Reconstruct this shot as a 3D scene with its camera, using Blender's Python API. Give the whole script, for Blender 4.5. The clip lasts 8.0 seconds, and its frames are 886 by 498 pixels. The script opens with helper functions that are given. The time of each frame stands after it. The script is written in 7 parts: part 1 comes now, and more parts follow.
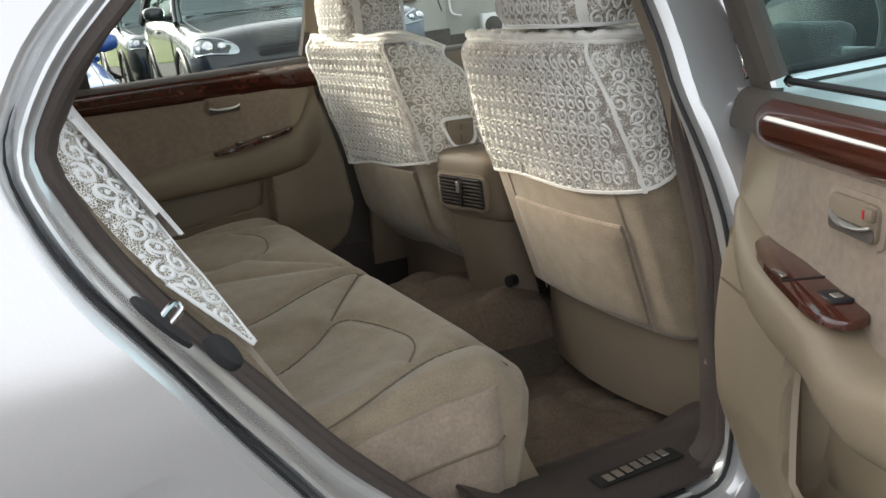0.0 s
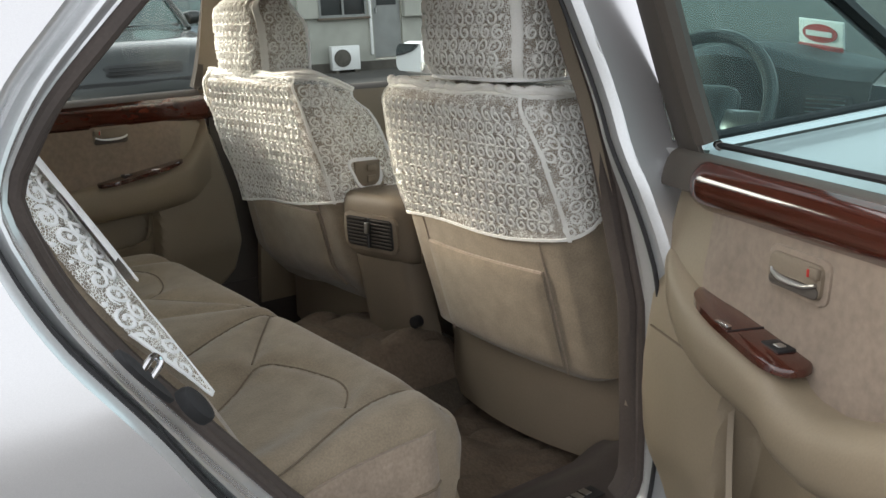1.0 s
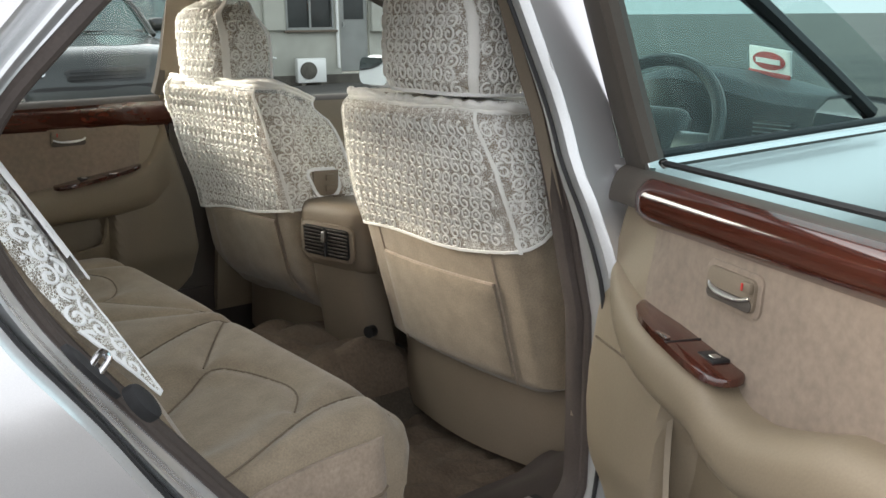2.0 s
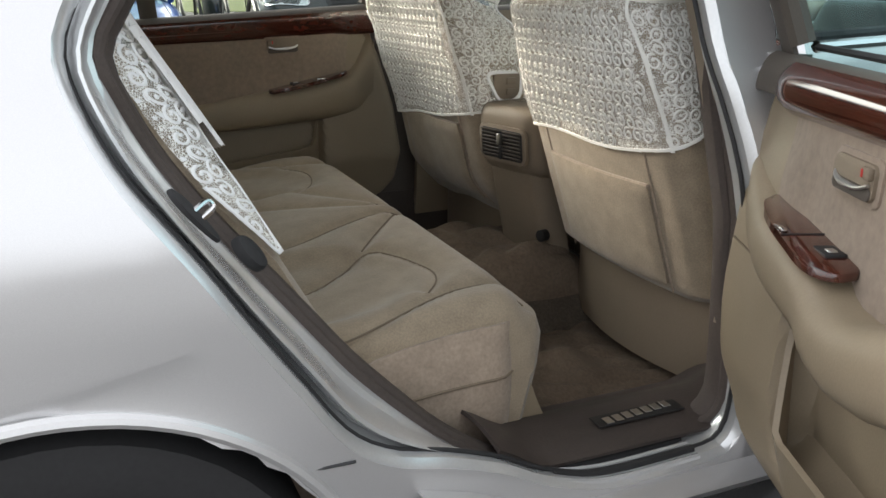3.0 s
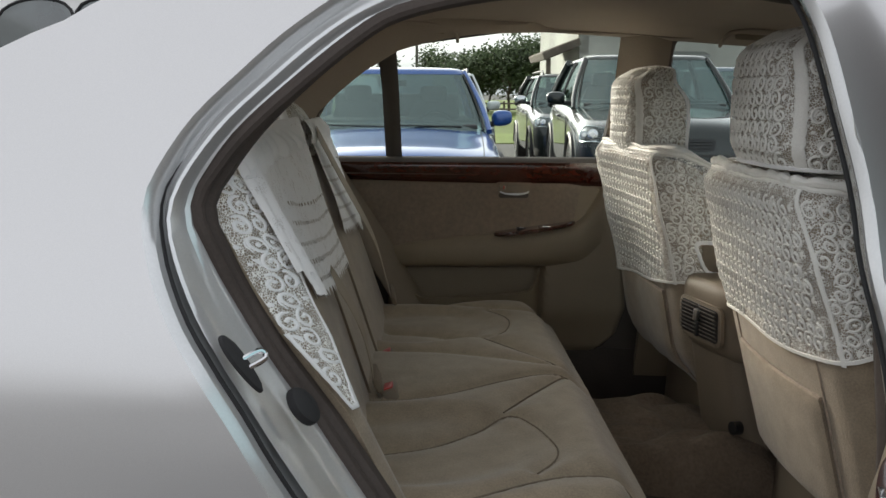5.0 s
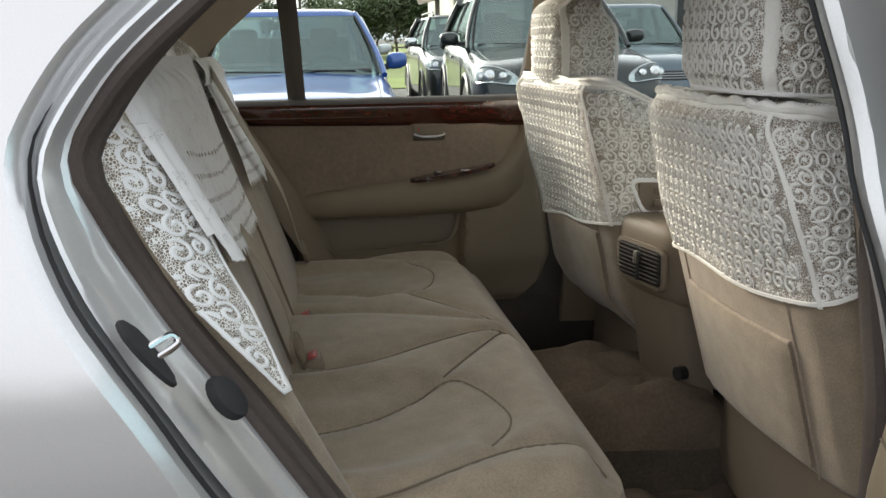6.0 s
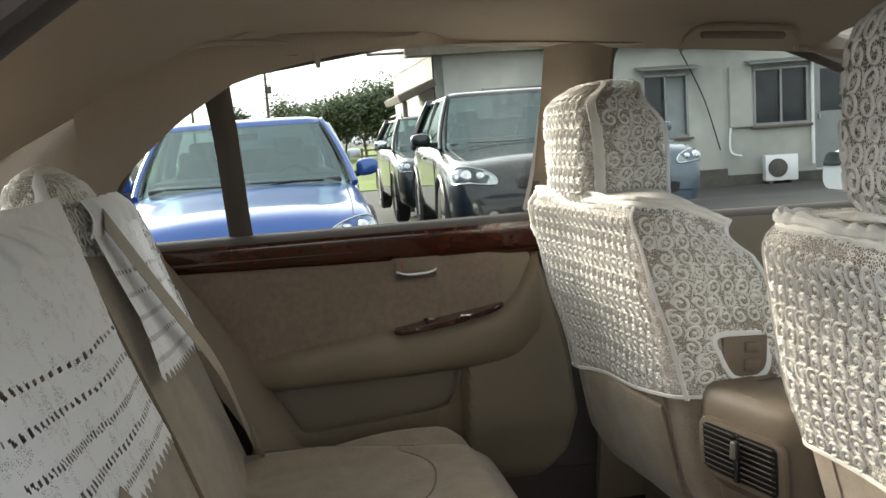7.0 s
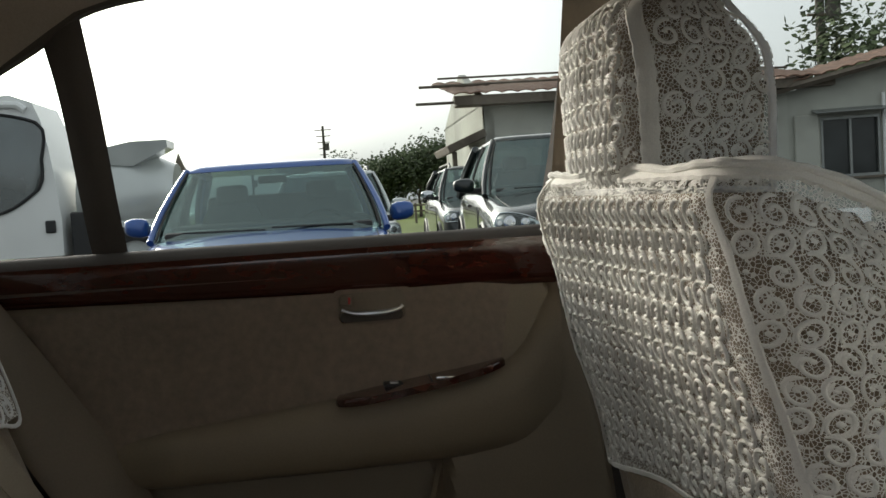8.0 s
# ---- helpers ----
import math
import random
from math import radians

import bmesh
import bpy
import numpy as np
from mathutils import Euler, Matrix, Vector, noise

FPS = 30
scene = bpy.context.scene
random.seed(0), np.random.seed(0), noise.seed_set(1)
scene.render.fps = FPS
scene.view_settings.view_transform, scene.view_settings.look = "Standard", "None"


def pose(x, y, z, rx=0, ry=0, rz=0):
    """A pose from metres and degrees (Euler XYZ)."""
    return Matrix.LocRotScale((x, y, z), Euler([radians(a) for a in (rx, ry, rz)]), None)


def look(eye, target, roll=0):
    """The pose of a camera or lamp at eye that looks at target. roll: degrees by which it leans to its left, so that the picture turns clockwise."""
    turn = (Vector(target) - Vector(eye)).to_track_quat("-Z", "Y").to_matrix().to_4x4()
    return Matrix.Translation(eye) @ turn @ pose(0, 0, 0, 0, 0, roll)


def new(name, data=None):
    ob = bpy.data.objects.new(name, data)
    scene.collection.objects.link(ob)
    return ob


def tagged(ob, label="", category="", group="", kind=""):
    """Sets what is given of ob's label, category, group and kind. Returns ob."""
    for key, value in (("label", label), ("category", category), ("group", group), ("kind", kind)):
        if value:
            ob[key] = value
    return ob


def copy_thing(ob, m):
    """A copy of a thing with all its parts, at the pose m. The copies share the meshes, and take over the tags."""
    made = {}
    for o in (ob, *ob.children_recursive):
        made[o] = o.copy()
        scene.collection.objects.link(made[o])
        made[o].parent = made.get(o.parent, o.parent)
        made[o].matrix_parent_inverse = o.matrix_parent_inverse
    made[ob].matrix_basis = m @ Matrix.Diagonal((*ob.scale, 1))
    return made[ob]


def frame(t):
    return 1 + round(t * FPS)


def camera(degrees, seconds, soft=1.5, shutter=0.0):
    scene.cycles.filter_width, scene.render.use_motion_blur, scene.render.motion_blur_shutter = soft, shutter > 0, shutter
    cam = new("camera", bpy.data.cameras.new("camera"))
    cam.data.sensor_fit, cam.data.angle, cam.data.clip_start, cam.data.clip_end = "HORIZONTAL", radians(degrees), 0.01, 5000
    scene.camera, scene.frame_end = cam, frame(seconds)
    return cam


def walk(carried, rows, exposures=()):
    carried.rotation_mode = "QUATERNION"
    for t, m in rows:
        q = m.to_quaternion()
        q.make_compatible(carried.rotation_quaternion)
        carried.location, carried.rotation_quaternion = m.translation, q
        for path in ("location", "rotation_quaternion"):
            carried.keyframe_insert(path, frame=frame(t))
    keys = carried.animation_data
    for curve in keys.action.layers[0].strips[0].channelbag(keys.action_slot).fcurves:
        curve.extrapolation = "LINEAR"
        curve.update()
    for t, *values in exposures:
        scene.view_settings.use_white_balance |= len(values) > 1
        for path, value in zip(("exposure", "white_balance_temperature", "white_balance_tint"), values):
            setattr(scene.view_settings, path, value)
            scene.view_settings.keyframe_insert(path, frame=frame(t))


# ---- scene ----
from mathutils.bvhtree import BVHTree
cam = camera(54.0, 8.0)
EXPOSURES = [(0.0, 1.5), (0.5, 1.28), (1.0, 1.35), (2.5, 1.6), (3.0, 1.48), (4.0, 1.05), (4.5, 0.82), (5.0, 0.82), (6.5, 1.55), (7.0, 1.5), (7.5, 0.8), (8.0, 0.25)]
PATH = [
    (0, (-0.4086, -1.6429, 1.1199), (0.4446, 0.0648, 0.5234), -6.71),
    (0.5, (-0.5010, -1.5665, 1.1484), (0.5597, 0.0217, 0.5546), -5.09),
    (1, (-0.5397, -1.5665, 1.1568), (0.6368, -0.0474, 0.6017), -2.61),
    (1.2, (-0.5484, -1.5703, 1.1627), (0.6657, -0.0707, 0.6361), -1.75),
    (2.3, (-0.5424, -1.6213, 1.1381), (0.7097, -0.1566, 0.6024), -0.27),
    (2.5, (-0.5179, -1.6473, 1.1128), (0.6351, -0.1262, 0.5153), -0.75),
    (3, (-0.4047, -1.7297, 1.0855), (0.3255, 0.0146, 0.4343), -2.77),
    (3.5, (-0.2692, -1.6910, 1.1136), (0.0578, 0.2135, 0.5976), -2.47),
    (4, (-0.1778, -1.6155, 1.1327), (-0.1353, 0.3413, 0.7211), -0.12),
    (4.5, (-0.1137, -1.6842, 1.1645), (-0.1358, 0.2867, 0.8249), 0.89),
    (5, (-0.0953, -1.7426, 1.1287), (-0.0472, 0.2252, 0.7741), 0.22),
    (5.2, (-0.0952, -1.7534, 1.0976), (-0.0235, 0.2055, 0.7006), -0.17),
    (6.3, (-0.1517, -1.4179, 1.1027), (0.2059, 0.4900, 0.6211), -2.21),
    (6.5, (-0.1335, -1.2980, 1.0979), (0.2479, 0.6184, 0.6715), -3.22),
    (7, (-0.0890, -1.0199, 1.1222), (0.2639, 0.9313, 0.8607), -4.03),
    (7.5, (0.0067, -0.7247, 1.0732), (0.3809, 1.2332, 0.9106), -4.48),
    (8, (0.1283, -0.4554, 0.9962), (0.3650, 1.5268, 0.8733), -3.83),
]
walk(cam, [(t, look(eye, target, roll)) for t, eye, target, roll in PATH], EXPOSURES)
# ---------------------------------------------------------------- light
world = bpy.data.worlds.new("sky")
scene.world = world
world.use_nodes = True
wn = world.node_tree
sky = wn.nodes.new("ShaderNodeTexSky")
sky.sky_type = "NISHITA"
sky.sun_disc = False
SUN_EL, SUN_AZ = 16.0, -32.0      # azimuth from +y towards +x, degrees
sky.sun_elevation = radians(SUN_EL)
sky.sun_rotation = radians(SUN_AZ)
sky.dust_density = 9.0
sky.air_density = 0.7
sky.ozone_density = 0.5
# thin white haze evens out the clear sky's blue
haze = wn.nodes.new("ShaderNodeHueSaturation")
haze.inputs["Saturation"].default_value = 0.35
veil = wn.nodes.new("ShaderNodeMix")
veil.data_type, veil.blend_type = "RGBA", "ADD"
veil.inputs["Factor"].default_value = 1.0
veil.inputs["B"].default_value = (2.9, 2.93, 3.0, 1)
wn.links.new(sky.outputs[0], haze.inputs["Color"])
wn.links.new(haze.outputs[0], veil.inputs["A"])
wn.links.new(veil.outputs["Result"], wn.nodes["Background"].inputs[0])
wn.nodes["Background"].inputs[1].default_value = 0.15
sun = new("sun", bpy.data.lights.new("sun", "SUN"))
sun.data.energy, sun.data.angle, sun.data.color = 1.25, radians(13.0), (1.0, 0.88, 0.70)
az, el = radians(SUN_AZ), radians(SUN_EL)
SUN_TO = Vector((math.sin(az) * math.cos(el), math.cos(az) * math.cos(el), math.sin(el)))
sun.matrix_world = look(tuple(SUN_TO * 40), (0, 0, 0))
GROUND = -0.07


# ---------------------------------------------------------------- materials
def material(name, base, rough=0.6, metal=0.0, scale=60.0, vary=0.15, bump=0.15, big=4.0, bigvary=0.1,
             coat=0.0, sheen=0.0, spec=0.5, detail=4.0, dist=0.002, tint=None, trans=0.0, stretch=None):
    """A surface with fine grain and broad unevenness."""
    m = bpy.data.materials.new(name)
    m.use_nodes = True
    nt = m.node_tree
    b = nt.nodes["Principled BSDF"]
    b.inputs["Roughness"].default_value = rough
    b.inputs["Metallic"].default_value = metal
    b.inputs["Coat Weight"].default_value = coat
    b.inputs["Coat Roughness"].default_value = 0.06
    b.inputs["Sheen Weight"].default_value = sheen
    b.inputs["Specular IOR Level"].default_value = spec
    b.inputs["Transmission Weight"].default_value = trans
    tc = nt.nodes.new("ShaderNodeTexCoord")
    src = tc.outputs["Object"]
    if stretch:
        mp = nt.nodes.new("ShaderNodeMapping")
        mp.inputs["Scale"].default_value = stretch
        nt.links.new(src, mp.inputs["Vector"])
        src = mp.outputs[0]
    n1 = nt.nodes.new("ShaderNodeTexNoise")
    n1.inputs["Scale"].default_value = scale
    n1.inputs["Detail"].default_value = detail
    n2 = nt.nodes.new("ShaderNodeTexNoise")
    n2.inputs["Scale"].default_value = big
    n2.inputs["Detail"].default_value = 3.0
    for n in (n1, n2):
        nt.links.new(src, n.inputs["Vector"])
    c = Vector(base)
    t = Vector(tint) if tint else c * (1 - 2 * vary)
    mix = nt.nodes.new("ShaderNodeMix")
    mix.data_type = "RGBA"
    mix.inputs["A"].default_value = (*t, 1)
    mix.inputs["B"].default_value = (*(c * (1 + vary)), 1)
    nt.links.new(n1.outputs[0], mix.inputs["Factor"])
    mul = nt.nodes.new("ShaderNodeMix")
    mul.data_type, mul.blend_type = "RGBA", "MULTIPLY"
    mul.inputs["Factor"].default_value = 1.0
    ramp = nt.nodes.new("ShaderNodeMapRange")
    ramp.inputs["From Min"].default_value, ramp.inputs["From Max"].default_value = 0.3, 0.7
    ramp.inputs["To Min"].default_value, ramp.inputs["To Max"].default_value = 1 - bigvary, 1 + bigvary
    nt.links.new(n2.outputs[0], ramp.inputs["Value"])
    nt.links.new(mix.outputs["Result"], mul.inputs["A"])
    nt.links.new(ramp.outputs[0], mul.inputs["B"])
    nt.links.new(mul.outputs["Result"], b.inputs["Base Color"])
    if bump:
        bp = nt.nodes.new("ShaderNodeBump")
        bp.inputs["Strength"].default_value = bump
        bp.inputs["Distance"].default_value = dist
        nt.links.new(n1.outputs[0], bp.inputs["Height"])
        nt.links.new(bp.outputs[0], b.inputs["Normal"])
    return m


def glass(name, tint=(0.8, 0.9, 0.88), gloss=0.08, rough=0.0, tone=(1, 1, 1)):
    """A thin pane: mostly clear, with a mirror share that grows at grazing angles."""
    m = bpy.data.materials.new(name)
    m.use_nodes = True
    nt = m.node_tree
    nt.nodes.remove(nt.nodes["Principled BSDF"])
    tr = nt.nodes.new("ShaderNodeBsdfTransparent")
    tr.inputs[0].default_value = (*tint, 1)
    gl = nt.nodes.new("ShaderNodeBsdfGlossy")
    gl.inputs["Roughness"].default_value = rough
    gl.inputs["Color"].default_value = (*tone, 1)
    lw = nt.nodes.new("ShaderNodeLayerWeight")
    pw = nt.nodes.new("ShaderNodeMath")
    pw.operation, pw.inputs[1].default_value = "POWER", 4.0
    ma = nt.nodes.new("ShaderNodeMath")
    ma.operation, ma.inputs[1].default_value, ma.inputs[2].default_value = "MULTIPLY_ADD", 0.11, gloss
    nt.links.new(lw.outputs["Facing"], pw.inputs[0])
    nt.links.new(pw.outputs[0], ma.inputs[0])
    mx = nt.nodes.new("ShaderNodeMixShader")
    nt.links.new(ma.outputs[0], mx.inputs[0])
    nt.links.new(tr.outputs[0], mx.inputs[1])
    nt.links.new(gl.outputs[0], mx.inputs[2])
    nt.links.new(mx.outputs[0], nt.nodes["Material Output"].inputs[0])
    return m


def wood_material(name):
    """Polished burr walnut under clear lacquer."""
    m = material(name, (0.068, 0.018, 0.010), rough=0.13, scale=14, vary=0.22, bump=0.0, big=40, bigvary=0.25, coat=1.0,
                 tint=(0.03, 0.006, 0.004), detail=9, stretch=(1, 1, 2.2))
    return m


def lace_net(name, base=(0.84, 0.83, 0.78), cell=300, lo=0.075, hi=0.15):
    """Fine knotted ground of lace: real holes between threads."""
    m = bpy.data.materials.new(name)
    m.use_nodes = True
    nt = m.node_tree
    b = nt.nodes["Principled BSDF"]
    b.inputs["Base Color"].default_value = (*base, 1)
    b.inputs["Roughness"].default_value = 0.9
    tc = nt.nodes.new("ShaderNodeTexCoord")
    vo = nt.nodes.new("ShaderNodeTexVoronoi")
    vo.feature = "DISTANCE_TO_EDGE"
    vo.inputs["Scale"].default_value = cell
    lt = nt.nodes.new("ShaderNodeMath")
    lt.operation = "LESS_THAN"
    n2 = nt.nodes.new("ShaderNodeTexNoise")
    n2.inputs["Scale"].default_value = 45
    mr = nt.nodes.new("ShaderNodeMapRange")
    mr.inputs["From Min"].default_value, mr.inputs["From Max"].default_value = 0.42, 0.58
    mr.inputs["To Min"].default_value, mr.inputs["To Max"].default_value = lo, hi
    nt.links.new(tc.outputs["Object"], vo.inputs["Vector"])
    nt.links.new(tc.outputs["Object"], n2.inputs["Vector"])
    nt.links.new(n2.outputs[0], mr.inputs["Value"])
    nt.links.new(vo.outputs["Distance"], lt.inputs[0])
    nt.links.new(mr.outputs[0], lt.inputs[1])
    nt.links.new(lt.outputs[0], b.inputs["Alpha"])
    return m


SILVER = material("silver_paint", (0.63, 0.625, 0.625), rough=0.33, metal=0.5, scale=900, vary=0.06, bump=0.0, big=1.2, bigvary=0.03, coat=1.0)
JAMB = material("jamb_paint", (0.62, 0.63, 0.635), rough=0.27, metal=0.5, scale=300, vary=0.05, bump=0.0, big=3, bigvary=0.06, coat=0.6)
RUBBER = material("brown_rubber", (0.062, 0.048, 0.041), rough=0.75, scale=220, bump=0.2, big=10, bigvary=0.12)
DASH = material("dark_dash_vinyl", (0.032, 0.031, 0.03), rough=0.55, scale=300, vary=0.1, bump=0.25, big=6, bigvary=0.1, dist=0.0008)
RIM = material("grey_leather", (0.07, 0.066, 0.062), rough=0.3, scale=240, vary=0.08, bump=0.2, big=9)
BLACK = material("black_plastic", (0.014, 0.014, 0.015), rough=0.5, scale=250, bump=0.15, big=8)
BLACK_RUBBER = material("black_rubber", (0.02, 0.02, 0.021), rough=0.75, scale=120, bump=0.3, big=8)
SILL_PLASTIC = material("sill_plastic", (0.055, 0.043, 0.038), rough=0.55, scale=180, bump=0.25, big=7, bigvary=0.2)
CLOTH = material("beige_moquette", (0.315, 0.252, 0.178), rough=0.95, scale=330, vary=0.20, bump=0.6, big=26, bigvary=0.11, sheen=0.25, dist=0.0012)
CLOTH_WORN = material("worn_moquette", (0.375, 0.295, 0.225), rough=0.95, scale=170, vary=0.20, bump=0.7, big=20, bigvary=0.12, sheen=0.2, dist=0.0015)
DOOR_CLOTH = material("door_cloth", (0.255, 0.20, 0.152), rough=0.95, scale=85, vary=0.17, bump=0.4, big=14, bigvary=0.06, sheen=0.2, dist=0.0015)
VINYL = material("beige_vinyl", (0.245, 0.196, 0.134), rough=0.55, scale=320, vary=0.06, bump=0.25, big=5, bigvary=0.05, dist=0.0008)
VINYL_DK = material("taupe_vinyl", (0.075, 0.063, 0.052), rough=0.72, scale=320, vary=0.08, bump=0.25, big=6, bigvary=0.06, dist=0.0008)
TRIM = material("taupe_trim", (0.20, 0.160, 0.115), rough=0.6, scale=300, vary=0.07, bump=0.2, big=5, bigvary=0.06, dist=0.0008)
HEADLINER = material("headliner_cloth", (0.36, 0.305, 0.25), rough=0.95, scale=400, vary=0.1, bump=0.35, big=3, bigvary=0.06, dist=0.001)
CARPET = material("brown_carpet", (0.085, 0.068, 0.050), rough=1.0, scale=170, vary=0.3, bump=0.9, big=7, bigvary=0.25, dist=0.004)
MAT = material("floor_mat_pile", (0.15, 0.112, 0.08), rough=1.0, scale=140, vary=0.22, bump=0.8, big=9, bigvary=0.22, dist=0.004)
SEAM = material("seam_cord", (0.19, 0.148, 0.105), rough=0.9, scale=300, bump=0.3)
WOOD = wood_material("burr_wood")
CHROME = material("chrome", (0.62, 0.62, 0.63), rough=0.14, metal=1.0, scale=50, vary=0.02, bump=0.0, bigvary=0.02)
STEEL = material("bright_steel", (0.6, 0.6, 0.6), rough=0.28, metal=1.0, scale=80, vary=0.05, bump=0.05)
LACE = material("lace_thread", (0.90, 0.89, 0.84), rough=0.9, scale=700, vary=0.10, bump=0.6, big=12, bigvary=0.05, dist=0.0008)
LACE_W = material("white_cotton", (0.86, 0.86, 0.85), rough=0.9, scale=600, vary=0.08, bump=0.5, big=10, bigvary=0.04, dist=0.0008)
NET = lace_net("lace_ground", (0.86, 0.85, 0.80), cell=300, lo=0.06, hi=0.14)
SHEER = lace_net("sheer_cotton", (0.85, 0.84, 0.83), 520, 0.26, 0.6)
BELT = material("belt_webbing", (0.34, 0.285, 0.215), rough=0.8, scale=500, vary=0.12, bump=0.4, big=10)
RED = material("red_plastic", (0.45, 0.03, 0.025), rough=0.4, scale=100, bump=0.05)
GLASS = glass("door_glass", (0.72, 0.85, 0.85), 0.006)
GLASS_FAR = glass("clear_window", (0.87, 0.91, 0.90), 0.012)
MIRROR = material("mirror_face", (0.85, 0.87, 0.87), rough=0.02, metal=1.0, scale=10, vary=0.01, bump=0.0, bigvary=0.0)


# ---------------------------------------------------------------- mesh helpers
def join(*bms):
    out = bmesh.new()
    for b in bms:
        me = bpy.data.meshes.new("tmp")
        b.to_mesh(me)
        out.from_mesh(me)
        bpy.data.meshes.remove(me)
        b.free()
    return out


def part(name, bm, mat, parent=None, label="", sharp=35.0, normals=True):
    if normals:
        bmesh.ops.recalc_face_normals(bm, faces=bm.faces)
    lim = radians(sharp)
    for f in bm.faces:
        f.smooth = True
    for e in bm.edges:
        if len(e.link_faces) == 2 and e.calc_face_angle(0) > lim:
            e.smooth = False
    me = bpy.data.meshes.new(name)
    bm.to_mesh(me)
    bm.free()
    me.materials.append(mat)
    ob = new(name, me)
    if parent is not None:
        ob.parent = parent
        ob.matrix_parent_inverse = parent_world(parent).inverted()
    if label:
        tagged(ob, label)
    return ob


def parent_world(ob):
    m = ob.matrix_basis.copy()
    while ob.parent is not None:
        m = ob.parent.matrix_basis @ ob.matrix_parent_inverse @ m
        ob = ob.parent
    return m


def thing(name, at, label, category, group="", kind=""):
    ob = new(name)
    ob.empty_display_size = 0.05
    ob.matrix_basis = Matrix.Translation(at)
    return tagged(ob, label, category, group, kind)


def rbox(c, size, r=0.01, seg=2, m=None):
    bm = bmesh.new()
    bmesh.ops.create_cube(bm, size=1.0)
    bmesh.ops.scale(bm, vec=size, verts=bm.verts)
    if r > 0:
        bmesh.ops.bevel(bm, geom=bm.edges[:], offset=min(r, min(size) * 0.49), segments=seg, profile=0.5, affect="EDGES")
    if m is not None:
        bmesh.ops.transform(bm, matrix=m, verts=bm.verts)
    bmesh.ops.translate(bm, vec=c, verts=bm.verts)
    return bm


def loft(rings, closed=True, cap=True):
    bm = bmesh.new()
    rows = [[bm.verts.new(p) for p in r] for r in rings]
    n = len(rows[0])
    for a, b in zip(rows, rows[1:]):
        for i in range(n if closed else n - 1):
            j = (i + 1) % n
            bm.faces.new((a[i], a[j], b[j], b[i]))
    if cap and closed:
        bm.faces.new(rows[0][::-1])
        bm.faces.new(rows[-1])
    return bm


def smooth_path(pts, n, closed=False):
    """n points evenly along a Catmull-Rom curve through pts."""
    P = [Vector(p) for p in pts]
    k = len(P)
    fine = []
    segs = k if closed else k - 1
    for i in range(segs):
        if closed:
            p0, p1, p2, p3 = P[(i - 1) % k], P[i], P[(i + 1) % k], P[(i + 2) % k]
        else:
            p0, p1, p2, p3 = P[max(i - 1, 0)], P[i], P[i + 1], P[min(i + 2, k - 1)]
        for s in range(12):
            t = s / 12
            fine.append(0.5 * ((2 * p1) + (p2 - p0) * t + (2 * p0 - 5 * p1 + 4 * p2 - p3) * t * t + (3 * p1 - p0 - 3 * p2 + p3) * t ** 3))
    fine.append(P[0].copy() if closed else P[-1].copy())
    d = [0.0]
    for a, b in zip(fine, fine[1:]):
        d.append(d[-1] + (b - a).length)
    out = []
    j = 0
    for i in range(n):
        want = d[-1] * i / (n if closed else n - 1)
        while j < len(d) - 2 and d[j + 1] < want:
            j += 1
        span = d[j + 1] - d[j]
        out.append(fine[j].lerp(fine[j + 1], (want - d[j]) / span if span > 1e-9 else 0))
    return out


def sweep(path, r, sides=8, closed=False, up=(0, 0, 1), flat=1.0, radii=None):
    """A tube along a path; flat squeezes it along its second axis."""
    P = [Vector(p) for p in path]
    n = len(P)
    rings = []
    last = None
    for i in range(n):
        a = P[(i - 1) % n] if closed or i else P[i]
        b = P[(i + 1) % n] if closed or i < n - 1 else P[i]
        t = (b - a).normalized()
        if last is None:
            last = Vector(up)
        s = t.cross(last)
        if s.length < 1e-4:
            s = t.orthogonal()
        s.normalize()
        u = s.cross(t).normalized()
        last = u
        q = radii[i] if radii else r
        rings.append([P[i] + s * math.cos(2 * math.pi * k / sides) * q + u * math.sin(2 * math.pi * k / sides) * q * flat for k in range(sides)])
    if closed:
        rings.append(rings[0])
        bm = loft(rings, True, False)
        bmesh.ops.remove_doubles(bm, verts=bm.verts, dist=1e-6)
        return bm
    return loft(rings)


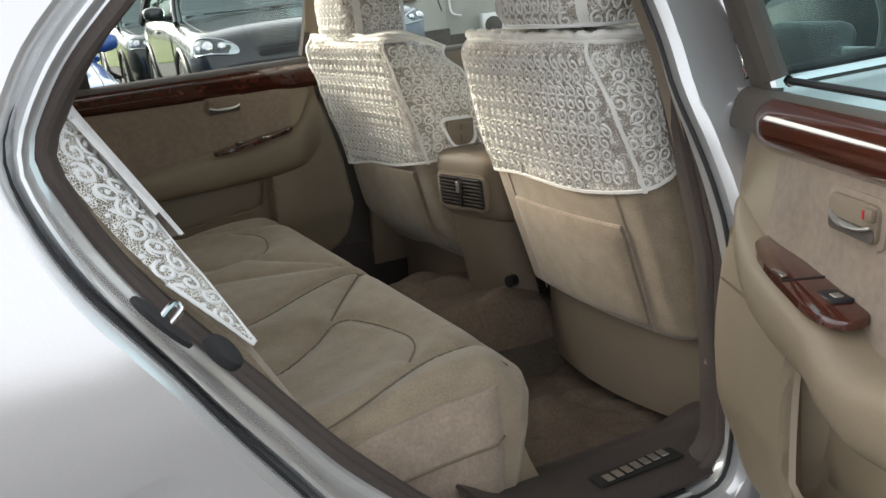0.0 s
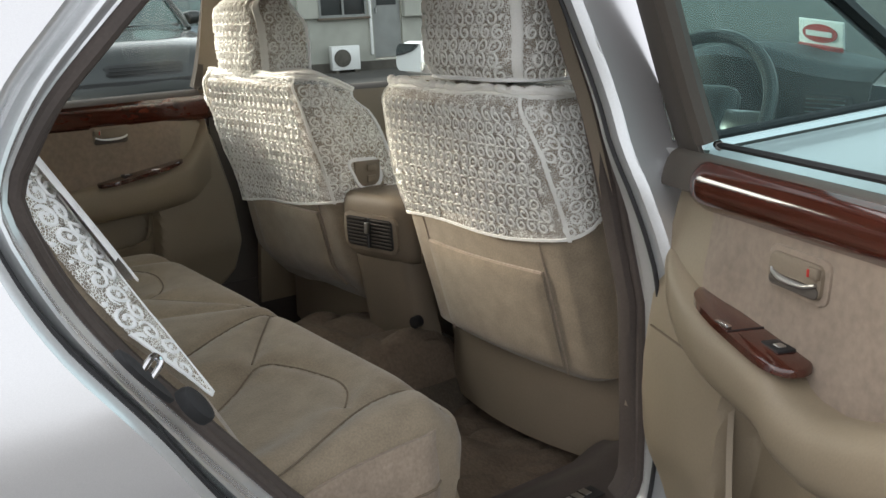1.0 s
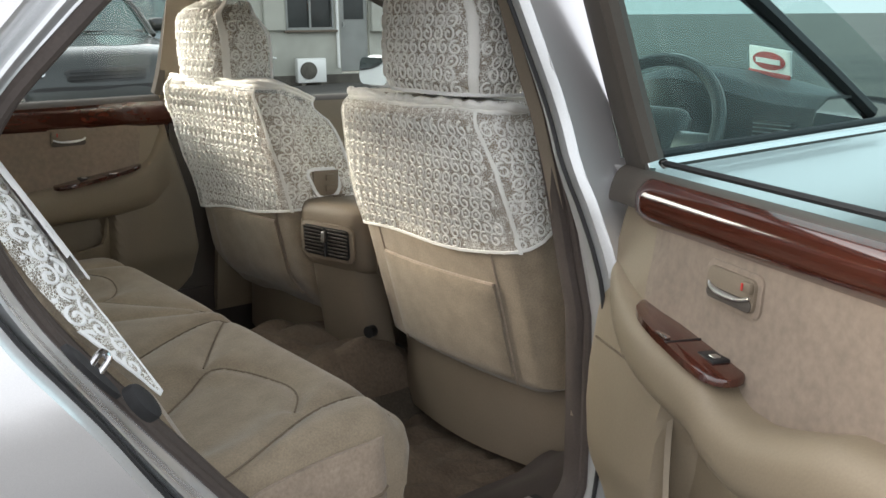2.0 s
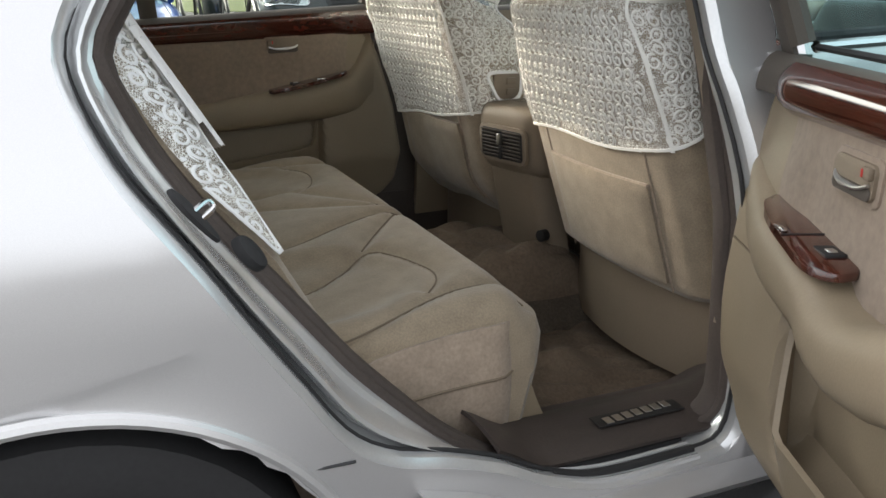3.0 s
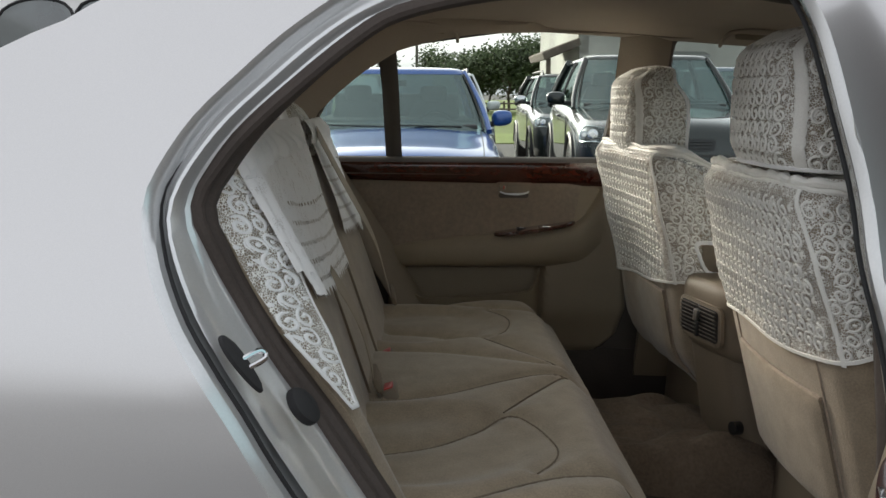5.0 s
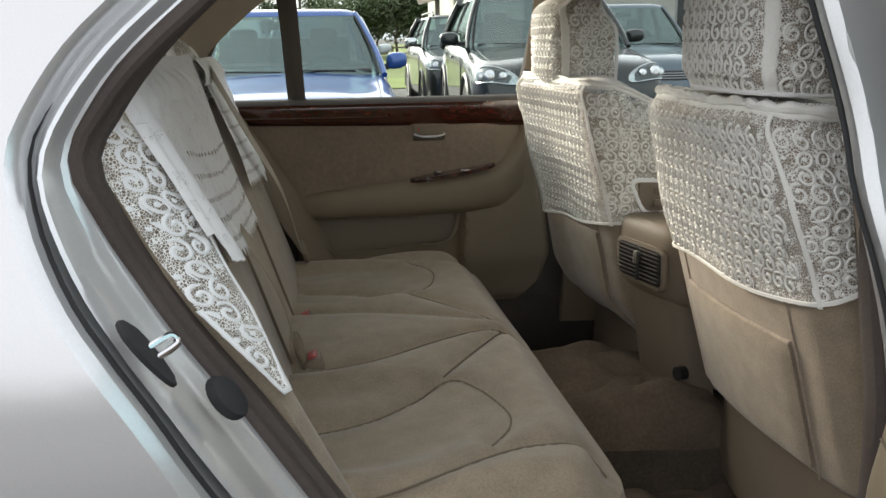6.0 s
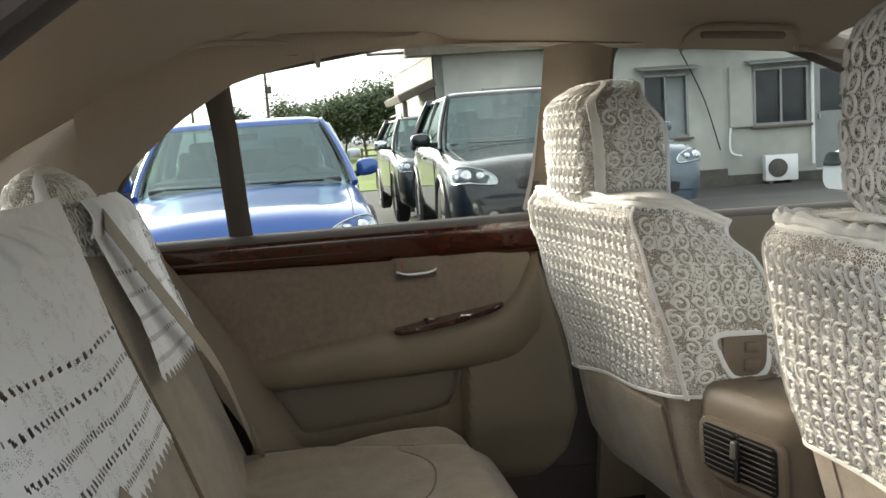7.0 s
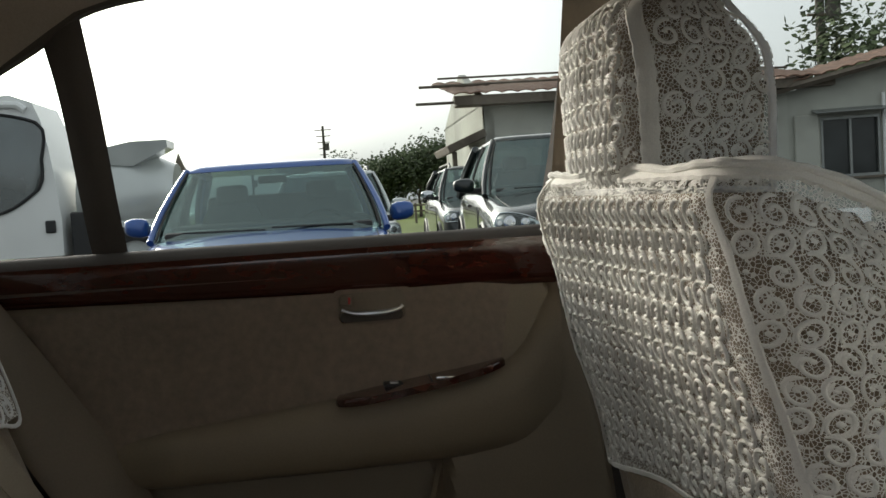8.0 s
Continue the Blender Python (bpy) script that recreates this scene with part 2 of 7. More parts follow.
def sheet(fn, nu, nv, thick=0.004, closed_u=False):
    """A curved sheet with thickness; fn(u, v) in 0..1 gives a place."""
    G = [[Vector(fn(i / nu, j / nv)) for j in range(nv + 1)] for i in range(nu + 1)]
    bm = bmesh.new()
    front, back = [], []
    for i in range(nu + 1):
        rf, rb = [], []
        for j in range(nv + 1):
            du = G[min(i + 1, nu)][j] - G[max(i - 1, 0)][j]
            dv = G[i][min(j + 1, nv)] - G[i][max(j - 1, 0)]
            nrm = du.cross(dv)
            nrm = nrm.normalized() if nrm.length > 1e-10 else Vector((0, 0, 1))
            rf.append(bm.verts.new(G[i][j]))
            rb.append(bm.verts.new(G[i][j] - nrm * thick))
        front.append(rf)
        back.append(rb)
    for i in range(nu):
        for j in range(nv):
            bm.faces.new((front[i][j], front[i + 1][j], front[i + 1][j + 1], front[i][j + 1]))
            bm.faces.new((back[i][j], back[i][j + 1], back[i + 1][j + 1], back[i + 1][j]))
    for i in range(nu):
        bm.faces.new((front[i][0], back[i][0], back[i + 1][0], front[i + 1][0]))
        bm.faces.new((front[i][nv], front[i + 1][nv], back[i + 1][nv], back[i][nv]))
    for j in range(nv):
        bm.faces.new((front[0][j], front[0][j + 1], back[0][j + 1], back[0][j]))
        bm.faces.new((front[nu][j], back[nu][j], back[nu][j + 1], front[nu][j + 1]))
    return bm


def slab(poly, to3, depth, bevel=0.0, seg=2):
    """A flat outline, given in two coordinates, with thickness; to3(a, b, w) maps it."""
    bm = bmesh.new()
    lo = [bm.verts.new((a, b, 0)) for a, b in poly]
    hi = [bm.verts.new((a, b, depth)) for a, b in poly]
    n = len(poly)
    bm.faces.new(lo[::-1])
    top = bm.faces.new(hi)
    for i in range(n):
        bm.faces.new((lo[i], lo[(i + 1) % n], hi[(i + 1) % n], hi[i]))
    if bevel > 0:
        bmesh.ops.bevel(bm, geom=list(top.edges), offset=bevel, segments=seg, profile=0.5, affect="EDGES")
    for v in bm.verts:
        v.co = Vector(to3(*v.co))
    return bm


def rrect(a0, b0, a1, b1, r, n=5):
    out = []
    for ca, cb, s in ((a1 - r, b1 - r, 0), (a0 + r, b1 - r, 90), (a0 + r, b0 + r, 180), (a1 - r, b0 + r, 270)):
        for k in range(n + 1):
            t = radians(s + 90 * k / n)
            out.append((ca + r * math.cos(t), cb + r * math.sin(t)))
    return out


def tr_(bm, m):
    bmesh.ops.transform(bm, matrix=m, verts=bm.verts)
    return bm


def interp(x, xs, ys):
    return float(np.interp(x, xs, ys))


def smoothstep(a, b, x):
    t = min(max((x - a) / (b - a), 0.0), 1.0)
    return t * t * (3 - 2 * t)


# ---------------------------------------------------------------- the car: body
def skin_y(z):
    """Half width of the outer skin at a height."""
    return interp(z, (0.10, 0.22, 0.40, 0.55, 0.70, 0.78, 0.83, 0.90, 0.97, 1.03, 1.10, 1.25, 1.33, 1.38, 1.415, 1.43),
                  (0.775, 0.80, 0.82, 0.832, 0.832, 0.824, 0.81, 0.785, 0.752, 0.732, 0.708, 0.652, 0.62, 0.575, 0.485, 0.37))


OPEN_A = [(0.10, 0.372), (0.03, 0.41), (-0.05, 0.44), (-0.13, 0.462), (-0.192, 0.505), (-0.254, 0.594), (-0.307, 0.672), (-0.35, 0.740), (-0.385, 0.79), (-0.416, 0.833), (-0.438, 0.872),
          (-0.457, 0.917), (-0.469, 0.965), (-0.463, 1.005), (-0.427, 1.072), (-0.38, 1.126), (-0.312, 1.194), (-0.212, 1.266), (-0.09, 1.315), (0.08, 1.338), (0.21, 1.338),
          (0.280, 1.312), (0.330, 1.240), (0.362, 1.118), (0.382, 1.03), (0.392, 0.94), (0.412, 0.84), (0.432, 0.70), (0.444, 0.55), (0.448, 0.45), (0.444, 0.38), (0.415, 0.345), (0.32, 0.338), (0.2, 0.340)]
OPEN_B = [(0.10, 0.362), (0.03, 0.395), (-0.03, 0.435), (-0.085, 0.485), (-0.148, 0.548), (-0.195, 0.605), (-0.270, 0.70), (-0.337, 0.79), (-0.380, 0.86),
          (-0.41, 0.925), (-0.424, 0.975), (-0.40, 1.022), (-0.37, 1.062), (-0.325, 1.108), (-0.247, 1.18), (-0.187, 1.219), (-0.064, 1.252), (0.08, 1.268), (0.22, 1.278),
          (0.34, 1.283), (0.382, 1.272), (0.415, 1.205), (0.442, 1.10), (0.462, 1.02), (0.470, 0.92), (0.474, 0.80), (0.478, 0.66), (0.475, 0.54), (0.472, 0.455), (0.462, 0.388), (0.41, 0.356), (0.32, 0.350), (0.2, 0.35)]
NA = 132
ring_a = smooth_path([(x, 0, z) for x, z in OPEN_A], NA, True)
ring_b = smooth_path([(x, 0, z) for x, z in OPEN_B], NA, True)


def inner_y(z, x=-1.0):
    """Where the seal runs, from the middle plane; further in along the pillar."""
    back = interp(z, (0.30, 0.40, 0.55, 0.70, 0.85, 0.95, 1.10, 1.30), (0.74, 0.74, 0.705, 0.668, 0.668, 0.69, 0.665, 0.60))
    front = interp(z, (0.30, 0.40, 0.70, 0.95, 1.09, 1.30), (0.74, 0.74, 0.715, 0.645, 0.605, 0.56))
    return back + (front - back) * smoothstep(0.0, 0.38, x)


car = thing("silver_sedan", (-0.3, 0, GROUND), "silver four-door sedan body with its rear door standing open", "car")
def roof_edge(x):
    return interp(x, (-1.8, -1.15, -1.0, -0.75, -0.687, -0.57, -0.456, -0.30, -0.15, 0.1, 0.7), (0.962, 0.968, 0.985, 1.078, 1.117, 1.185, 1.249, 1.325, 1.37, 1.395, 1.395))
border = []
WHEEL = (-0.531, 0.244, 0.367)
for p in ring_a:
    a = math.atan2(p.z - 0.80, p.x - 0.02)
    d = Vector((math.cos(a), 0, math.sin(a)))
    q = p.copy()
    while True:
        q = q + d * 0.01
        if q.x < -1.75 or q.x > 0.475 or q.z < 0.17:
            break
        if (q.x - WHEEL[0]) ** 2 + (q.z - WHEEL[1]) ** 2 < WHEEL[2] ** 2:
            break
        if q.z > roof_edge(q.x):
            break
    border.append(q)
rings = []
M = 14
for k in range(M + 1):
    t = (k / M) ** 1.4
    rr = []
    for p, q in zip(ring_a, border):
        v = p.lerp(q, t)
        flare = 0.009 * math.exp(-(((v.x - WHEEL[0]) ** 2 + (v.z - WHEEL[1]) ** 2) ** 0.5 - WHEEL[2]) / 0.03) * smoothstep(0.74, 0.56, v.z) * smoothstep(-0.14, -0.24, v.x)
        rr.append(Vector((v.x, -skin_y(v.z) - flare, v.z)))
    rings.append(rr + [rr[0]])
side = loft(rings, False, False)
bmesh.ops.remove_doubles(side, verts=side.verts, dist=1e-6)
part("quarter_panel", side, SILVER, car, "silver metallic rear quarter panel and roof rail")


def offset_in(p, i, amt):
    """The opening's outline moved towards its middle."""
    a, b = ring_a[(i - 1) % NA], ring_a[(i + 1) % NA]
    t = (b - a).normalized()
    nrm = Vector((-t.z, 0, t.x))
    if nrm.dot(Vector((0.0, 0, 0.82)) - p) < 0:
        nrm = -nrm
    return p + nrm * amt


def jamb_ring(i):
    p, b = ring_a[i], ring_b[i]
    yo, yi = skin_y(p.z), inner_y(b.z, b.x)
    q1, q2 = offset_in(p, i, 0.004), offset_in(p, i, 0.010)
    out = [Vector((p.x, -yo, p.z)), Vector((q1.x, -yo + 0.003, q1.z)), Vector((q2.x, -yo + 0.012, q2.z))]
    for t, y in ((0.07, 0.30), (0.14, 0.44), (0.20, 0.40), (0.26, 0.24), (0.36, 0.16), (0.46, 0.20), (0.55, 0.36), (0.62, 0.60), (0.70, 0.72), (0.86, 0.78), (0.93, 0.86), (1.0, 1.0)):
        v = q2.lerp(b, t)
        out.append(Vector((v.x, -(yo - 0.012) + (yo - 0.012 - yi) * y, v.z)))
    return out


cols = [jamb_ring(i) for i in range(NA)]
jr = [[c[k] for c in cols] + [cols[0][k]] for k in range(len(cols[0]))]
jamb = loft(jr, False, False)
bmesh.ops.remove_doubles(jamb, verts=jamb.verts, dist=1e-6)
part("door_jamb", jamb, JAMB, car, "satin silver stepped door jamb", sharp=28)
seal_path = [Vector((b.x, -inner_y(b.z, b.x) - 0.004, b.z)) for b in ring_b]
part("door_seal", sweep(seal_path, 0.010, 10, True, up=(0, 1, 0)), RUBBER, car, "brown rubber door seal")
lip_path = [Vector((offset_in(p, i, 0.012).x, -skin_y(p.z) + 0.03, offset_in(p, i, 0.012).z)) for i, p in enumerate(ring_a)]
part("outer_weatherstrip", sweep(lip_path, 0.0035, 6, True, up=(0, 1, 0)), BLACK_RUBBER, car)
# inner trim between seal and cabin
tr = []
for k, (dy, dd) in enumerate(((0.0, 0.002), (0.008, 0.010), (0.020, 0.017), (0.045, 0.020), (0.070, 0.018), (0.092, 0.008))):
    row = []
    for i, b in enumerate(ring_b):
        c = Vector((0.02, 0, 0.82)) - b
        c.normalize()
        rear_ = smoothstep(0.15, -0.05, b.x) * smoothstep(1.15, 1.0, b.z)
        wide = 0.45 + 0.55 * max(rear_, smoothstep(0.25, 0.35, b.x) * smoothstep(0.5, 0.7, b.z))
        row.append(Vector((b.x + c.x * dd * wide, -inner_y(b.z, b.x) + dy * 0.45, b.z + c.z * dd * wide)))
    tr.append(row + [row[0]])
trim = loft(tr, False, False)
bmesh.ops.remove_doubles(trim, verts=trim.verts, dist=1e-6)
part("opening_trim", trim, RUBBER, car, "brown trim lining the door opening")

# striker and bump stop on the jamb
jamb_n = Vector((0.72, -0.36, 0.58)).normalized()
plate_c = Vector((-0.350, -0.786, 0.803)) + jamb_n * 0.002
along = Vector((0.53, 0.0, -0.85))
along = (along - jamb_n * along.dot(jamb_n)).normalized()
side_v = jamb_n.cross(along).normalized()
fm = Matrix((side_v, along, jamb_n)).transposed().to_4x4()
striker = new("striker")
striker.parent, striker.matrix_parent_inverse = car, parent_world(car).inverted()
tagged(striker, "chromed door striker loop on a black plate")
poly = [(0.010 * math.cos(t) * (1 - 0.25 * math.sin(t)), 0.040 * math.sin(t)) for t in [2 * math.pi * k / 20 for k in range(20)]]
part("plate", slab(poly, lambda a, b, w: plate_c + fm.to_3x3() @ Vector((a, b, w)), 0.006, 0.002), BLACK_RUBBER, striker)
reach = Vector((0.62, 0.74, 0.24)).normalized()
loop = [plate_c - along * 0.004, plate_c - along * 0.004 + reach * 0.027 + jamb_n * 0.004, plate_c + along * 0.002 + reach * 0.032 + jamb_n * 0.004, plate_c + along * 0.008 + reach * 0.027 + jamb_n * 0.004, plate_c + along * 0.008]
part("loop", sweep(smooth_path(loop, 20), 0.0036, 8), CHROME, striker)
bn = Vector((0.65, -0.53, 0.54)).normalized()
ba = (along - bn * along.dot(bn)).normalized()
fm2 = Matrix((bn.cross(ba).normalized(), ba, bn)).transposed()
bc = Vector((-0.282, -0.737, 0.739)) - bn * 0.003
poly = [(0.016 * math.cos(t), 0.026 * math.sin(t)) for t in [2 * math.pi * k / 20 for k in range(20)]]
part("bump_stop", slab(poly, lambda a, b, w: bc + fm2 @ Vector((a, b, w)), 0.014, 0.006), BLACK_RUBBER, car, "black oval rubber bump stop")

# sill: outer rocker with step, scuff plate
def rocker(u, v):
    x = -0.10 + 1.8 * u
    y, z = [(-0.70, 0.335), (-0.79, 0.335), (-0.84, 0.342), (-0.858, 0.335), (-0.862, 0.31), (-0.870, 0.285), (-0.872, 0.25), (-0.865, 0.2), (-0.84, 0.15)][round(v * 8)]
    lift = 0.09 * smoothstep(0.16, -0.12, x)
    return (x, y, z + lift - 0.012)
part("rocker_panel", sheet(rocker, 24, 8, 0.004), SILVER, car, "silver rocker panel below the opening")
def scuff(u, v):
    x = 0.05 + 0.55 * u
    y = -0.764 + 0.212 * v
    z = 0.366 + 0.020 * smoothstep(0.50, 0.58, x) + 0.008 * math.sin(math.pi * min(v * 1.6, 1)) - 0.03 * smoothstep(0.6, 1, v) + 0.05 * smoothstep(0.14, 0.03, x)
    return (x, y, z)
plate = part("scuff_plate", sheet(scuff, 24, 12, 0.006), SILL_PLASTIC, car, "dark brown plastic sill plate")
# ridges and seal strips along the sill; black ones also stand in for shade
def sill_line(f, lift, r, mat, name, label=""):
    pts = []
    for i in range(NA - 14, NA):
        if 0.10 < ring_a[i].x < 0.395:
            o, q = Vector((ring_a[i].x, -skin_y(ring_a[i].z), ring_a[i].z)), Vector((ring_b[i].x, -inner_y(ring_b[i].z, ring_b[i].x), ring_b[i].z))
            pts.append(o.lerp(q, f) + Vector((0, 0, lift)))
    part(name, sweep(pts, r, 8), mat, car, label)
sill_line(0.16, 0.004, 0.006, JAMB, "sill_ridge")
sill_line(0.36, 0.008, 0.007, BLACK_RUBBER, "sill_seal", "dark rubber strip along the sill")
sill_line(0.54, 0.006, 0.006, JAMB, "sill_ridge")
sill_line(0.76, 0.004, 0.006, BLACK_RUBBER, "sill_seal", "dark rubber strip along the sill")
# black sheet over the lower rocker, standing in for shade and dark ground
def moulding(u, v):
    x = 0.10 + 1.0 * u
    return (x, -0.889 - 0.012 * math.sin(math.pi * v), 0.17 + 0.169 * v)
part("sill_shade_sheet", sheet(moulding, 24, 8, 0.004), BLACK_RUBBER, car, "dark sheet standing in for shade under the sill")
# raised silver word on the plate, set as plain bars
for k in range(7):
    part("badge_bar", rbox((0.275 + 0.0195 * k, -0.703 + 0.0018 * k, 0.3805), (0.014, 0.019, 0.0016), 0.0007, 1, Matrix.Rotation(0.0, 4, "Z")), STEEL, plate)
part("badge_frame", rbox((0.335, -0.698, 0.3775), (0.165, 0.034, 0.003), 0.001, 1), BLACK, plate)

# rear wheel in its arch
wheel = thing("alloy_wheel", (WHEEL[0], -0.73, GROUND), "dark tyre on an alloy rim in the arch", "wheel", "wheels of the silver car")
def tyre(prof, c, n=48):
    rings_ = []
    for k in range(n + 1):
        a = 2 * math.pi * k / n
        rings_.append([Vector((c[0] + r_ * math.cos(a), c[1] + y_, c[2] + r_ * math.sin(a))) for r_, y_ in prof])
    b = loft(rings_, True, False)
    bmesh.ops.remove_doubles(b, verts=b.verts, dist=1e-5)
    return b
wc = (WHEEL[0], -0.70, 0.258)
part("tyre", tyre([(0.21, -0.095), (0.27, -0.115), (0.31, -0.105), (0.325, -0.07), (0.325, 0.07), (0.31, 0.105), (0.21, 0.095)], wc), BLACK_RUBBER, wheel)
part("rim", tyre([(0.03, -0.07), (0.08, -0.085), (0.19, -0.075), (0.212, -0.097), (0.212, 0.09), (0.03, 0.0)], wc), STEEL, wheel)
for wx, wy in ((WHEEL[0], 1), (2.17, -1), (2.17, 1)):
    copy_thing(wheel, Matrix.Translation((wx, wy * 0.73, GROUND)) @ Matrix.Rotation(0.0 if wy < 0 else math.pi, 4, "Z"))
arch = [Vector((WHEEL[0] + WHEEL[2] * math.cos(t), 0, WHEEL[1] + WHEEL[2] * math.sin(t))) for t in [-0.3 + (math.pi + 0.6) * k / 48 for k in range(49)]]
part("wheel_liner", sheet(lambda u, v: arch[round(u * 48)] * (1.0) + Vector((0, -0.825 + 0.31 * v, 0)), 48, 2, 0.004), BLACK, car, "black wheel arch liner")

arch2 = [Vector((WHEEL[0] + (WHEEL[2] + 0.004) * math.cos(t), -skin_y(WHEEL[1] + WHEEL[2] * math.sin(t)) - 0.008, WHEEL[1] + (WHEEL[2] + 0.004) * math.sin(t))) for t in [-0.25 + (math.pi + 0.5) * k / 48 for k in range(49)]]
part("arch_lip", sweep(arch2, 0.009, 8), SILVER, car, "rolled silver arch lip")
part("panel_joint", sweep([Vector((x, -skin_y(0.488) - 0.003, 0.488 - 0.02 * (x + 0.22))) for x in (-0.262, -0.24, -0.21, -0.185)], 0.0022, 5), BLACK, car)
# roof skin, headliner, far side skin
def roof_y(v):
    return (v * 2 - 1)
def roof(u, v):
    x = -0.45 + 1.41 * u
    y = roof_y(v) * 0.625
    return (x, y, roof_edge(x) + 0.05 * (1 - (y / 0.625) ** 2) - 0.04 * smoothstep(0.6, 1.0, u))
part("roof_panel", sheet(roof, 24, 20, 0.003), SILVER, car, "silver roof panel")


def far_y(z):
    return skin_y(z)
def far_lower(u, v):
    x = -1.75 + 3.5 * u
    z = 0.17 + (0.905 - 0.17) * v
    return (x, far_y(z), z)
part("far_side_panel", sheet(far_lower, 40, 14, 0.003), SILVER, car)
# shelf, tail, bonnet and screens that close the body
def body_end(stations):
    """A closed nose or tail: stations of (x, half width, deck height, underside)."""
    rings_ = []
    for x, w, top, lo in stations:
        half = [(-w * 0.93, lo), (-w, lo + 0.12), (-w * 1.005, (lo + top) / 2), (-w * 0.985, top - 0.13), (-w * 0.93, top - 0.045), (-w * 0.80, top - 0.014), (-w * 0.4, top + 0.006), (0, top + 0.012)]
        ring = half + [(-y, z) for y, z in half[-2::-1]]
        rings_.append([Vector((x, y, z)) for y, z in ring])
    return loft(rings_)
part("boot", body_end([(-1.06, 0.86, 0.955, 0.26), (-1.30, 0.87, 0.96, 0.26), (-1.70, 0.86, 0.955, 0.27), (-1.95, 0.83, 0.93, 0.30), (-2.06, 0.78, 0.85, 0.36)]), SILVER, car, "silver boot", sharp=50)
part("rear_bumper", rbox((-2.07, 0, 0.45), (0.10, 1.60, 0.20), 0.05, 3), SILVER, car)
for s_ in (-1, 1):
    part("tail_lamp", rbox((-2.03, s_ * 0.62, 0.72), (0.10, 0.34, 0.16), 0.03, 2), RED, car)
def rear_screen(u, v):
    x = -0.45 - 0.59 * u
    y = (v * 2 - 1) * (0.64 + 0.10 * u)
    return (x, y, roof_edge(x) + 0.05 * (1 - (v * 2 - 1) ** 2) * (1 - 0.5 * u))
rs = part("rear_screen", sheet(rear_screen, 8, 10, 0.004), GLASS_FAR, car, "tinted rear window")
rs.visible_shadow = False
def screen(u, v):
    x = 0.93 + 0.78 * u
    y = (v * 2 - 1) * (0.56 + 0.16 * u)
    return (x, y, 1.41 - 0.36 * u - 0.03 * (v * 2 - 1) ** 2 + 0.04 * math.sin(math.pi * u))
ws = part("windscreen", sheet(screen, 10, 10, 0.004), GLASS_FAR, car, "clear windscreen")
ws.visible_shadow = False
part("bonnet", body_end([(1.70, 0.885, 0.985, 0.24), (2.05, 0.89, 0.965, 0.24), (2.40, 0.88, 0.925, 0.25), (2.68, 0.84, 0.865, 0.27), (2.80, 0.74, 0.76, 0.33)]), SILVER, car, "silver bonnet and wings", sharp=50)
part("front_bumper", rbox((2.80, 0, 0.42), (0.12, 1.62, 0.20), 0.05, 3), SILVER, car)
part("grille", rbox((2.815, 0, 0.66), (0.03, 0.62, 0.14), 0.01, 2), BLACK, car)
for s_ in (-1, 1):
    part("head_lamp", rbox((2.75, s_ * 0.58, 0.70), (0.12, 0.36, 0.15), 0.04, 3), STEEL, car)
    part("cowl_side", sheet(lambda u, v: (1.42 + 0.32 * u, s_ * (skin_y(0.2 + 0.78 * v) - 0.004), 0.2 + (0.765 + 0.02 * u) * v), 4, 10, 0.004), SILVER, car)
part("boot_floor", rbox((-1.3, 0, 0.25), (0.9, 1.6, 0.03), 0.01), BLACK, car)

# cabin floor and tunnel
floor = tagged(part("floor", rbox((0.55, 0, 0.215), (2.5, 1.50, 0.03), 0.005), CARPET), "dark brown carpeted car floor", "floor", kind="structure")
def tunnel(u, v):
    x = -0.1 + 1.9 * u
    a = (v * 2 - 1)
    return (x, 0.16 * a, 0.23 + 0.13 * (1 - abs(a) ** 3))
tagged(part("floor_tunnel", sheet(tunnel, 16, 12, 0.004), CARPET), "brown carpeted hump along the cabin floor", "floor", kind="structure")

# headliner: from far rail to near rail, with the pillars' trims
def liner_z(x, y):
    return 1.362 - 0.035 * (abs(y) / 0.6) ** 2.5 - 0.012 * max(0.0, (x - 0.2) / 0.9) ** 2 - 0.22 * max(0.0, -0.05 - x) ** 2
def liner(u, v):
    x = -0.64 + 1.58 * u
    y = (v * 2 - 1) * 0.625
    return (x, y, min(liner_z(x, y), roof_edge(x) + 0.045 * (1 - (y / 0.625) ** 2) - 0.028) - 0.02 * smoothstep(0.85, 1.0, abs(v * 2 - 1)))
tagged(part("ceiling", sheet(liner, 30, 30, 0.006), HEADLINER), "taupe cloth headliner", "headliner", kind="structure")


# ---------------------------------------------------------------- rear doors
# s: from the hinge rearwards, k: towards the cabin, z: up
OPEN_ANGLE = 68.0
HINGE = Vector((0.514, -0.730, 0))
_a = radians(OPEN_ANGLE)
NEAR_D, NEAR_N = Vector((-math.cos(_a), -math.sin(_a), 0)), Vector((-math.sin(_a), math.cos(_a), 0))


def near_door(s, k, z):
    return HINGE + NEAR_D * s + NEAR_N * k + Vector((0, 0, z))


def far_door(s, k, z):
    return Vector((0.502 - s, 0.775 - k, z - 0.052 * (s - 0.134)))


def s_rear(z):
    """The door's slanted rear edge."""
    return interp(z, (0.38, 0.41, 0.44, 0.48, 0.56, 0.69, 0.81, 0.90, 0.98), (0.50, 0.54, 0.60, 0.66, 0.725, 0.815, 0.88, 0.925, 0.945))


def s_front(z):
    return interp(z, (0.36, 0.385, 0.395, 0.405, 0.43, 0.495, 0.595, 0.655, 0.745, 0.815, 0.875, 0.95), (0.36, 0.30, 0.22, 0.175, 0.127, 0.080, 0.052, 0.049, 0.052, 0.060, 0.066, 0.078))


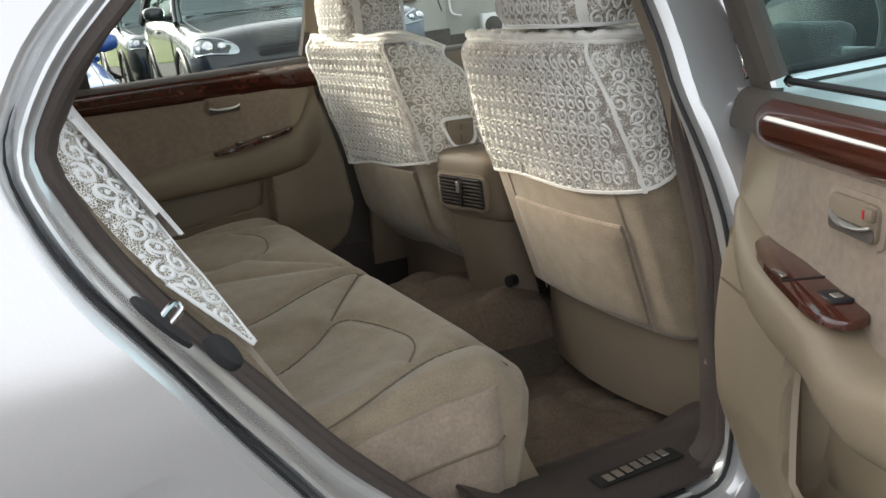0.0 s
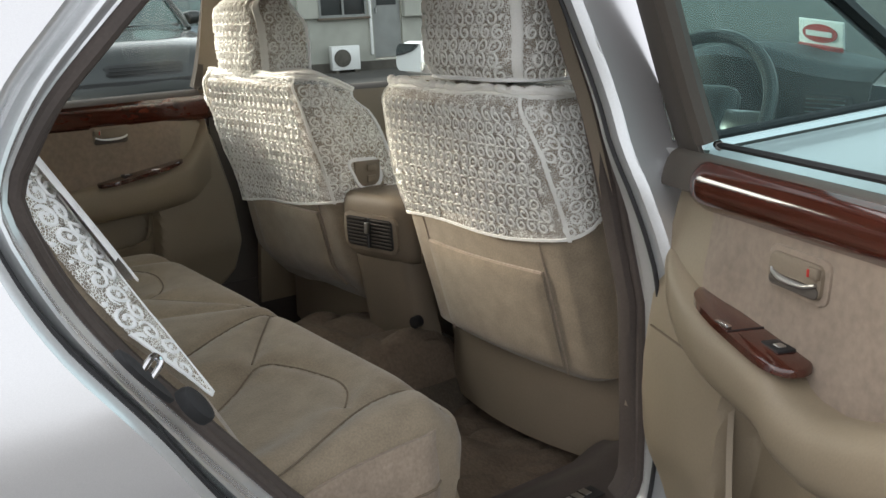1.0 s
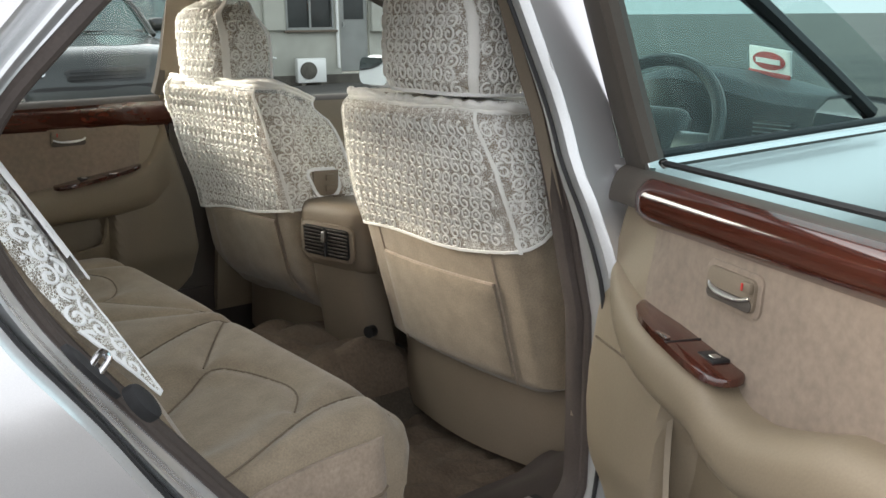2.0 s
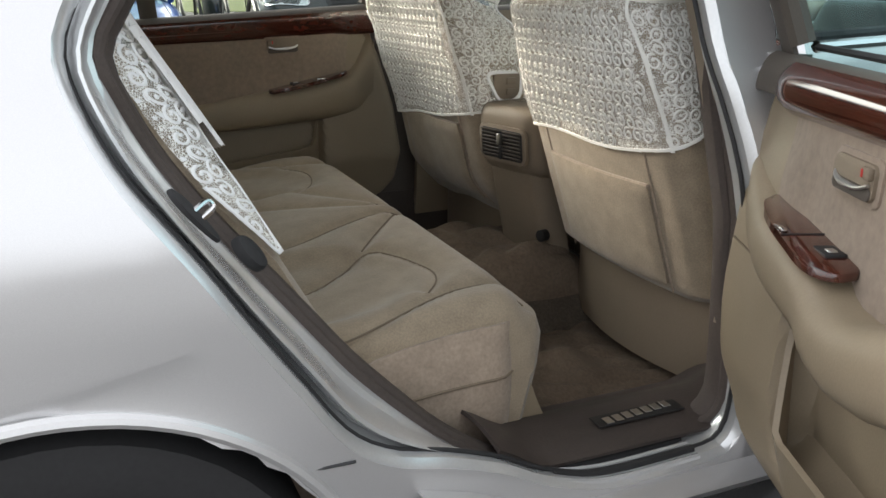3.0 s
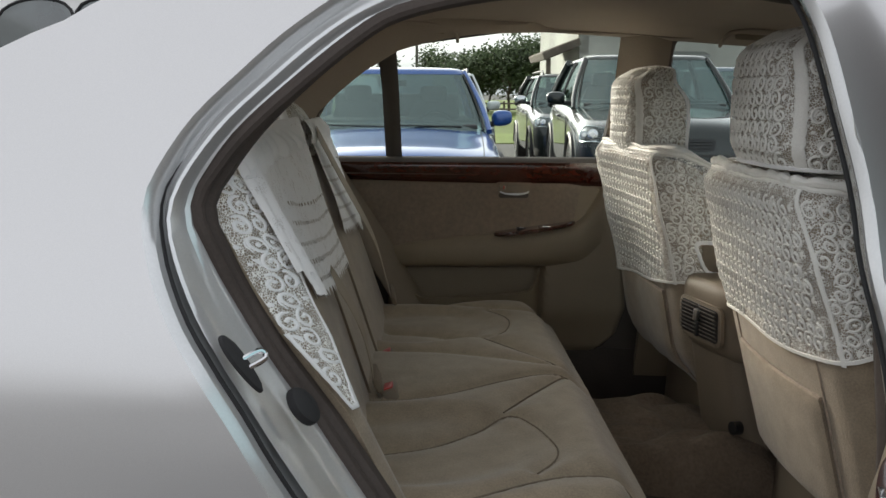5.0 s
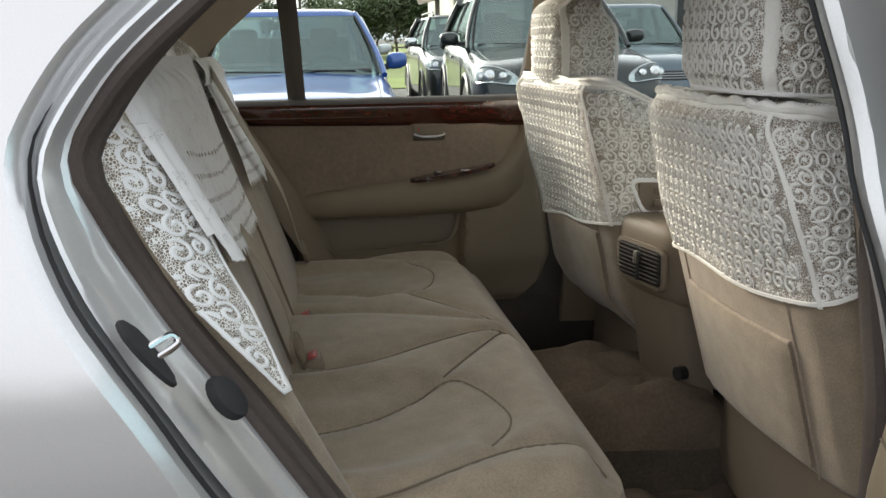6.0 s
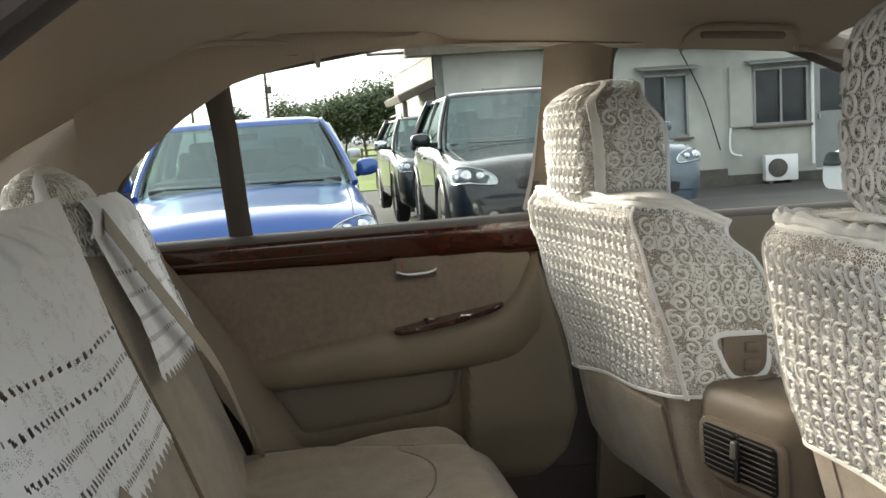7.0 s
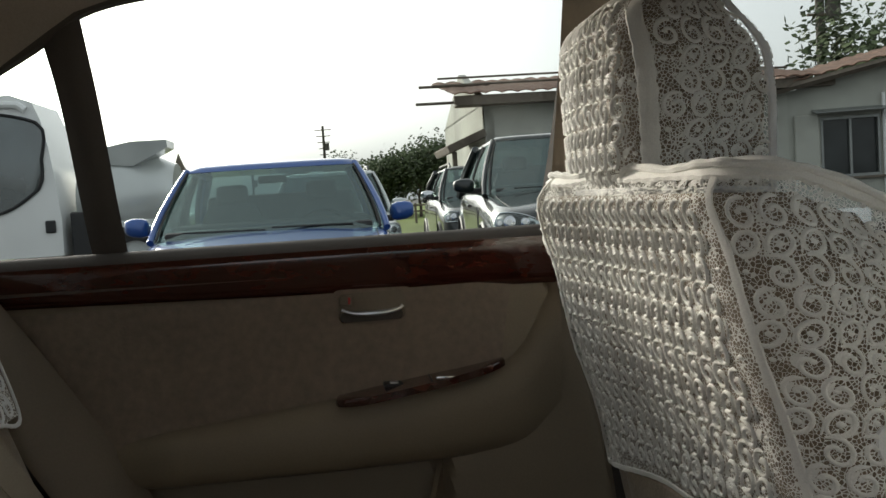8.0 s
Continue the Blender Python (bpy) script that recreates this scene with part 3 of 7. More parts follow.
def far_front(z):
    """The closed door's lining runs on behind the front seat."""
    return interp(z, (0.385, 0.41, 0.45, 0.53, 0.67, 0.83, 0.90, 0.95), (0.12, 0.075, 0.035, 0.018, 0.038, 0.078, 0.120, 0.145))


def belt_z(s):
    return 0.967


def window_k(z):
    return 0.0 + (z - 0.96) * 0.33


def door_k(s, z, front=None):
    """Depth of the door's lining."""
    front = front or s_front
    k = interp(z, (0.37, 0.42, 0.52, 0.64, 0.74, 0.82, 0.88, 0.95), (0.035, 0.062, 0.072, 0.068, 0.058, 0.048, 0.046, 0.035))
    edge = min(s - front(z), s_rear(z) - s)
    k -= 0.045 * (1 - smoothstep(0.0, 0.035, edge))
    # front part swells out above the speaker panel
    k += 0.012 * (1 - smoothstep(0.20, 0.30, s)) * smoothstep(0.45, 0.55, z) * (1 - smoothstep(0.80, 0.88, z)) * smoothstep(0.0, 0.05, edge)
    # hollow behind the pocket
    if 0.27 < s < 0.80 and 0.43 < z < 0.73:
        k -= 0.05 * smoothstep(0.275, 0.30, s) * (1 - smoothstep(0.72, 0.78, s)) * smoothstep(0.44, 0.49, z) * (1 - smoothstep(0.665, 0.70, z))
    return k


WIN = [(0.130, 0.972), (0.118, 1.05), (0.108, 1.16), (0.100, 1.25), (0.105, 1.30), (0.14, 1.323), (0.25, 1.316), (0.40, 1.297), (0.60, 1.270), (0.735, 1.245),
       (0.80, 1.192), (0.88, 1.09), (0.935, 1.0), (0.955, 0.963), (0.93, 0.955)]
WIN_TOP = ([0.07, 0.085, 0.13, 0.25, 0.40, 0.60, 0.735, 0.80, 0.88, 0.935, 0.96], [1.27, 1.30, 1.323, 1.316, 1.297, 1.270, 1.245, 1.192, 1.09, 1.0, 0.96])
LABELS = {"near": "beige rear door swung open with a burr wood band", "far": "closed rear door with beige lining and wood band"}


def rear_door(which):
    P = near_door if which == "near" else far_door
    base = P(0.4, 0, 0)
    door = thing("rear_door", (base.x, base.y, 0.3), LABELS[which], "car door")
    edge_of = s_front if which == "near" else far_front
    # lining
    def lining(u, v):
        z = 0.385 + (0.95 - 0.385) * v
        s = edge_of(z) + (s_rear(z) - edge_of(z)) * u
        return P(s, door_k(s, z, edge_of), z)
    part("lining", sheet(lining, 72, 56, 0.02 if which == "near" else -0.02), VINYL, door, "beige moulded lining")
    # outer skin
    def outer(u, v):
        z = 0.33 + (0.940 - 0.33) * v
        s = s_front(max(z, 0.45)) - 0.06 + (s_rear(max(z, 0.38)) - s_front(max(z, 0.45)) + 0.08) * u
        return P(s, -(skin_y(z) - 0.80), z)
    part("outer_skin", sheet(outer, 20, 12, 0.003), SILVER, door, "silver outer skin")
    def edge_fn(u, v):
        z = 0.40 + (0.955 - 0.40) * u
        return P(s_front(z) + 0.012 - 0.05 * (1 - v), -(skin_y(z) - 0.80) * 0.98 + (door_k(s_front(z), z) + (skin_y(z) - 0.80) * 0.98) * v, z)
    part("front_edge", sheet(edge_fn, 20, 3, 0.004), SILVER, door)
    if which == "far":
        # dark sheet added so that the gap beside the lining stays dark
        part("door_backing", sheet(lambda u, v: P(0.0 + 0.98 * u, -0.012, 0.30 + 0.62 * v), 8, 6, -0.006), VINYL_DK, door, "dark backing sheet added behind the lining")
    # upper pad under the glass
    def pad(u, v):
        s = (0.078 + 0.857 * u) if which == "near" else (0.135 + 0.80 * u)
        a = v * math.pi * 1.05
        top = belt_z(s)
        k0 = 0.008
        up_ = 0.0 if which == "near" else 0.014
        return P(s, k0 + 0.026 + (0.023 if which == "near" else 0.030) * -math.cos(a), top + up_ - 0.038 + 0.026 * max(0.0, math.sin(a)) ** 0.8 - 0.022 * smoothstep(0.5, 1, v))
    part("upper_pad", sheet(pad, 30, 10, 0.004), VINYL_DK, door, "dark taupe padded sill")
    # burr wood band
    def band(u, v):
        s = (0.147 if which == "near" else 0.085) + (0.78 if which == "near" else 0.842) * u
        top = belt_z(s) - 0.014
        h = 0.066 - 0.012 * u * u if which == "near" else 0.064 - 0.020 * u
        taper = min(1.0, ((u + 0.004) / 0.03) ** 0.5)
        a = v * 2 - 1
        out = 0.050 + 0.018 * (1 - abs(a) ** 2.6) * taper if which == "near" else 0.054 + 0.007 * (1 - abs(a) ** 4) * taper + 0.009 * a
        return P(s, out, top - h / 2 + a * h / 2 * taper)
    part("wood_band", sheet(band, 48, 14, 0.004), WOOD, door, "glossy burr walnut band")
    # cloth insert
    def insert(u, v):
        s = 0.19 + 0.68 * u
        lo = (near_arm_top(s) - 0.03) if which == "near" else far_arm_top(s) - 0.02
        z = lo + (belt_z(s) - 0.072 - lo) * v
        s2 = s + 0.02 * (1 - v) * (1 - u)
        return P(s2, door_k(s2, z) + 0.007 * min(1, 12 * u, 12 * (1 - u)), z)
    part("cloth_insert", sheet(insert, 40, 12, 0.004), DOOR_CLOTH, door, "mottled beige cloth insert")
    # armrest
    secs = []
    for i in range(41):
        s = 0.105 + 0.78 * i / 40
        zt, h = near_arm_top(s), interp(s, (0.10, 0.17, 0.3, 0.45, 0.57, 0.7, 0.89), (0.07, 0.093, 0.095, 0.074, 0.098, 0.11, 0.09))
        kk = interp(s, (0.10, 0.15, 0.25, 0.45, 0.60, 0.80, 0.89), (0.058, 0.080, 0.105, 0.125, 0.125, 0.11, 0.06))
        if which == "far":
            s = 0.125 + 0.66 * i / 40
            zt = far_arm_top(s)
            h = zt - 0.655 + 0.02 * smoothstep(0.70, 0.785, s)
            kk = interp(s, (0.12, 0.18, 0.30, 0.45, 0.65, 0.785), (0.066, 0.084, 0.092, 0.096, 0.090, 0.058))
        ring = []
        for j in range(14):
            t = -math.pi / 2 + math.pi * j / 13
            ck, cz = kk - h * 0.42, zt - h / 2
            ring.append(P(s, ck + h * 0.46 * abs(math.cos(t)) ** 0.7, cz + h / 2 * math.copysign(abs(math.sin(t)) ** 0.8, math.sin(t))))
        ring += [P(s, 0.03, zt - 0.004), P(s, 0.03, zt - h * 0.6)]
        secs.append(ring)
    part("armrest", loft(secs), VINYL, door, "smooth beige armrest")
    # wooden switch panel let into the armrest
    near = which == "near"
    def panel_z(a):
        return 0.788 - 0.12 * (a - 0.20) if near else far_arm_top(a) + 0.003
    def wp(a, b, w):
        return P(a, b, panel_z(a) - 0.010 + w)
    if near:
        poly = [(0.205, 0.070), (0.212, 0.052), (0.25, 0.045), (0.32, 0.044), (0.40, 0.046), (0.430, 0.060), (0.441, 0.085), (0.432, 0.107), (0.405, 0.117), (0.35, 0.114), (0.29, 0.108), (0.235, 0.094)]
    else:
        poly = [(0.205, 0.078), (0.212, 0.054), (0.25, 0.040), (0.34, 0.035), (0.41, 0.040), (0.432, 0.066), (0.428, 0.098), (0.39, 0.115), (0.32, 0.114), (0.24, 0.103)]
    poly = [(p.x, p.y) for p in smooth_path([(a, b, 0) for a, b in poly], 40, True)]
    sw = part("switch_panel", slab(poly, wp, 0.010, 0.004), WOOD, door, "burr wood switch panel")
    rs_, js = (0.385, 0.338) if near else (0.352, 0.308)
    part("switch_rocker", rbox(P(rs_, 0.076, panel_z(rs_) - 0.0008), (0.036, 0.026, 0.006), 0.002, 2, rot_door(which)), BLACK, sw)
    part("switch_key", rbox(P(rs_ + 0.004, 0.076, panel_z(rs_) + 0.0018), (0.012, 0.011, 0.004), 0.0015, 2, rot_door(which)), STEEL, sw)
    part("panel_joint", sweep([wp(js, 0.049, 0.0105), wp(js, 0.075, 0.0105), wp(js, 0.112, 0.0105)], 0.0012, 5), BLACK, sw)
    part("ashtray_pull", rbox(P(js - 0.018, 0.106, panel_z(js - 0.018) + 0.001), (0.026, 0.008, 0.005), 0.0015, 2, rot_door(which)), CHROME, sw)
    # inner handle
    hz = 0.852 if near else 0.875
    bez = rrect(0.330, hz - 0.028, 0.436, hz + 0.026, 0.012)
    bz = part("handle_bezel", join(slab([(a, b) for a, b in bez], lambda a, b, w: P(a, door_k(a, b) + 0.003 + w, b), 0.007, 0.003),), DOOR_CLOTH, door, "beige handle surround")
    bow = rrect(0.338, hz - 0.021, 0.428, hz + 0.019, 0.010)
    part("handle_bowl", slab(bow, lambda a, b, w: P(a, door_k(a, b) + 0.0085 + w, b), 0.0062, 0.001), TRIM, bz)
    part("handle_plate", slab(rrect(0.342, hz - 0.020, 0.426, hz - 0.006, 0.006), lambda a, b, w: P(a, door_k(a, b) + 0.0145 + w, b), 0.002, 0.001), VINYL_DK, bz, "dark lower shell of the bowl")
    lev = smooth_path([P(0.342, 0.060, hz - 0.002), P(0.348, 0.063, hz - 0.006), P(0.37, 0.067, hz - 0.009), P(0.405, 0.068, hz - 0.008), P(0.424, 0.065, hz - 0.002)], 18)
    part("handle_lever", sweep(lev, 0.0045, 8, radii=[0.0022 + 0.0016 * math.sin(math.pi * min(i / 14, 1)) for i in range(18)]), STEEL, bz, "bright chrome pull lever")
    lk = part("lock_knob", rbox(P(0.418, 0.064, hz + 0.010), (0.018, 0.008, 0.014), 0.003, 2, rot_door(which)), TRIM, bz)
    part("lock_mark", rbox(P(0.414, 0.0685, hz + 0.010), (0.003, 0.002, 0.009), 0.0005, 1, rot_door(which)), RED, lk, "small red lock mark")
    # map pocket
    def pocket(u, v):
        s = 0.262 + 0.50 * u if which == "near" else 0.285 + 0.44 * u
        ztop = 0.665 - 0.155 * smoothstep(0.0, 0.20, u) ** 0.7 if which == "near" else 0.588 - 0.03 * u + 0.07 * (1 - smoothstep(0.0, 0.05, u)) + 0.05 * smoothstep(0.72, 1.0, u)
        z = 0.43 + (ztop - 0.43) * v
        edge = min(u * 6, (1 - u) * 6, 1)
        return P(s, 0.040 + 0.055 * edge ** 0.7 * (0.55 + 0.45 * v), z)
    part("map_pocket", sheet(pocket, 30, 14, 0.008 if which == "near" else -0.008), VINYL, door, "beige map pocket")
    # seam between lining halves
    if which == "near":
        part("lining_seam", sweep([P(s, door_k(s, 0.69) + 0.001, 0.700 - 0.05 * max(0, s - 0.05)) for s in [0.10 + 0.21 * i / 14 for i in range(15)]], 0.0018, 5), SEAM, door)
    # window frame and panes; the far window reaches higher up
    def Q(s, k, z):
        if which == "near":
            return P(s, k, z)
        return P(s + 0.065 * smoothstep(0.765, 0.85, s), k, z + 0.035 * smoothstep(0.98, 1.16, z))
    wpath = smooth_path([(s, 0, z) for s, z in WIN], 90, False)
    wpath = [Q(v.x, window_k(v.z) + 0.02, v.z) for v in wpath]
    part("window_frame", sweep(wpath, 0.019, 8, False, up=NEAR_N if which == "near" else (0, 1, 0), flat=0.9), VINYL_DK, door, "dark taupe window frame")
    if which == "near":
        def post(u, v):
            z = 0.955 + 0.36 * u
            s = interp(z, (0.955, 1.05, 1.16, 1.25, 1.32), (0.135, 0.122, 0.112, 0.104, 0.108))
            wdt = 0.110
            return P(s - wdt * (1 - v), window_k(z) + 0.03 - 0.03 * (1 - v) ** 2, z)
        part("frame_post", sheet(post, 12, 6, 0.006), VINYL_DK, door, "dark taupe frame post")
    def pane(u, v):
        s = 0.085 + 0.87 * u
        tops = interp(s, *WIN_TOP)
        z0 = belt_z(s) - 0.02
        z = z0 + (tops - z0) * v
        return Q(s, window_k(z), z)
    g = part("glass_pane", sheet(pane, 24, 10, 0.004), GLASS if which == "near" else GLASS_FAR, door, "lightly tinted glass")
    g.visible_shadow = False
    def bar(u, v):
        z = 0.955 + 0.285 * u
        s = 0.728 + 0.032 * u + (v - 0.5) * 0.046
        return Q(s, window_k(z) + 0.022 + 0.008 * math.sin(math.pi * v), z)
    part("divider_bar", sheet(bar, 10, 6, 0.01), VINYL_DK, door, "dark divider before the quarter light")
    wl = [P(s, (0.006 if which == "near" else 0.012) + window_k(belt_z(s)), belt_z(s) + (0.002 if which == "near" else -0.003)) for s in [0.13 + 0.82 * i / 20 for i in range(21)]]
    part("belt_strip", sweep(wl, 0.005, 6), BLACK_RUBBER, door)
    return door


def near_arm_top(s):
    return interp(s, (0.10, 0.16, 0.20, 0.30, 0.41, 0.445, 0.50, 0.57, 0.61, 0.70, 0.90), (0.835, 0.802, 0.786, 0.770, 0.753, 0.728, 0.726, 0.749, 0.766, 0.772, 0.772))


def far_arm_top(s):
    return interp(s, (0.12, 0.139, 0.17, 0.20, 0.30, 0.404, 0.644, 0.746, 0.80), (0.93, 0.888, 0.825, 0.790, 0.773, 0.759, 0.733, 0.723, 0.715))


def rot_door(which):
    if which == "near":
        return Matrix.Rotation(math.atan2(NEAR_D.y, NEAR_D.x), 4, "Z")
    return Matrix.Rotation(math.pi, 4, "Z")


rear_door("near")
rear_door("far")


# ---------------------------------------------------------------- lace
def lace_cords(surf, u0, u1, v0, v1, du=0.0235, dv=0.0215, R=0.0116, w=0.0037, h=0.0030, clip=None, seed=3, patchy=0.6):
    """Raised scroll cords of a guipure lace laid on a surface; surf(u, v) in metres gives place and normal."""
    rnd = random.Random(seed)
    V, F = [], []

    def ribbon(pts, width, height):
        n = len(pts)
        if clip and not all(clip(a, b) for a, b in pts):
            return
        base = len(V)
        for i, (a, b) in enumerate(pts):
            a2, b2 = pts[min(i + 1, n - 1)]
            a1, b1 = pts[max(i - 1, 0)]
            tx, ty = a2 - a1, b2 - b1
            ln = math.hypot(tx, ty) or 1.0
            nx, ny = -ty / ln * width / 2, tx / ln * width / 2
            end = 0.45 if i in (0, n - 1) else 1.0
            p0, n0 = surf(a + nx * end, b + ny * end)
            p1, n1 = surf(a, b)
            p2, n2 = surf(a - nx * end, b - ny * end)
            V.extend((p0 + n0 * 0.0004, p1 + n1 * height * end, p2 + n2 * 0.0004))
            if i:
                o = base + 3 * i
                F.append((o - 3, o - 2, o + 1, o))
                F.append((o - 2, o - 1, o + 2, o + 1))

    def patch(pts):
        """A woven fill inside a scroll, flush with the net."""
        if clip and not all(clip(a, b) for a, b in pts):
            return
        base = len(V)
        for a, b in pts:
            p, n = surf(a, b)
            V.append(p + n * 0.0007)
        F.append(tuple(range(base, base + len(pts))))

    def bead(a, b, r):
        ribbon([(a - r, b), (a, b), (a + r, b)], r * 2.0, h * 0.9)

    k1 = R / 0.0125
    nu, nv = int((u1 - u0) / du), int((v1 - v0) / dv)
    for j in range(nv + 1):
        kind = j % 3
        for i in range(nu + 1):
            cu = u0 + du * (i + (0.0, 0.5, 0.25)[kind]) + rnd.uniform(-0.0008, 0.0008)
            cv = v0 + dv * (j + 0.5) + rnd.uniform(-0.0008, 0.0008)
            if cu > u1 or cv > v1:
                continue
            if kind < 2:
                # scroll: a curl that opens into a broad hook, its tail touching the next one
                flip = 1 if kind == 0 else -1
                pts = []
                for k in range(16):
                    t = k / 15
                    ang = 0.9 + 7.4 * t
                    r = R * (0.26 + 0.80 * t ** 0.8)
                    pts.append((cu + flip * r * math.cos(ang) * 0.92, cv + r * math.sin(ang) * 1.02))
                ribbon(pts, w, h)
                bead(pts[0][0], pts[0][1], w * 0.62)
                if rnd.random() < patchy:
                    patch([(cu + R * (0.72 * math.cos(t)) + 0.003 * k1, cv + R * (0.20 + 0.55 * math.sin(t))) for t in (-0.9, -0.3, 0.4, 1.1, 1.8)])
            else:
                # tilted eye with a bead in it
                pts = []
                for k in range(15):
                    t = 2 * math.pi * k / 14
                    p, q = R * 0.92 * math.cos(t), R * 0.62 * math.sin(t)
                    pts.append((cu + p * 0.72 - q * 0.69, cv - p * 0.69 - q * 0.72))
                ribbon(pts, w, h)
                bead(cu, cv, w * 0.75)
                ribbon([(cu + 0.95 * R, cv + 0.8 * R), (cu + 0.75 * R, cv + 0.1 * R), (cu + 1.1 * R, cv - 0.7 * R)], w * 0.7, h * 0.7)
    me = bpy.data.meshes.new("lace_relief")
    me.from_pydata(V, [], F)
    for p in me.polygons:
        p.use_smooth = True
    return me


def lace_part(name, me, mat, parent, label=""):
    me.materials.append(mat)
    ob = new(name, me)
    ob.parent = parent
    ob.matrix_parent_inverse = parent_world(parent).inverted()
    tagged(ob, label, kind="stuff")
    return ob


def ribbon_on(surf, pts, width, height, n=40):
    """A sewn tape on a surface."""
    P = smooth_path([(a, b, 0) for a, b in pts], n)
    V, F = [], []
    for i, p in enumerate(P):
        t = P[min(i + 1, n - 1)] - P[max(i - 1, 0)]
        t.normalize()
        nx, ny = -t.y * width / 2, t.x * width / 2
        wob = 1 + 0.10 * math.sin(i * 1.9)
        for f, hh in ((1, 0.0), (0.8, 1.0), (0, 1.15), (-0.8, 1.0), (-1, 0.0)):
            q, nn = surf(p.x + nx * f * wob, p.y + ny * f * wob)
            V.append(q + nn * (0.0006 + height * hh))
        if i:
            o = 5 * i
            for k in range(4):
                F.append((o - 5 + k, o - 4 + k, o + 1 + k, o + k))
    bm = bmesh.new()
    vs = [bm.verts.new(v) for v in V]
    for f in F:
        bm.faces.new([vs[k] for k in f])
    return bm


def grid_on(surf, u0, u1, v0, v1, nu, nv, lift=0.0, keep=None):
    bm = bmesh.new()
    vs = {}
    def vert(i, j):
        if (i, j) not in vs:
            p, n = surf(u0 + (u1 - u0) * i / nu, v0 + (v1 - v0) * j / nv)
            vs[i, j] = bm.verts.new(p + n * lift)
        return vs[i, j]
    for i in range(nu):
        for j in range(nv):
            if keep is None or keep(u0 + (u1 - u0) * (i + 0.5) / nu, v0 + (v1 - v0) * (j + 0.5) / nv):
                bm.faces.new((vert(i, j), vert(i + 1, j), vert(i + 1, j + 1), vert(i, j + 1)))
    return bm


# ---------------------------------------------------------------- front seats
def wrap(p, hw, r, depth):
    """Across a seat back's rounded outline: p metres from the middle of the rear face. Gives (forward, sideways)."""
    s = 1 if p >= 0 else -1
    a = abs(p)
    flat = hw - r
    arc = r * math.pi / 2
    if a <= flat:
        return 0.0, s * a
    if a <= flat + arc:
        t = (a - flat) / r
        return r * (1 - math.cos(t)), s * (flat + r * math.sin(t))
    return r + (a - flat - arc), s * hw


def surface_of(raw, hw, lift):
    """A surface with its outward normal, from a function of places."""
    def surf(u, v):
        d = 0.002
        p = raw(u, v)
        a = raw(u + d, v) - raw(u - d, v)
        b = raw(u, v + d) - raw(u, v - d)
        n = a.cross(b)
        n = n.normalized() if n.length > 1e-12 else Vector((-1, 0, 0))
        if n.x > 0 and abs(u) < hw * 0.8:
            n = -n
        elif abs(u) >= hw * 0.8 and n.y * u < 0:
            n = -n
        return p + n * lift, n
    return surf


def seat_back(cy, x0, half, lift=0.0, crown=0.02):
    """The rear surface of a seat back: v is height z, u runs across."""
    def raw(u, v):
        top = 1.035
        e = smoothstep(top - 0.05, top, v)
        if cy > 0:
            # this back is turned a little inwards: its door-side edge is sharp and stands further back
            hw = interp(v, (0.40, 0.60, 0.70, 0.84, 0.955, 1.0, 1.035), (0.205, 0.19, 0.178, 0.205, 0.226, 0.205, 0.18) if u > 0 else (0.250, 0.256, 0.256, 0.250, 0.232, 0.212, 0.195))
            f, s = wrap(u * hw / half, hw, 0.018 if u > 0 else 0.045, 0.16)
            bow = crown * (1 - min(1, abs(s) / hw) ** 2) + 0.040 * smoothstep(0.0, 1.0, s / hw)
            drop = 0.40 * max(0.0, f - 0.05) * smoothstep(0.90, 1.03, v) if u < 0 else 0.0
            return Vector((x0 + (0.99 - v) * 0.264 - bow + f + 0.035 * e * e + 0.09 * smoothstep(0.58, 0.40, v), cy + s, v - drop))
        hw = interp(v, (0.40, 0.50, 0.65, 0.80, 0.92, 1.0, 1.035), (0.248, 0.258, 0.258, 0.255, 0.245, 0.215, 0.195)) * half / 0.25
        f, s = wrap(u * hw / half, hw, 0.045, 0.16)
        bow = crown * (1 - min(1, abs(s) / hw) ** 2)
        return Vector((x0 + (0.99 - v) * 0.335 - bow + f + 0.035 * e * e, cy + s, v))
    return raw, surface_of(raw, half, lift)


def head_rest(cy, x0, half, z0, z1, lift=0.0, depth=0.12):
    """Rear and side faces of a head restraint."""
    def raw(u, v):
        t = (v - z0) / (z1 - z0)
        w = half * interp(t, (0, 0.12, 0.40, 0.60, 0.75, 0.87, 0.95, 1.0), (0.90, 0.98, 1.0, 0.985, 0.935, 0.83, 0.68, 0.50))
        f, s = wrap(u * w / half, w, min(0.045, w * 0.6), depth)
        f *= 1 - 0.32 * smoothstep(0.62, 1.0, t)
        e = smoothstep(0.72, 1.0, t)
        return Vector((x0 - 0.06 * (v - z0) + f + 0.045 * e * e - 0.012 * (1 - (abs(s) / w) ** 2) + 0.01 * smoothstep(0.15, 0, t), cy + s, v))
    return raw, surface_of(raw, half, lift)


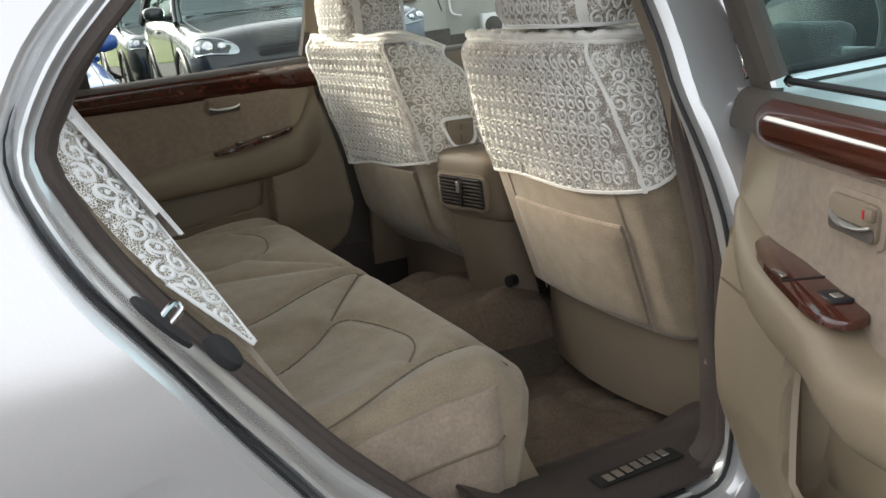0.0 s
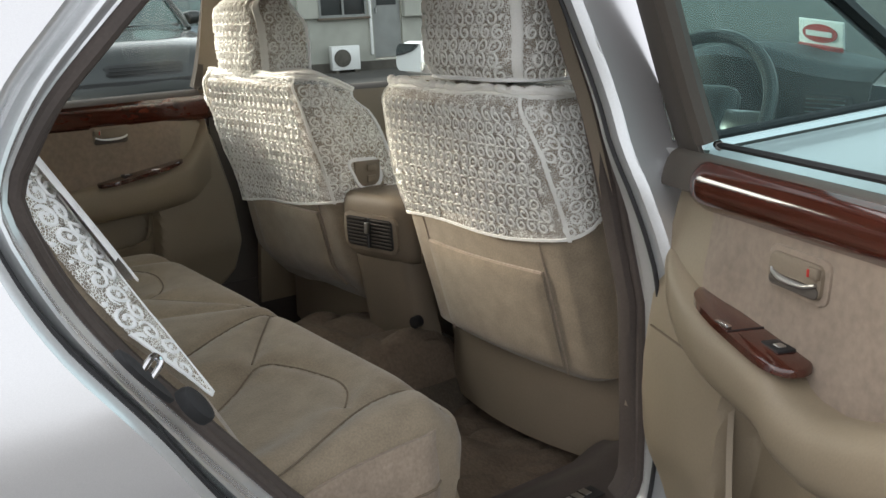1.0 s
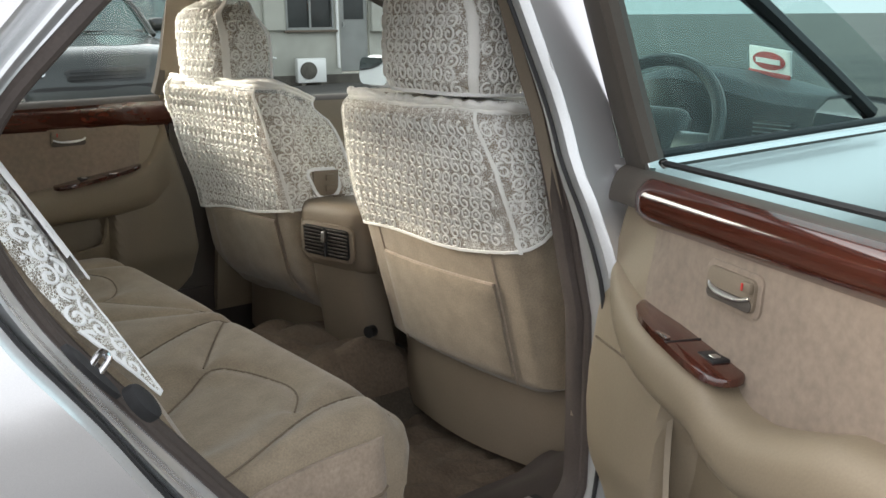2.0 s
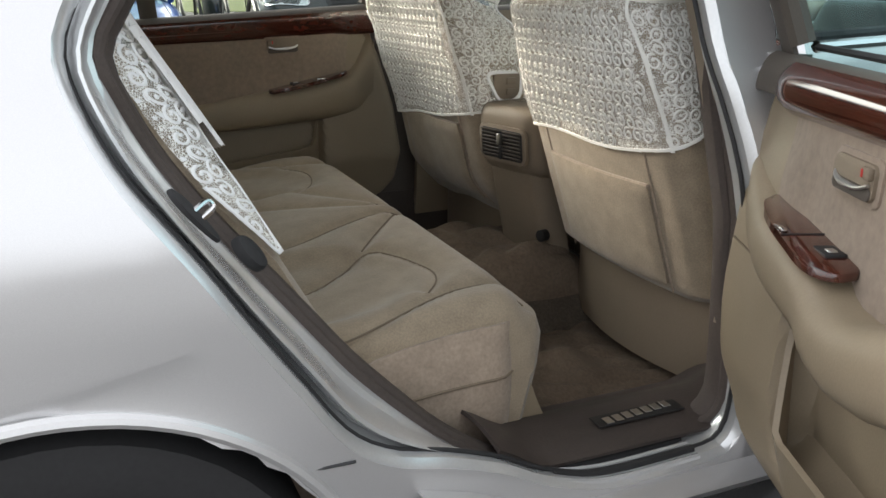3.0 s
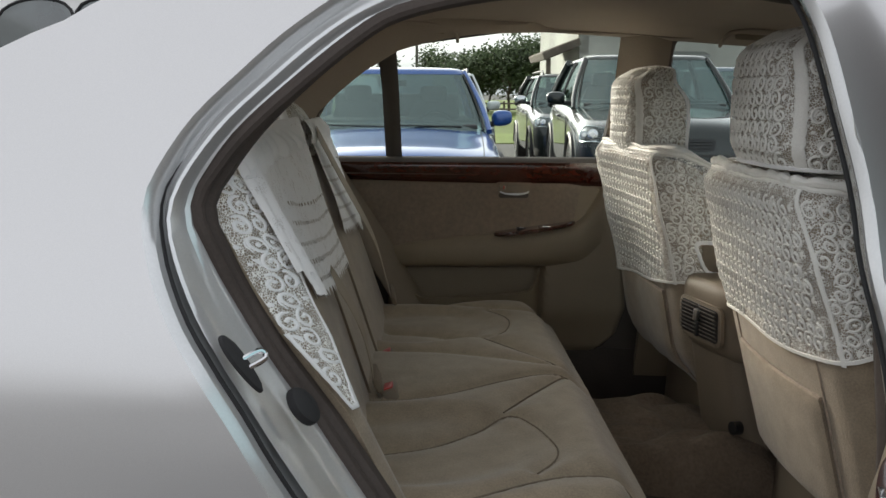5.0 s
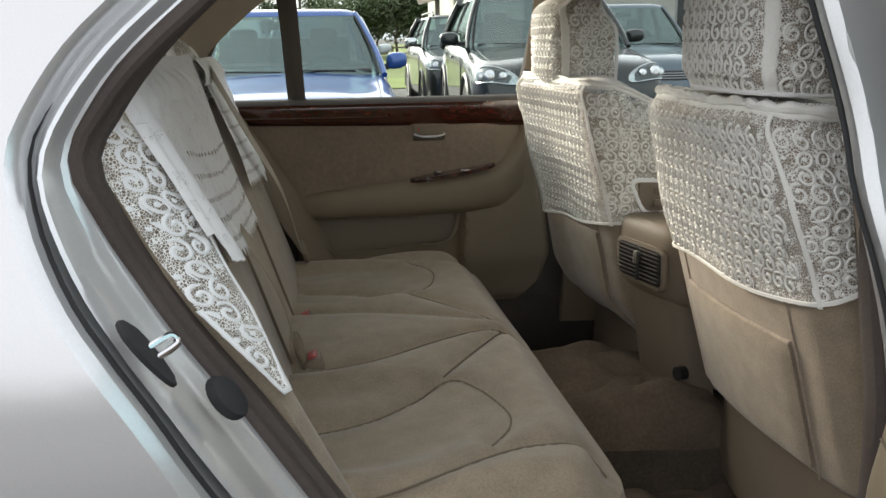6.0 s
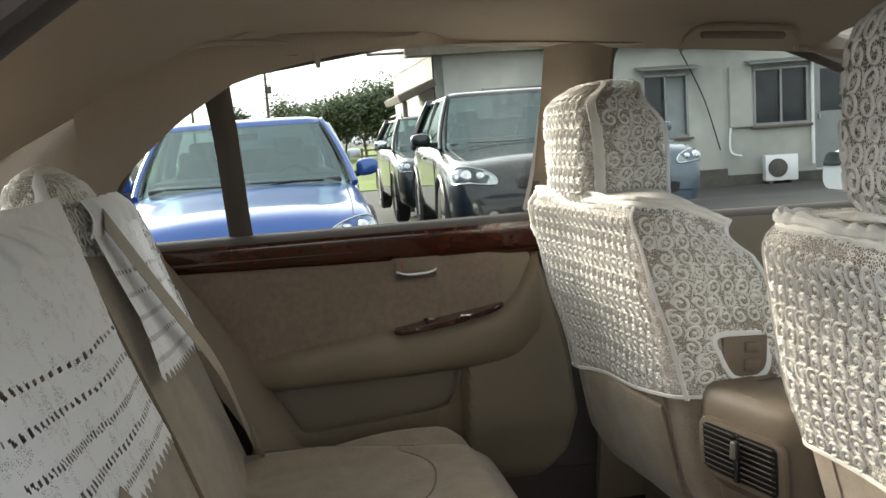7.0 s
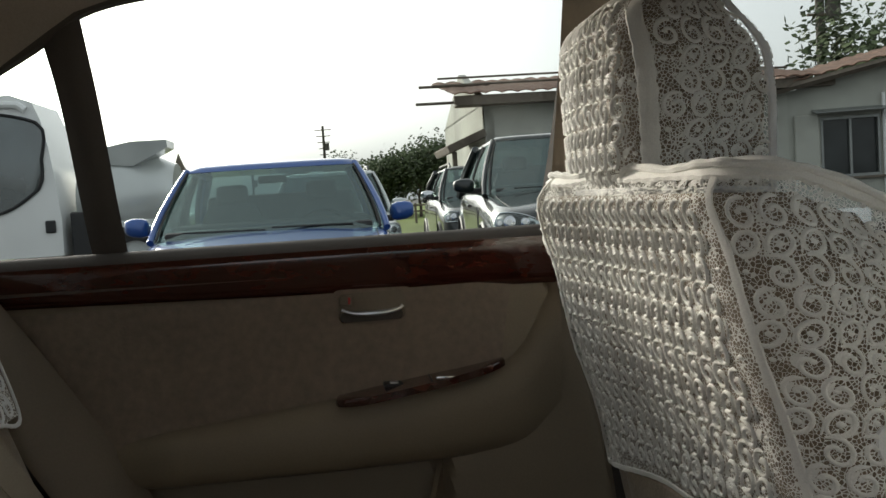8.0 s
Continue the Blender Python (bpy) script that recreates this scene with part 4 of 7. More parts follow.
def front_seat(cy, x0, hr_z, side_label, hy):
    seat = thing("front_seat", (x0 + 0.25, cy, 0.23), "beige moquette front seat " + side_label, "car seat", "front seats")
    back_raw, back = seat_back(cy, x0, 0.25)
    rings_ = []
    zb = 0.475 if cy < 0 else 0.44
    zs = [zb, zb + 0.004, zb + 0.012] + [zb + 0.025 + (0.995 - zb) * i / 34 for i in range(35)] + [1.03, 1.035]
    if cy > 0:
        zs = [z for z in zs if z < 0.99] + [1.0, 1.006]
    per = 0.25 - 0.045 + 0.045 * math.pi / 2 + 0.115
    for z in zs:
        lo_ = -per if cy < 0 else -min(per, interp(z, (0.845, 0.95, 0.99, 1.02, 1.035), (0.388, 0.375, 0.365, 0.345, 0.32)))
        row = [back_raw(lo_ + (per - lo_) * i / 56, z) for i in range(57)]
        a, b = row[-1], row[0]
        c = Vector((row[28].x + 0.21, cy, z)) if cy < 0 else Vector((max(a.x, b.x) + 0.012, cy, b.z))
        bulge = 0.03 if cy < 0 else 0.006
        row += [a.lerp(c, 0.5) + Vector((bulge, 0.02, 0)), c, b.lerp(c, 0.5) + Vector((bulge, -0.02, 0))]
        tuck = (1 - smoothstep(zb - 0.002, zb + 0.025, z)) * 0.16
        rings_.append([p.lerp(Vector((c.x - 0.07, cy, z)), tuck) for p in row])
    part("backrest", loft(rings_), CLOTH, seat, "beige moquette backrest")
    # soft rear pocket panel
    pk0, pk1, hz0, hz1 = -0.160, 0.160, 0.510, 0.700
    def pocket(u, v):
        uu = pk0 + (pk1 - pk0) * u
        zz = hz0 + (hz1 - hz0) * v
        p, n = back(uu, zz)
        e = min(1.0, min(u, 1 - u) * 14, min(v, 1 - v) * 10)
        return p + n * (0.001 + 0.0045 * e ** 0.5 + 0.003 * math.sin(math.pi * u))
    part("rear_pocket", sheet(pocket, 26, 20, 0.006), CLOTH, seat, "soft beige pocket panel")
    lip = [Vector(pocket(i / 24, 1.0)) + Vector((-0.002, 0, 0)) for i in range(25)]
    part("pocket_piping", sweep(lip, 0.0042, 6), CLOTH_WORN, seat)
    for u in (pk0 - 0.006, pk1 + 0.006):
        q = [back(u, 0.49 + 0.29 * i / 24) for i in range(25)]
        part("back_seam", sweep([p + n * 0.0006 for p, n in q], 0.0018, 6), CLOTH_WORN, seat)
    # seat cushion and plinth
    part("cushion", rbox((x0 + 0.50, cy, 0.44), (0.52, 0.50, 0.17), 0.06, 4), CLOTH, seat)
    def valance(u, v):
        a = -1.75 + 3.5 * u
        w = 0.262
        cx = x0 + 0.30
        y = cy + w * math.sin(a) / max(abs(math.sin(a)), abs(math.cos(a)) * 0.55 + 0.45)
        x = cx - 0.115 * math.cos(a) * 1.0 + (0.16 if abs(a) > 1.5 else 0.0)
        return (x, y, 0.305 + 0.215 * v + 0.01 * math.cos(a) * v)
    part("seat_valance", sheet(valance, 36, 8, 0.006), TRIM, seat, "taupe plastic lower cover")
    for sx in (0.15, 0.55):
        for sy in (-0.19, 0.19):
            part("seat_rail", rbox((x0 + 0.15 + sx, cy + sy, 0.255), (0.12, 0.03, 0.07), 0.008), BLACK, seat)
    # head restraint
    hr_raw, hr = head_rest(cy + hy, x0 - (0.022 if cy < 0 else 0.015), 0.128, hr_z, hr_z + 0.200)
    per2 = 0.128 - 0.022 + 0.022 * math.pi / 2 + 0.085
    rings_ = []
    for i in range(23):
        z = hr_z + 0.192 * i / 22
        row = [hr_raw(-per2 + 2 * per2 * k / 44, z) for k in range(45)]
        c = Vector(((row[0].x + row[-1].x) / 2 + 0.008, cy + hy, z))
        row += [row[-1].lerp(c, 0.5) + Vector((0.004, 0, 0)), c, row[0].lerp(c, 0.5) + Vector((0.004, 0, 0))]
        rings_.append(row)
    part("head_restraint", loft(rings_), CLOTH, seat, "beige head restraint")
    for sy in (-0.055, 0.055):
        part("restraint_post", sweep([(x0 + 0.03, cy + hy + sy, hr_z + 0.02), (x0 + 0.035, cy + hy + sy, hr_z - 0.05)], 0.006, 8), CHROME, seat)
    return back, hr


def front_cover(cy, x0, hr_z, hole_side, low, seed, hy):
    """Lace slip over the back and head restraint. low(u): height of the lower hem."""
    cover = thing("seat_cover", (x0, cy, 0.72), "cream guipure lace slip over the front seat back", "seat cover", "front seat covers")
    back_raw, back = seat_back(cy, x0, 0.25, lift=0.007)
    per = 0.25 - 0.045 + 0.045 * math.pi / 2 + 0.125
    seam_u = 0.220
    top = 1.018
    left = per if cy < 0 else 0.43
    def reach_in(v):
        """How far the slip runs round the inner side: on the passenger's seat it widens downwards."""
        return per if cy < 0 else interp(v, (0.773, 0.845, 0.915, 0.96, 0.99, 1.02), (0.418, 0.408, 0.402, 0.400, 0.396, 0.385))
    a0 = -reach_in(top)
    hole = (hole_side * 0.325, 0.80, 0.036, 0.045)
    def in_hole(a, b, grow=1.0):
        if not hole_side:
            return False
        return abs(a - hole[0]) < hole[2] * grow and abs(b - hole[1] + 0.0) < hole[3] * grow * 0.7
    def fit_in(a, b):
        return b > low(a) + 0.004 and b < top and -reach_in(b) < a < per and not in_hole(a, b)
    def surf(u, v):
        p, n = back(u, v)
        # slack folds
        d = 0.0022 * math.sin(38 * v + 5 * u) + 0.0018 * math.sin(21 * u + 9 * v + seed)
        return p + n * d, n
    part("net", grid_on(surf, -left, per, 0.62, 1.034, 110, 66, 0.0, lambda a, b: low(a) < b < (1.04 if cy < 0 else 1.021) and -reach_in(b) < a and not in_hole(a, b, 0.96)), NET, cover, "fine net ground")
    lace_part("lace_relief", lace_cords(surf, -left, per, 0.655, top, clip=lambda a, b: fit_in(a, b) and abs(abs(a) - seam_u) > 0.006, seed=seed), LACE, cover, "raised cream scrolls")
    for s in (-1, 1):
        part("seam_tape", ribbon_on(surf, [(s * (seam_u + 0.012 * t), low(s * seam_u) + (top - low(s * seam_u)) * (1 - t)) for t in (0, 0.25, 0.5, 0.75, 1)], 0.007, 0.0016), LACE, cover, "cream seam tape")
    part("hem", ribbon_on(surf, [(a, low(a) + 0.002) for a in [(-left + 0.018 * (left - per) / 0.03 + (per + left) * i / 24 * 0.985) for i in range(25)]], 0.006, 0.0016, 120), LACE, cover, "cream sewn hem")
    part("top_hem", ribbon_on(surf, [(a, top + 0.001 * math.sin(30 * a)) for a in [(a0 + (per - a0) * i / 24) for i in range(25)]], 0.012, 0.003, 120), LACE, cover, "gathered cream top hem")
    part("front_edge", ribbon_on(surf, [(-reach_in(low(-left) + (top - low(-left)) * t) + 0.004, low(-left) + (top - low(-left)) * t) for t in (0, 0.15, 0.3, 0.45, 0.6, 0.8, 1)], 0.009, 0.002), LACE_W, cover)
    part("front_edge", ribbon_on(surf, [(per - 0.004, low(per) + (top - low(per)) * t) for t in (0, 0.3, 0.6, 1)], 0.008, 0.002), LACE_W, cover)
    # ruffled band where the slip is drawn together
    full = 0.005 if cy < 0 else 0.0015
    path, rad = [], []
    for i in range(241):
        a = (a0 + 0.01) + (per - a0 - 0.02) * i / 240
        p, n = surf(a, 1.018)
        g = 0.5 + 0.5 * math.sin(150 * a + 2.2 * math.sin(31 * a) + seed)
        path.append(p + n * (0.003 + 0.5 * full * g) + Vector((0, 0, 0.003 + 0.0015 * math.sin(47 * a + seed))))
        rad.append((0.0045 if cy < 0 else 0.003) + full * (0.25 + 0.55 * g))
    part("ruffle", sweep(path, 0.006, 8, False, radii=rad), LACE, cover, "lace gathered in a puckered roll")
    # gathered shoulder over the top of the seat back
    def shoulder(u, v):
        a = (a0 + 0.03) + (per - a0 - 0.06) * u
        p, n = surf(a, 1.020)
        c = Vector((x0 + 0.075, cy + (p.y - cy) * 0.5, 1.036))
        q = p.lerp(c, v)
        q.z += 0.004 * math.sin(math.pi * v) + 0.001 * math.sin(70 * a) * (1 - v)
        return q
    part("shoulder", sheet(shoulder, 90, 8, 0.002), LACE, cover, "gathered lace shoulder")
    if hole_side:
        loop_ = [(hole[0] + hole[2] * sx, hole[1] + hole[3] * 0.7 * sy) for sx, sy in ((-1, 1), (1, 1), (1.05, 0), (0.7, -1), (-0.4, -1), (-1.0, -0.2), (-1, 1))]
        part("opening_tape", ribbon_on(surf, loop_, 0.009, 0.0018, 60), LACE_W, cover, "taped opening for the seat switches")
        sb, sn = seat_back(cy, x0, 0.25)[1](hole[0], hole[1])
        switch = part("seat_switch", rbox(sb + sn * 0.004, (0.07, 0.008, 0.06), 0.003, 2), TRIM, cover, "taupe seat adjuster switches")
        for dz in (-0.013, 0.013):
            part("switch_key", rbox(sb + sn * 0.009 + Vector((0.01, 0, dz)), (0.024, 0.006, 0.016), 0.002, 2), TRIM, switch)
    # head restraint slip
    hr_raw, hr = head_rest(cy + hy, x0 - (0.022 if cy < 0 else 0.015), 0.128, hr_z, hr_z + 0.200, lift=0.006)
    per2 = 0.128 - 0.022 + 0.022 * math.pi / 2 + 0.095
    def hsurf(u, v):
        p, n = hr(u, v)
        return p + n * 0.001 * math.sin(60 * u + 35 * v), n
    slip = part("restraint_slip", grid_on(hsurf, -per2, per2, hr_z - 0.004, hr_z + 0.200, 60, 34), NET, cover, "lace slip on the head restraint")
    su = 0.121
    lace_part("slip_relief", lace_cords(hsurf, -per2, per2, hr_z, hr_z + 0.196, clip=lambda a, b: abs(abs(a) - su) > 0.010 and abs(a) < per2 and hr_z < b < hr_z + 0.2, du=0.0235, dv=0.0215, seed=seed + 7), LACE, slip, "raised cream scrolls")
    for s in (-1, 1):
        part("slip_tape", ribbon_on(hsurf, [(s * su, hr_z), (s * su, hr_z + 0.1), (s * (su - 0.004), hr_z + 0.16), (s * (su - 0.012), hr_z + 0.199)], 0.016, 0.0012), LACE, slip, "cream seam tape")
        part("slip_edge", ribbon_on(hsurf, [(s * (per2 - 0.004), hr_z), (s * (per2 - 0.006), hr_z + 0.1), (s * (per2 - 0.012), hr_z + 0.2)], 0.008, 0.0025), LACE_W, slip)
    part("slip_hem", ribbon_on(hsurf, [(-per2 + 2 * per2 * i / 20, hr_z + 0.001) for i in range(21)], 0.009, 0.003, 90), LACE_W, slip)
    def cap(u, v):
        a = -per2 + 2 * per2 * u
        p, n = hsurf(a, hr_z + 0.199)
        c = Vector((x0 + 0.05, cy + hy, hr_z + 0.199))
        q = p.lerp(c, v)
        q.z += 0.009 * math.sin(math.pi / 2 * v)
        return q
    part("slip_cap", sheet(cap, 60, 10, 0.001), NET, slip)


DRIVER_Y, PASS_Y = -0.335, 0.378
front_seat(DRIVER_Y, 0.388, 1.046, "on the driver's side", -0.072)
front_seat(PASS_Y, 0.365, 1.010, "on the passenger's side", 0.052)
front_cover(DRIVER_Y, 0.388, 1.046, 0, lambda u: 0.768 - 0.018 * math.sin(5 * (u + 0.1)) + 0.008 * math.sin(13 * u) + 0.03 * smoothstep(-0.22, -0.34, u), 2, -0.072)
front_cover(PASS_Y, 0.365, 1.010, -1, lambda u: interp(u, (-0.43, -0.22, 0.0, 0.25), (0.775, 0.733, 0.708, 0.692)) + 0.003 * math.sin(20 * u), 5, 0.052)

# ---------------------------------------------------------------- rear bench
bench = thing("rear_bench", (0, 0, 0.25), "three-seat beige moquette rear bench", "car seat")


SEAMS = []
for sg in (1, -1):
    for pts in ([(-0.28, sg * -0.165), (-0.107, sg * -0.144), (0.034, sg * -0.075), (0.12, sg * -0.035), (0.185, sg * -0.03)],
                [(0.165, sg * -0.035), (0.09, sg * -0.14), (0.022, sg * -0.240)],
                [(-0.20, sg * -0.365), (-0.10, sg * -0.335), (0.018, sg * -0.255), (0.07, sg * -0.30), (0.095, sg * -0.39), (0.085, sg * -0.45), (0.05, sg * -0.50)],
                [(-0.22, sg * -0.61), (-0.117, sg * -0.60), (0.053, sg * -0.525), (0.12, sg * -0.508), (0.18, sg * -0.51), (0.196, sg * -0.553)]):
        SEAMS.append(smooth_path([(x, y, 0) for x, y in pts], 40))
SEAM_XY = np.array([(p.x, p.y) for c in SEAMS for p in c])


def cushion_z(x, y):
    """Top of the bench: two dished seats, padded lobes, stitched grooves."""
    a = abs(y)
    e = ((x + 0.13) / 0.205) ** 2 + ((a - 0.375) / 0.16) ** 2
    z = 0.546 + 0.026 * smoothstep(-0.25, 0.12, x) + 0.004 * math.exp(-(y / 0.09) ** 2)
    z += 0.020 * (smoothstep(0.55, 1.35, e) - 0.8)
    z -= 0.055 * smoothstep(0.13, 0.232, x) ** 2
    d2 = float(np.min((SEAM_XY[:, 0] - x) ** 2 + (SEAM_XY[:, 1] - y) ** 2))
    z -= 0.008 * math.exp(-d2 / 0.00012) + 0.008 * math.exp(-d2 / 0.0012)
    return z


CUSH_Y0, CUSH_Y1 = -0.615, 0.615
rings_ = []
NY = 170
for j in range(NY + 1):
    t = j / NY
    y = CUSH_Y0 + (CUSH_Y1 - CUSH_Y0) * t
    e = min(y - CUSH_Y0, CUSH_Y1 - y)
    rnd_ = math.sqrt(max(0.0, 1 - (1 - min(e / 0.05, 1)) ** 2))
    xf = 0.225 - 0.05 * (1 - min(e / 0.09, 1)) ** 2
    row = []
    for i in range(81):
        x = -0.34 + (xf + 0.34) * i / 80
        row.append(Vector((x, y, cushion_z(x * 0.225 / xf if x > 0 else x, y) - 0.05 * (1 - rnd_))))
    zt = row[-1].z
    for x, z in ((xf + 0.010, zt - 0.03), (xf + 0.006, 0.44), (xf - 0.012, 0.36), (xf - 0.035, 0.27)):
        row.append(Vector((x, y, z)))
    row.append(Vector((-0.34, y, 0.27)))
    rings_.append(row)
part("cushion", loft(rings_), CLOTH, bench, "beige moquette cushion")


for c in SEAMS:
    part("seam", sweep([Vector((p.x, p.y, cushion_z(p.x, p.y) + 0.0018)) for p in c], 0.0016, 6), SEAM, bench)
def plinth(u, v):
    y = -0.602 + 1.20 * u
    return (0.175 + 0.095 * (1 - v) - 0.012 * math.sin(math.pi * v), y, 0.265 + 0.20 * v)
part("plinth", sheet(plinth, 20, 8, 0.05), VINYL, bench, "beige sloping base of the bench")
# worn outer boxing strip on the near flank with its piping
def flank(u, v):
    x = -0.30 + 0.47 * u
    zt = cushion_z(min(x, 0.16), -0.6) - 0.038
    z = 0.285 + (zt - 0.285) * v
    y = -0.622 - 0.012 * math.sin(math.pi * v) + 0.045 * smoothstep(0.85, 1.0, u) ** 2
    return (x + 0.010 * v * smoothstep(0.8, 1, u), y, z)
part("boxing", sheet(flank, 30, 14, 0.008), CLOTH_WORN, bench, "worn moquette side boxing")
part("boxing_piping", sweep([Vector(flank(i / 30, 0.66)) + Vector((0, -0.001, 0)) for i in range(31)], 0.0022, 6), SEAM, bench)


def bolster(y, z):
    """The door-side flank of the backrest: a padded ridge that falls away towards the seal."""
    d = -y - interp(z, (0.70, 0.747, 0.80, 0.852, 1.0), (0.645, 0.625, 0.606, 0.598, 0.592))
    return (0.052 + (0.852 - z) * 0.15) * smoothstep(-0.22, 0.0, d) - 1.15 * max(0.0, d) - 0.012 * math.exp(-(d / 0.02) ** 2)


def back_x(z, y):
    return -0.232 - (z - 0.55) * 0.40 + 0.016 * math.exp(-((z - 0.72) / 0.12) ** 2) * (0.5 + 0.5 * math.cos(min(abs(abs(y) - 0.33) / 0.3, 1) * math.pi)) + bolster(y, z)


def rear_back(u, v):
    y = -0.648 + 1.308 * u
    z = 0.46 + 0.54 * v
    e = min(u, 1 - u) * 1.32
    x = back_x(z, y) - 0.05 * (1 - smoothstep(0, 0.07, e)) * (1 if y > 0 else 0) - 0.05 * smoothstep(0.88, 1.0, v) ** 2
    return (x, y, z)
part("backrest", sheet(rear_back, 60, 30, 0.12), CLOTH, bench, "beige moquette backrest")
for y in (-0.135, 0.135):
    part("back_seam", sweep([Vector((back_x(z, y) + 0.001, y, z)) for z in [0.50 + 0.46 * i / 20 for i in range(21)]], 0.004, 6), SEAM, bench)
# wing panel beside the near wheel arch
for sgn in (-1, 1):
    def wing(u, v):
        z = 0.40 + 0.60 * v
        xa = interp(z, (0.40, 0.50, 0.60, 0.70, 0.80, 0.90, 1.0), (0.0, -0.07, -0.135, -0.20, -0.27, -0.345, -0.39))
        return (xa - 0.09 + 0.085 * u - (0.02 if sgn > 0 else 0.13), sgn * (0.63 + 0.075 * u ** 1.6), z)
    part("wing_panel", sheet(wing, 10, 24, 0.01), TRIM, bench, "padded wing panel")
# rear head restraints
RH = []
for y in (-0.345, 0.345):
    rings2 = []
    for i in range(15):
        t = i / 14
        z = 0.942 + 0.135 * t
        w = 0.133 * interp(t, (0, 0.2, 0.6, 0.85, 1), (0.9, 1, 0.97, 0.82, 0.6))
        d = 0.05 * interp(t, (0, 0.2, 0.6, 0.85, 1), (0.85, 1, 0.95, 0.75, 0.4))
        cx = -0.455 - 0.25 * (z - 0.942)
        rings2.append([Vector((cx + d * math.copysign(abs(math.cos(a)) ** 0.6, math.cos(a)), y + w * math.copysign(abs(math.sin(a)) ** 0.6, math.sin(a)), z)) for a in [2 * math.pi * k / 28 for k in range(28)]])
    part("head_restraint", loft(rings2), CLOTH, bench, "beige rear head restraint")
    RH.append(y)


# ---------------------------------------------------------------- console, dash, loose cabin things
console = thing("centre_console", (0.6, 0, 0.25), "beige centre console with rear air vent", "console")
def cons(u, v):
    x = 0.50 + 0.67 * u
    a = -1.0 + 2.0 * v
    hw = 0.094
    top = interp(x, (0.42, 0.46, 0.60, 1.2), (0.742, 0.762, 0.765, 0.72))
    t = abs(a)
    if t < 0.42:
        y, z = math.copysign(hw * t / 0.42 * 0.86, a), top - 0.012 * (t / 0.42) ** 2
    elif t < 0.55:
        q = (t - 0.42) / 0.13
        y, z = math.copysign(hw * (0.86 + 0.14 * math.sin(q * math.pi / 2)), a), top - 0.012 - 0.025 * (1 - math.cos(q * math.pi / 2))
    else:
        q = (t - 0.55) / 0.45
        y, z = math.copysign(hw + 0.012 * q, a), top - 0.037 - (top - 0.037 - 0.24) * q
    return (x + 0.03 + (1 - u) * interp(z, (0.24, 0.45, 0.56, 0.60, 0.62), (0.13, 0.09, 0.06, 0.025, 0.0)), y + 0.035, z)
body = sheet(cons, 20, 40, 0.004)
part("console_body", body, TRIM, console, "taupe console body")
# rounded housing for the rear vent, turned a little to the driver's side, above a narrower foot
TURN = Matrix.Translation((0.462, 0.035, 0.0)) @ Matrix.Rotation(radians(15), 4, "Z")
def housing(u, v):
    """u round the section from side to side, v upwards."""
    a = radians(-118 + 236 * u)
    t = v * 2 - 1
    grow = (1 - abs(t) ** 5) ** 0.22
    c_, s_ = math.cos(a), math.sin(a)
    x = -0.095 * math.copysign(abs(c_) ** 0.45, c_) * (0.30 + 0.70 * grow)
    y = 0.108 * math.copysign(abs(s_) ** 0.45, s_) * (0.45 + 0.55 * grow)
    return TURN @ Vector((x + 0.100 - 0.012 * t, y, 0.688 + 0.080 * t))
part("vent_housing", sheet(housing, 48, 28, 0.004), TRIM, console, "rounded taupe rear housing")
part("housing_top", sheet(lambda u, v: TURN @ Vector((0.055 + 0.12 * v, (u * 2 - 1) * 0.082, 0.766 - 0.010 * (u * 2 - 1) ** 2)), 10, 4, 0.004), TRIM, console)
def foot(u, v):
    y = (u * 2 - 1) * 0.088
    corner = max(0.0, (abs(u * 2 - 1) - 0.7) / 0.3)
    return TURN @ Vector((0.026 + 0.10 * (1 - v) + 0.05 * corner ** 2, y * (1.15 - 0.15 * v), 0.26 + 0.365 * v))
part("console_foot", sheet(foot, 20, 16, 0.006), TRIM, console, "taupe lower console")
def on_vent(a, b, w):
    return TURN @ Vector((0.0015 - 0.10 * (b - 0.68) - w, a, b))
vent = part("vent_frame", slab(rrect(-0.079, 0.638, 0.079, 0.724, 0.018), on_vent, 0.008, 0.004), TRIM, console, "air vent with dark slats")
part("vent_cavity", slab(rrect(-0.068, 0.646, 0.068, 0.716, 0.010), lambda a, b, w: on_vent(a, b, w + 0.0075), 0.0015, 0.0), BLACK, vent)
for k in range(8):
    z = 0.653 + 0.0083 * k
    for s_ in (-1, 1):
        part("vent_slat", tr_(rbox((0, 0, 0), (0.010, 0.058, 0.0026), 0.001, 1, Matrix.Rotation(0.5, 4, "Y")), Matrix.Translation(on_vent(s_ * 0.035, z, 0.011)) @ Matrix.Rotation(radians(15), 4, "Z")), VINYL_DK, vent)
part("vent_knob", tr_(rbox((0, 0, 0), (0.012, 0.010, 0.026), 0.003, 2), Matrix.Translation(on_vent(0.0, 0.694, 0.016)) @ Matrix.Rotation(radians(15), 4, "Z")), STEEL, vent)
part("vent_mullion", tr_(rbox((0, 0, 0), (0.008, 0.007, 0.068), 0.001, 1), Matrix.Translation(on_vent(0.0, 0.681, 0.011)) @ Matrix.Rotation(radians(15), 4, "Z")), BLACK, vent)
part("lighter_cap", sweep([(0.545, -0.03, 0.47), (0.527, -0.035, 0.47)], 0.014, 16), BLACK, console, "black socket cap")

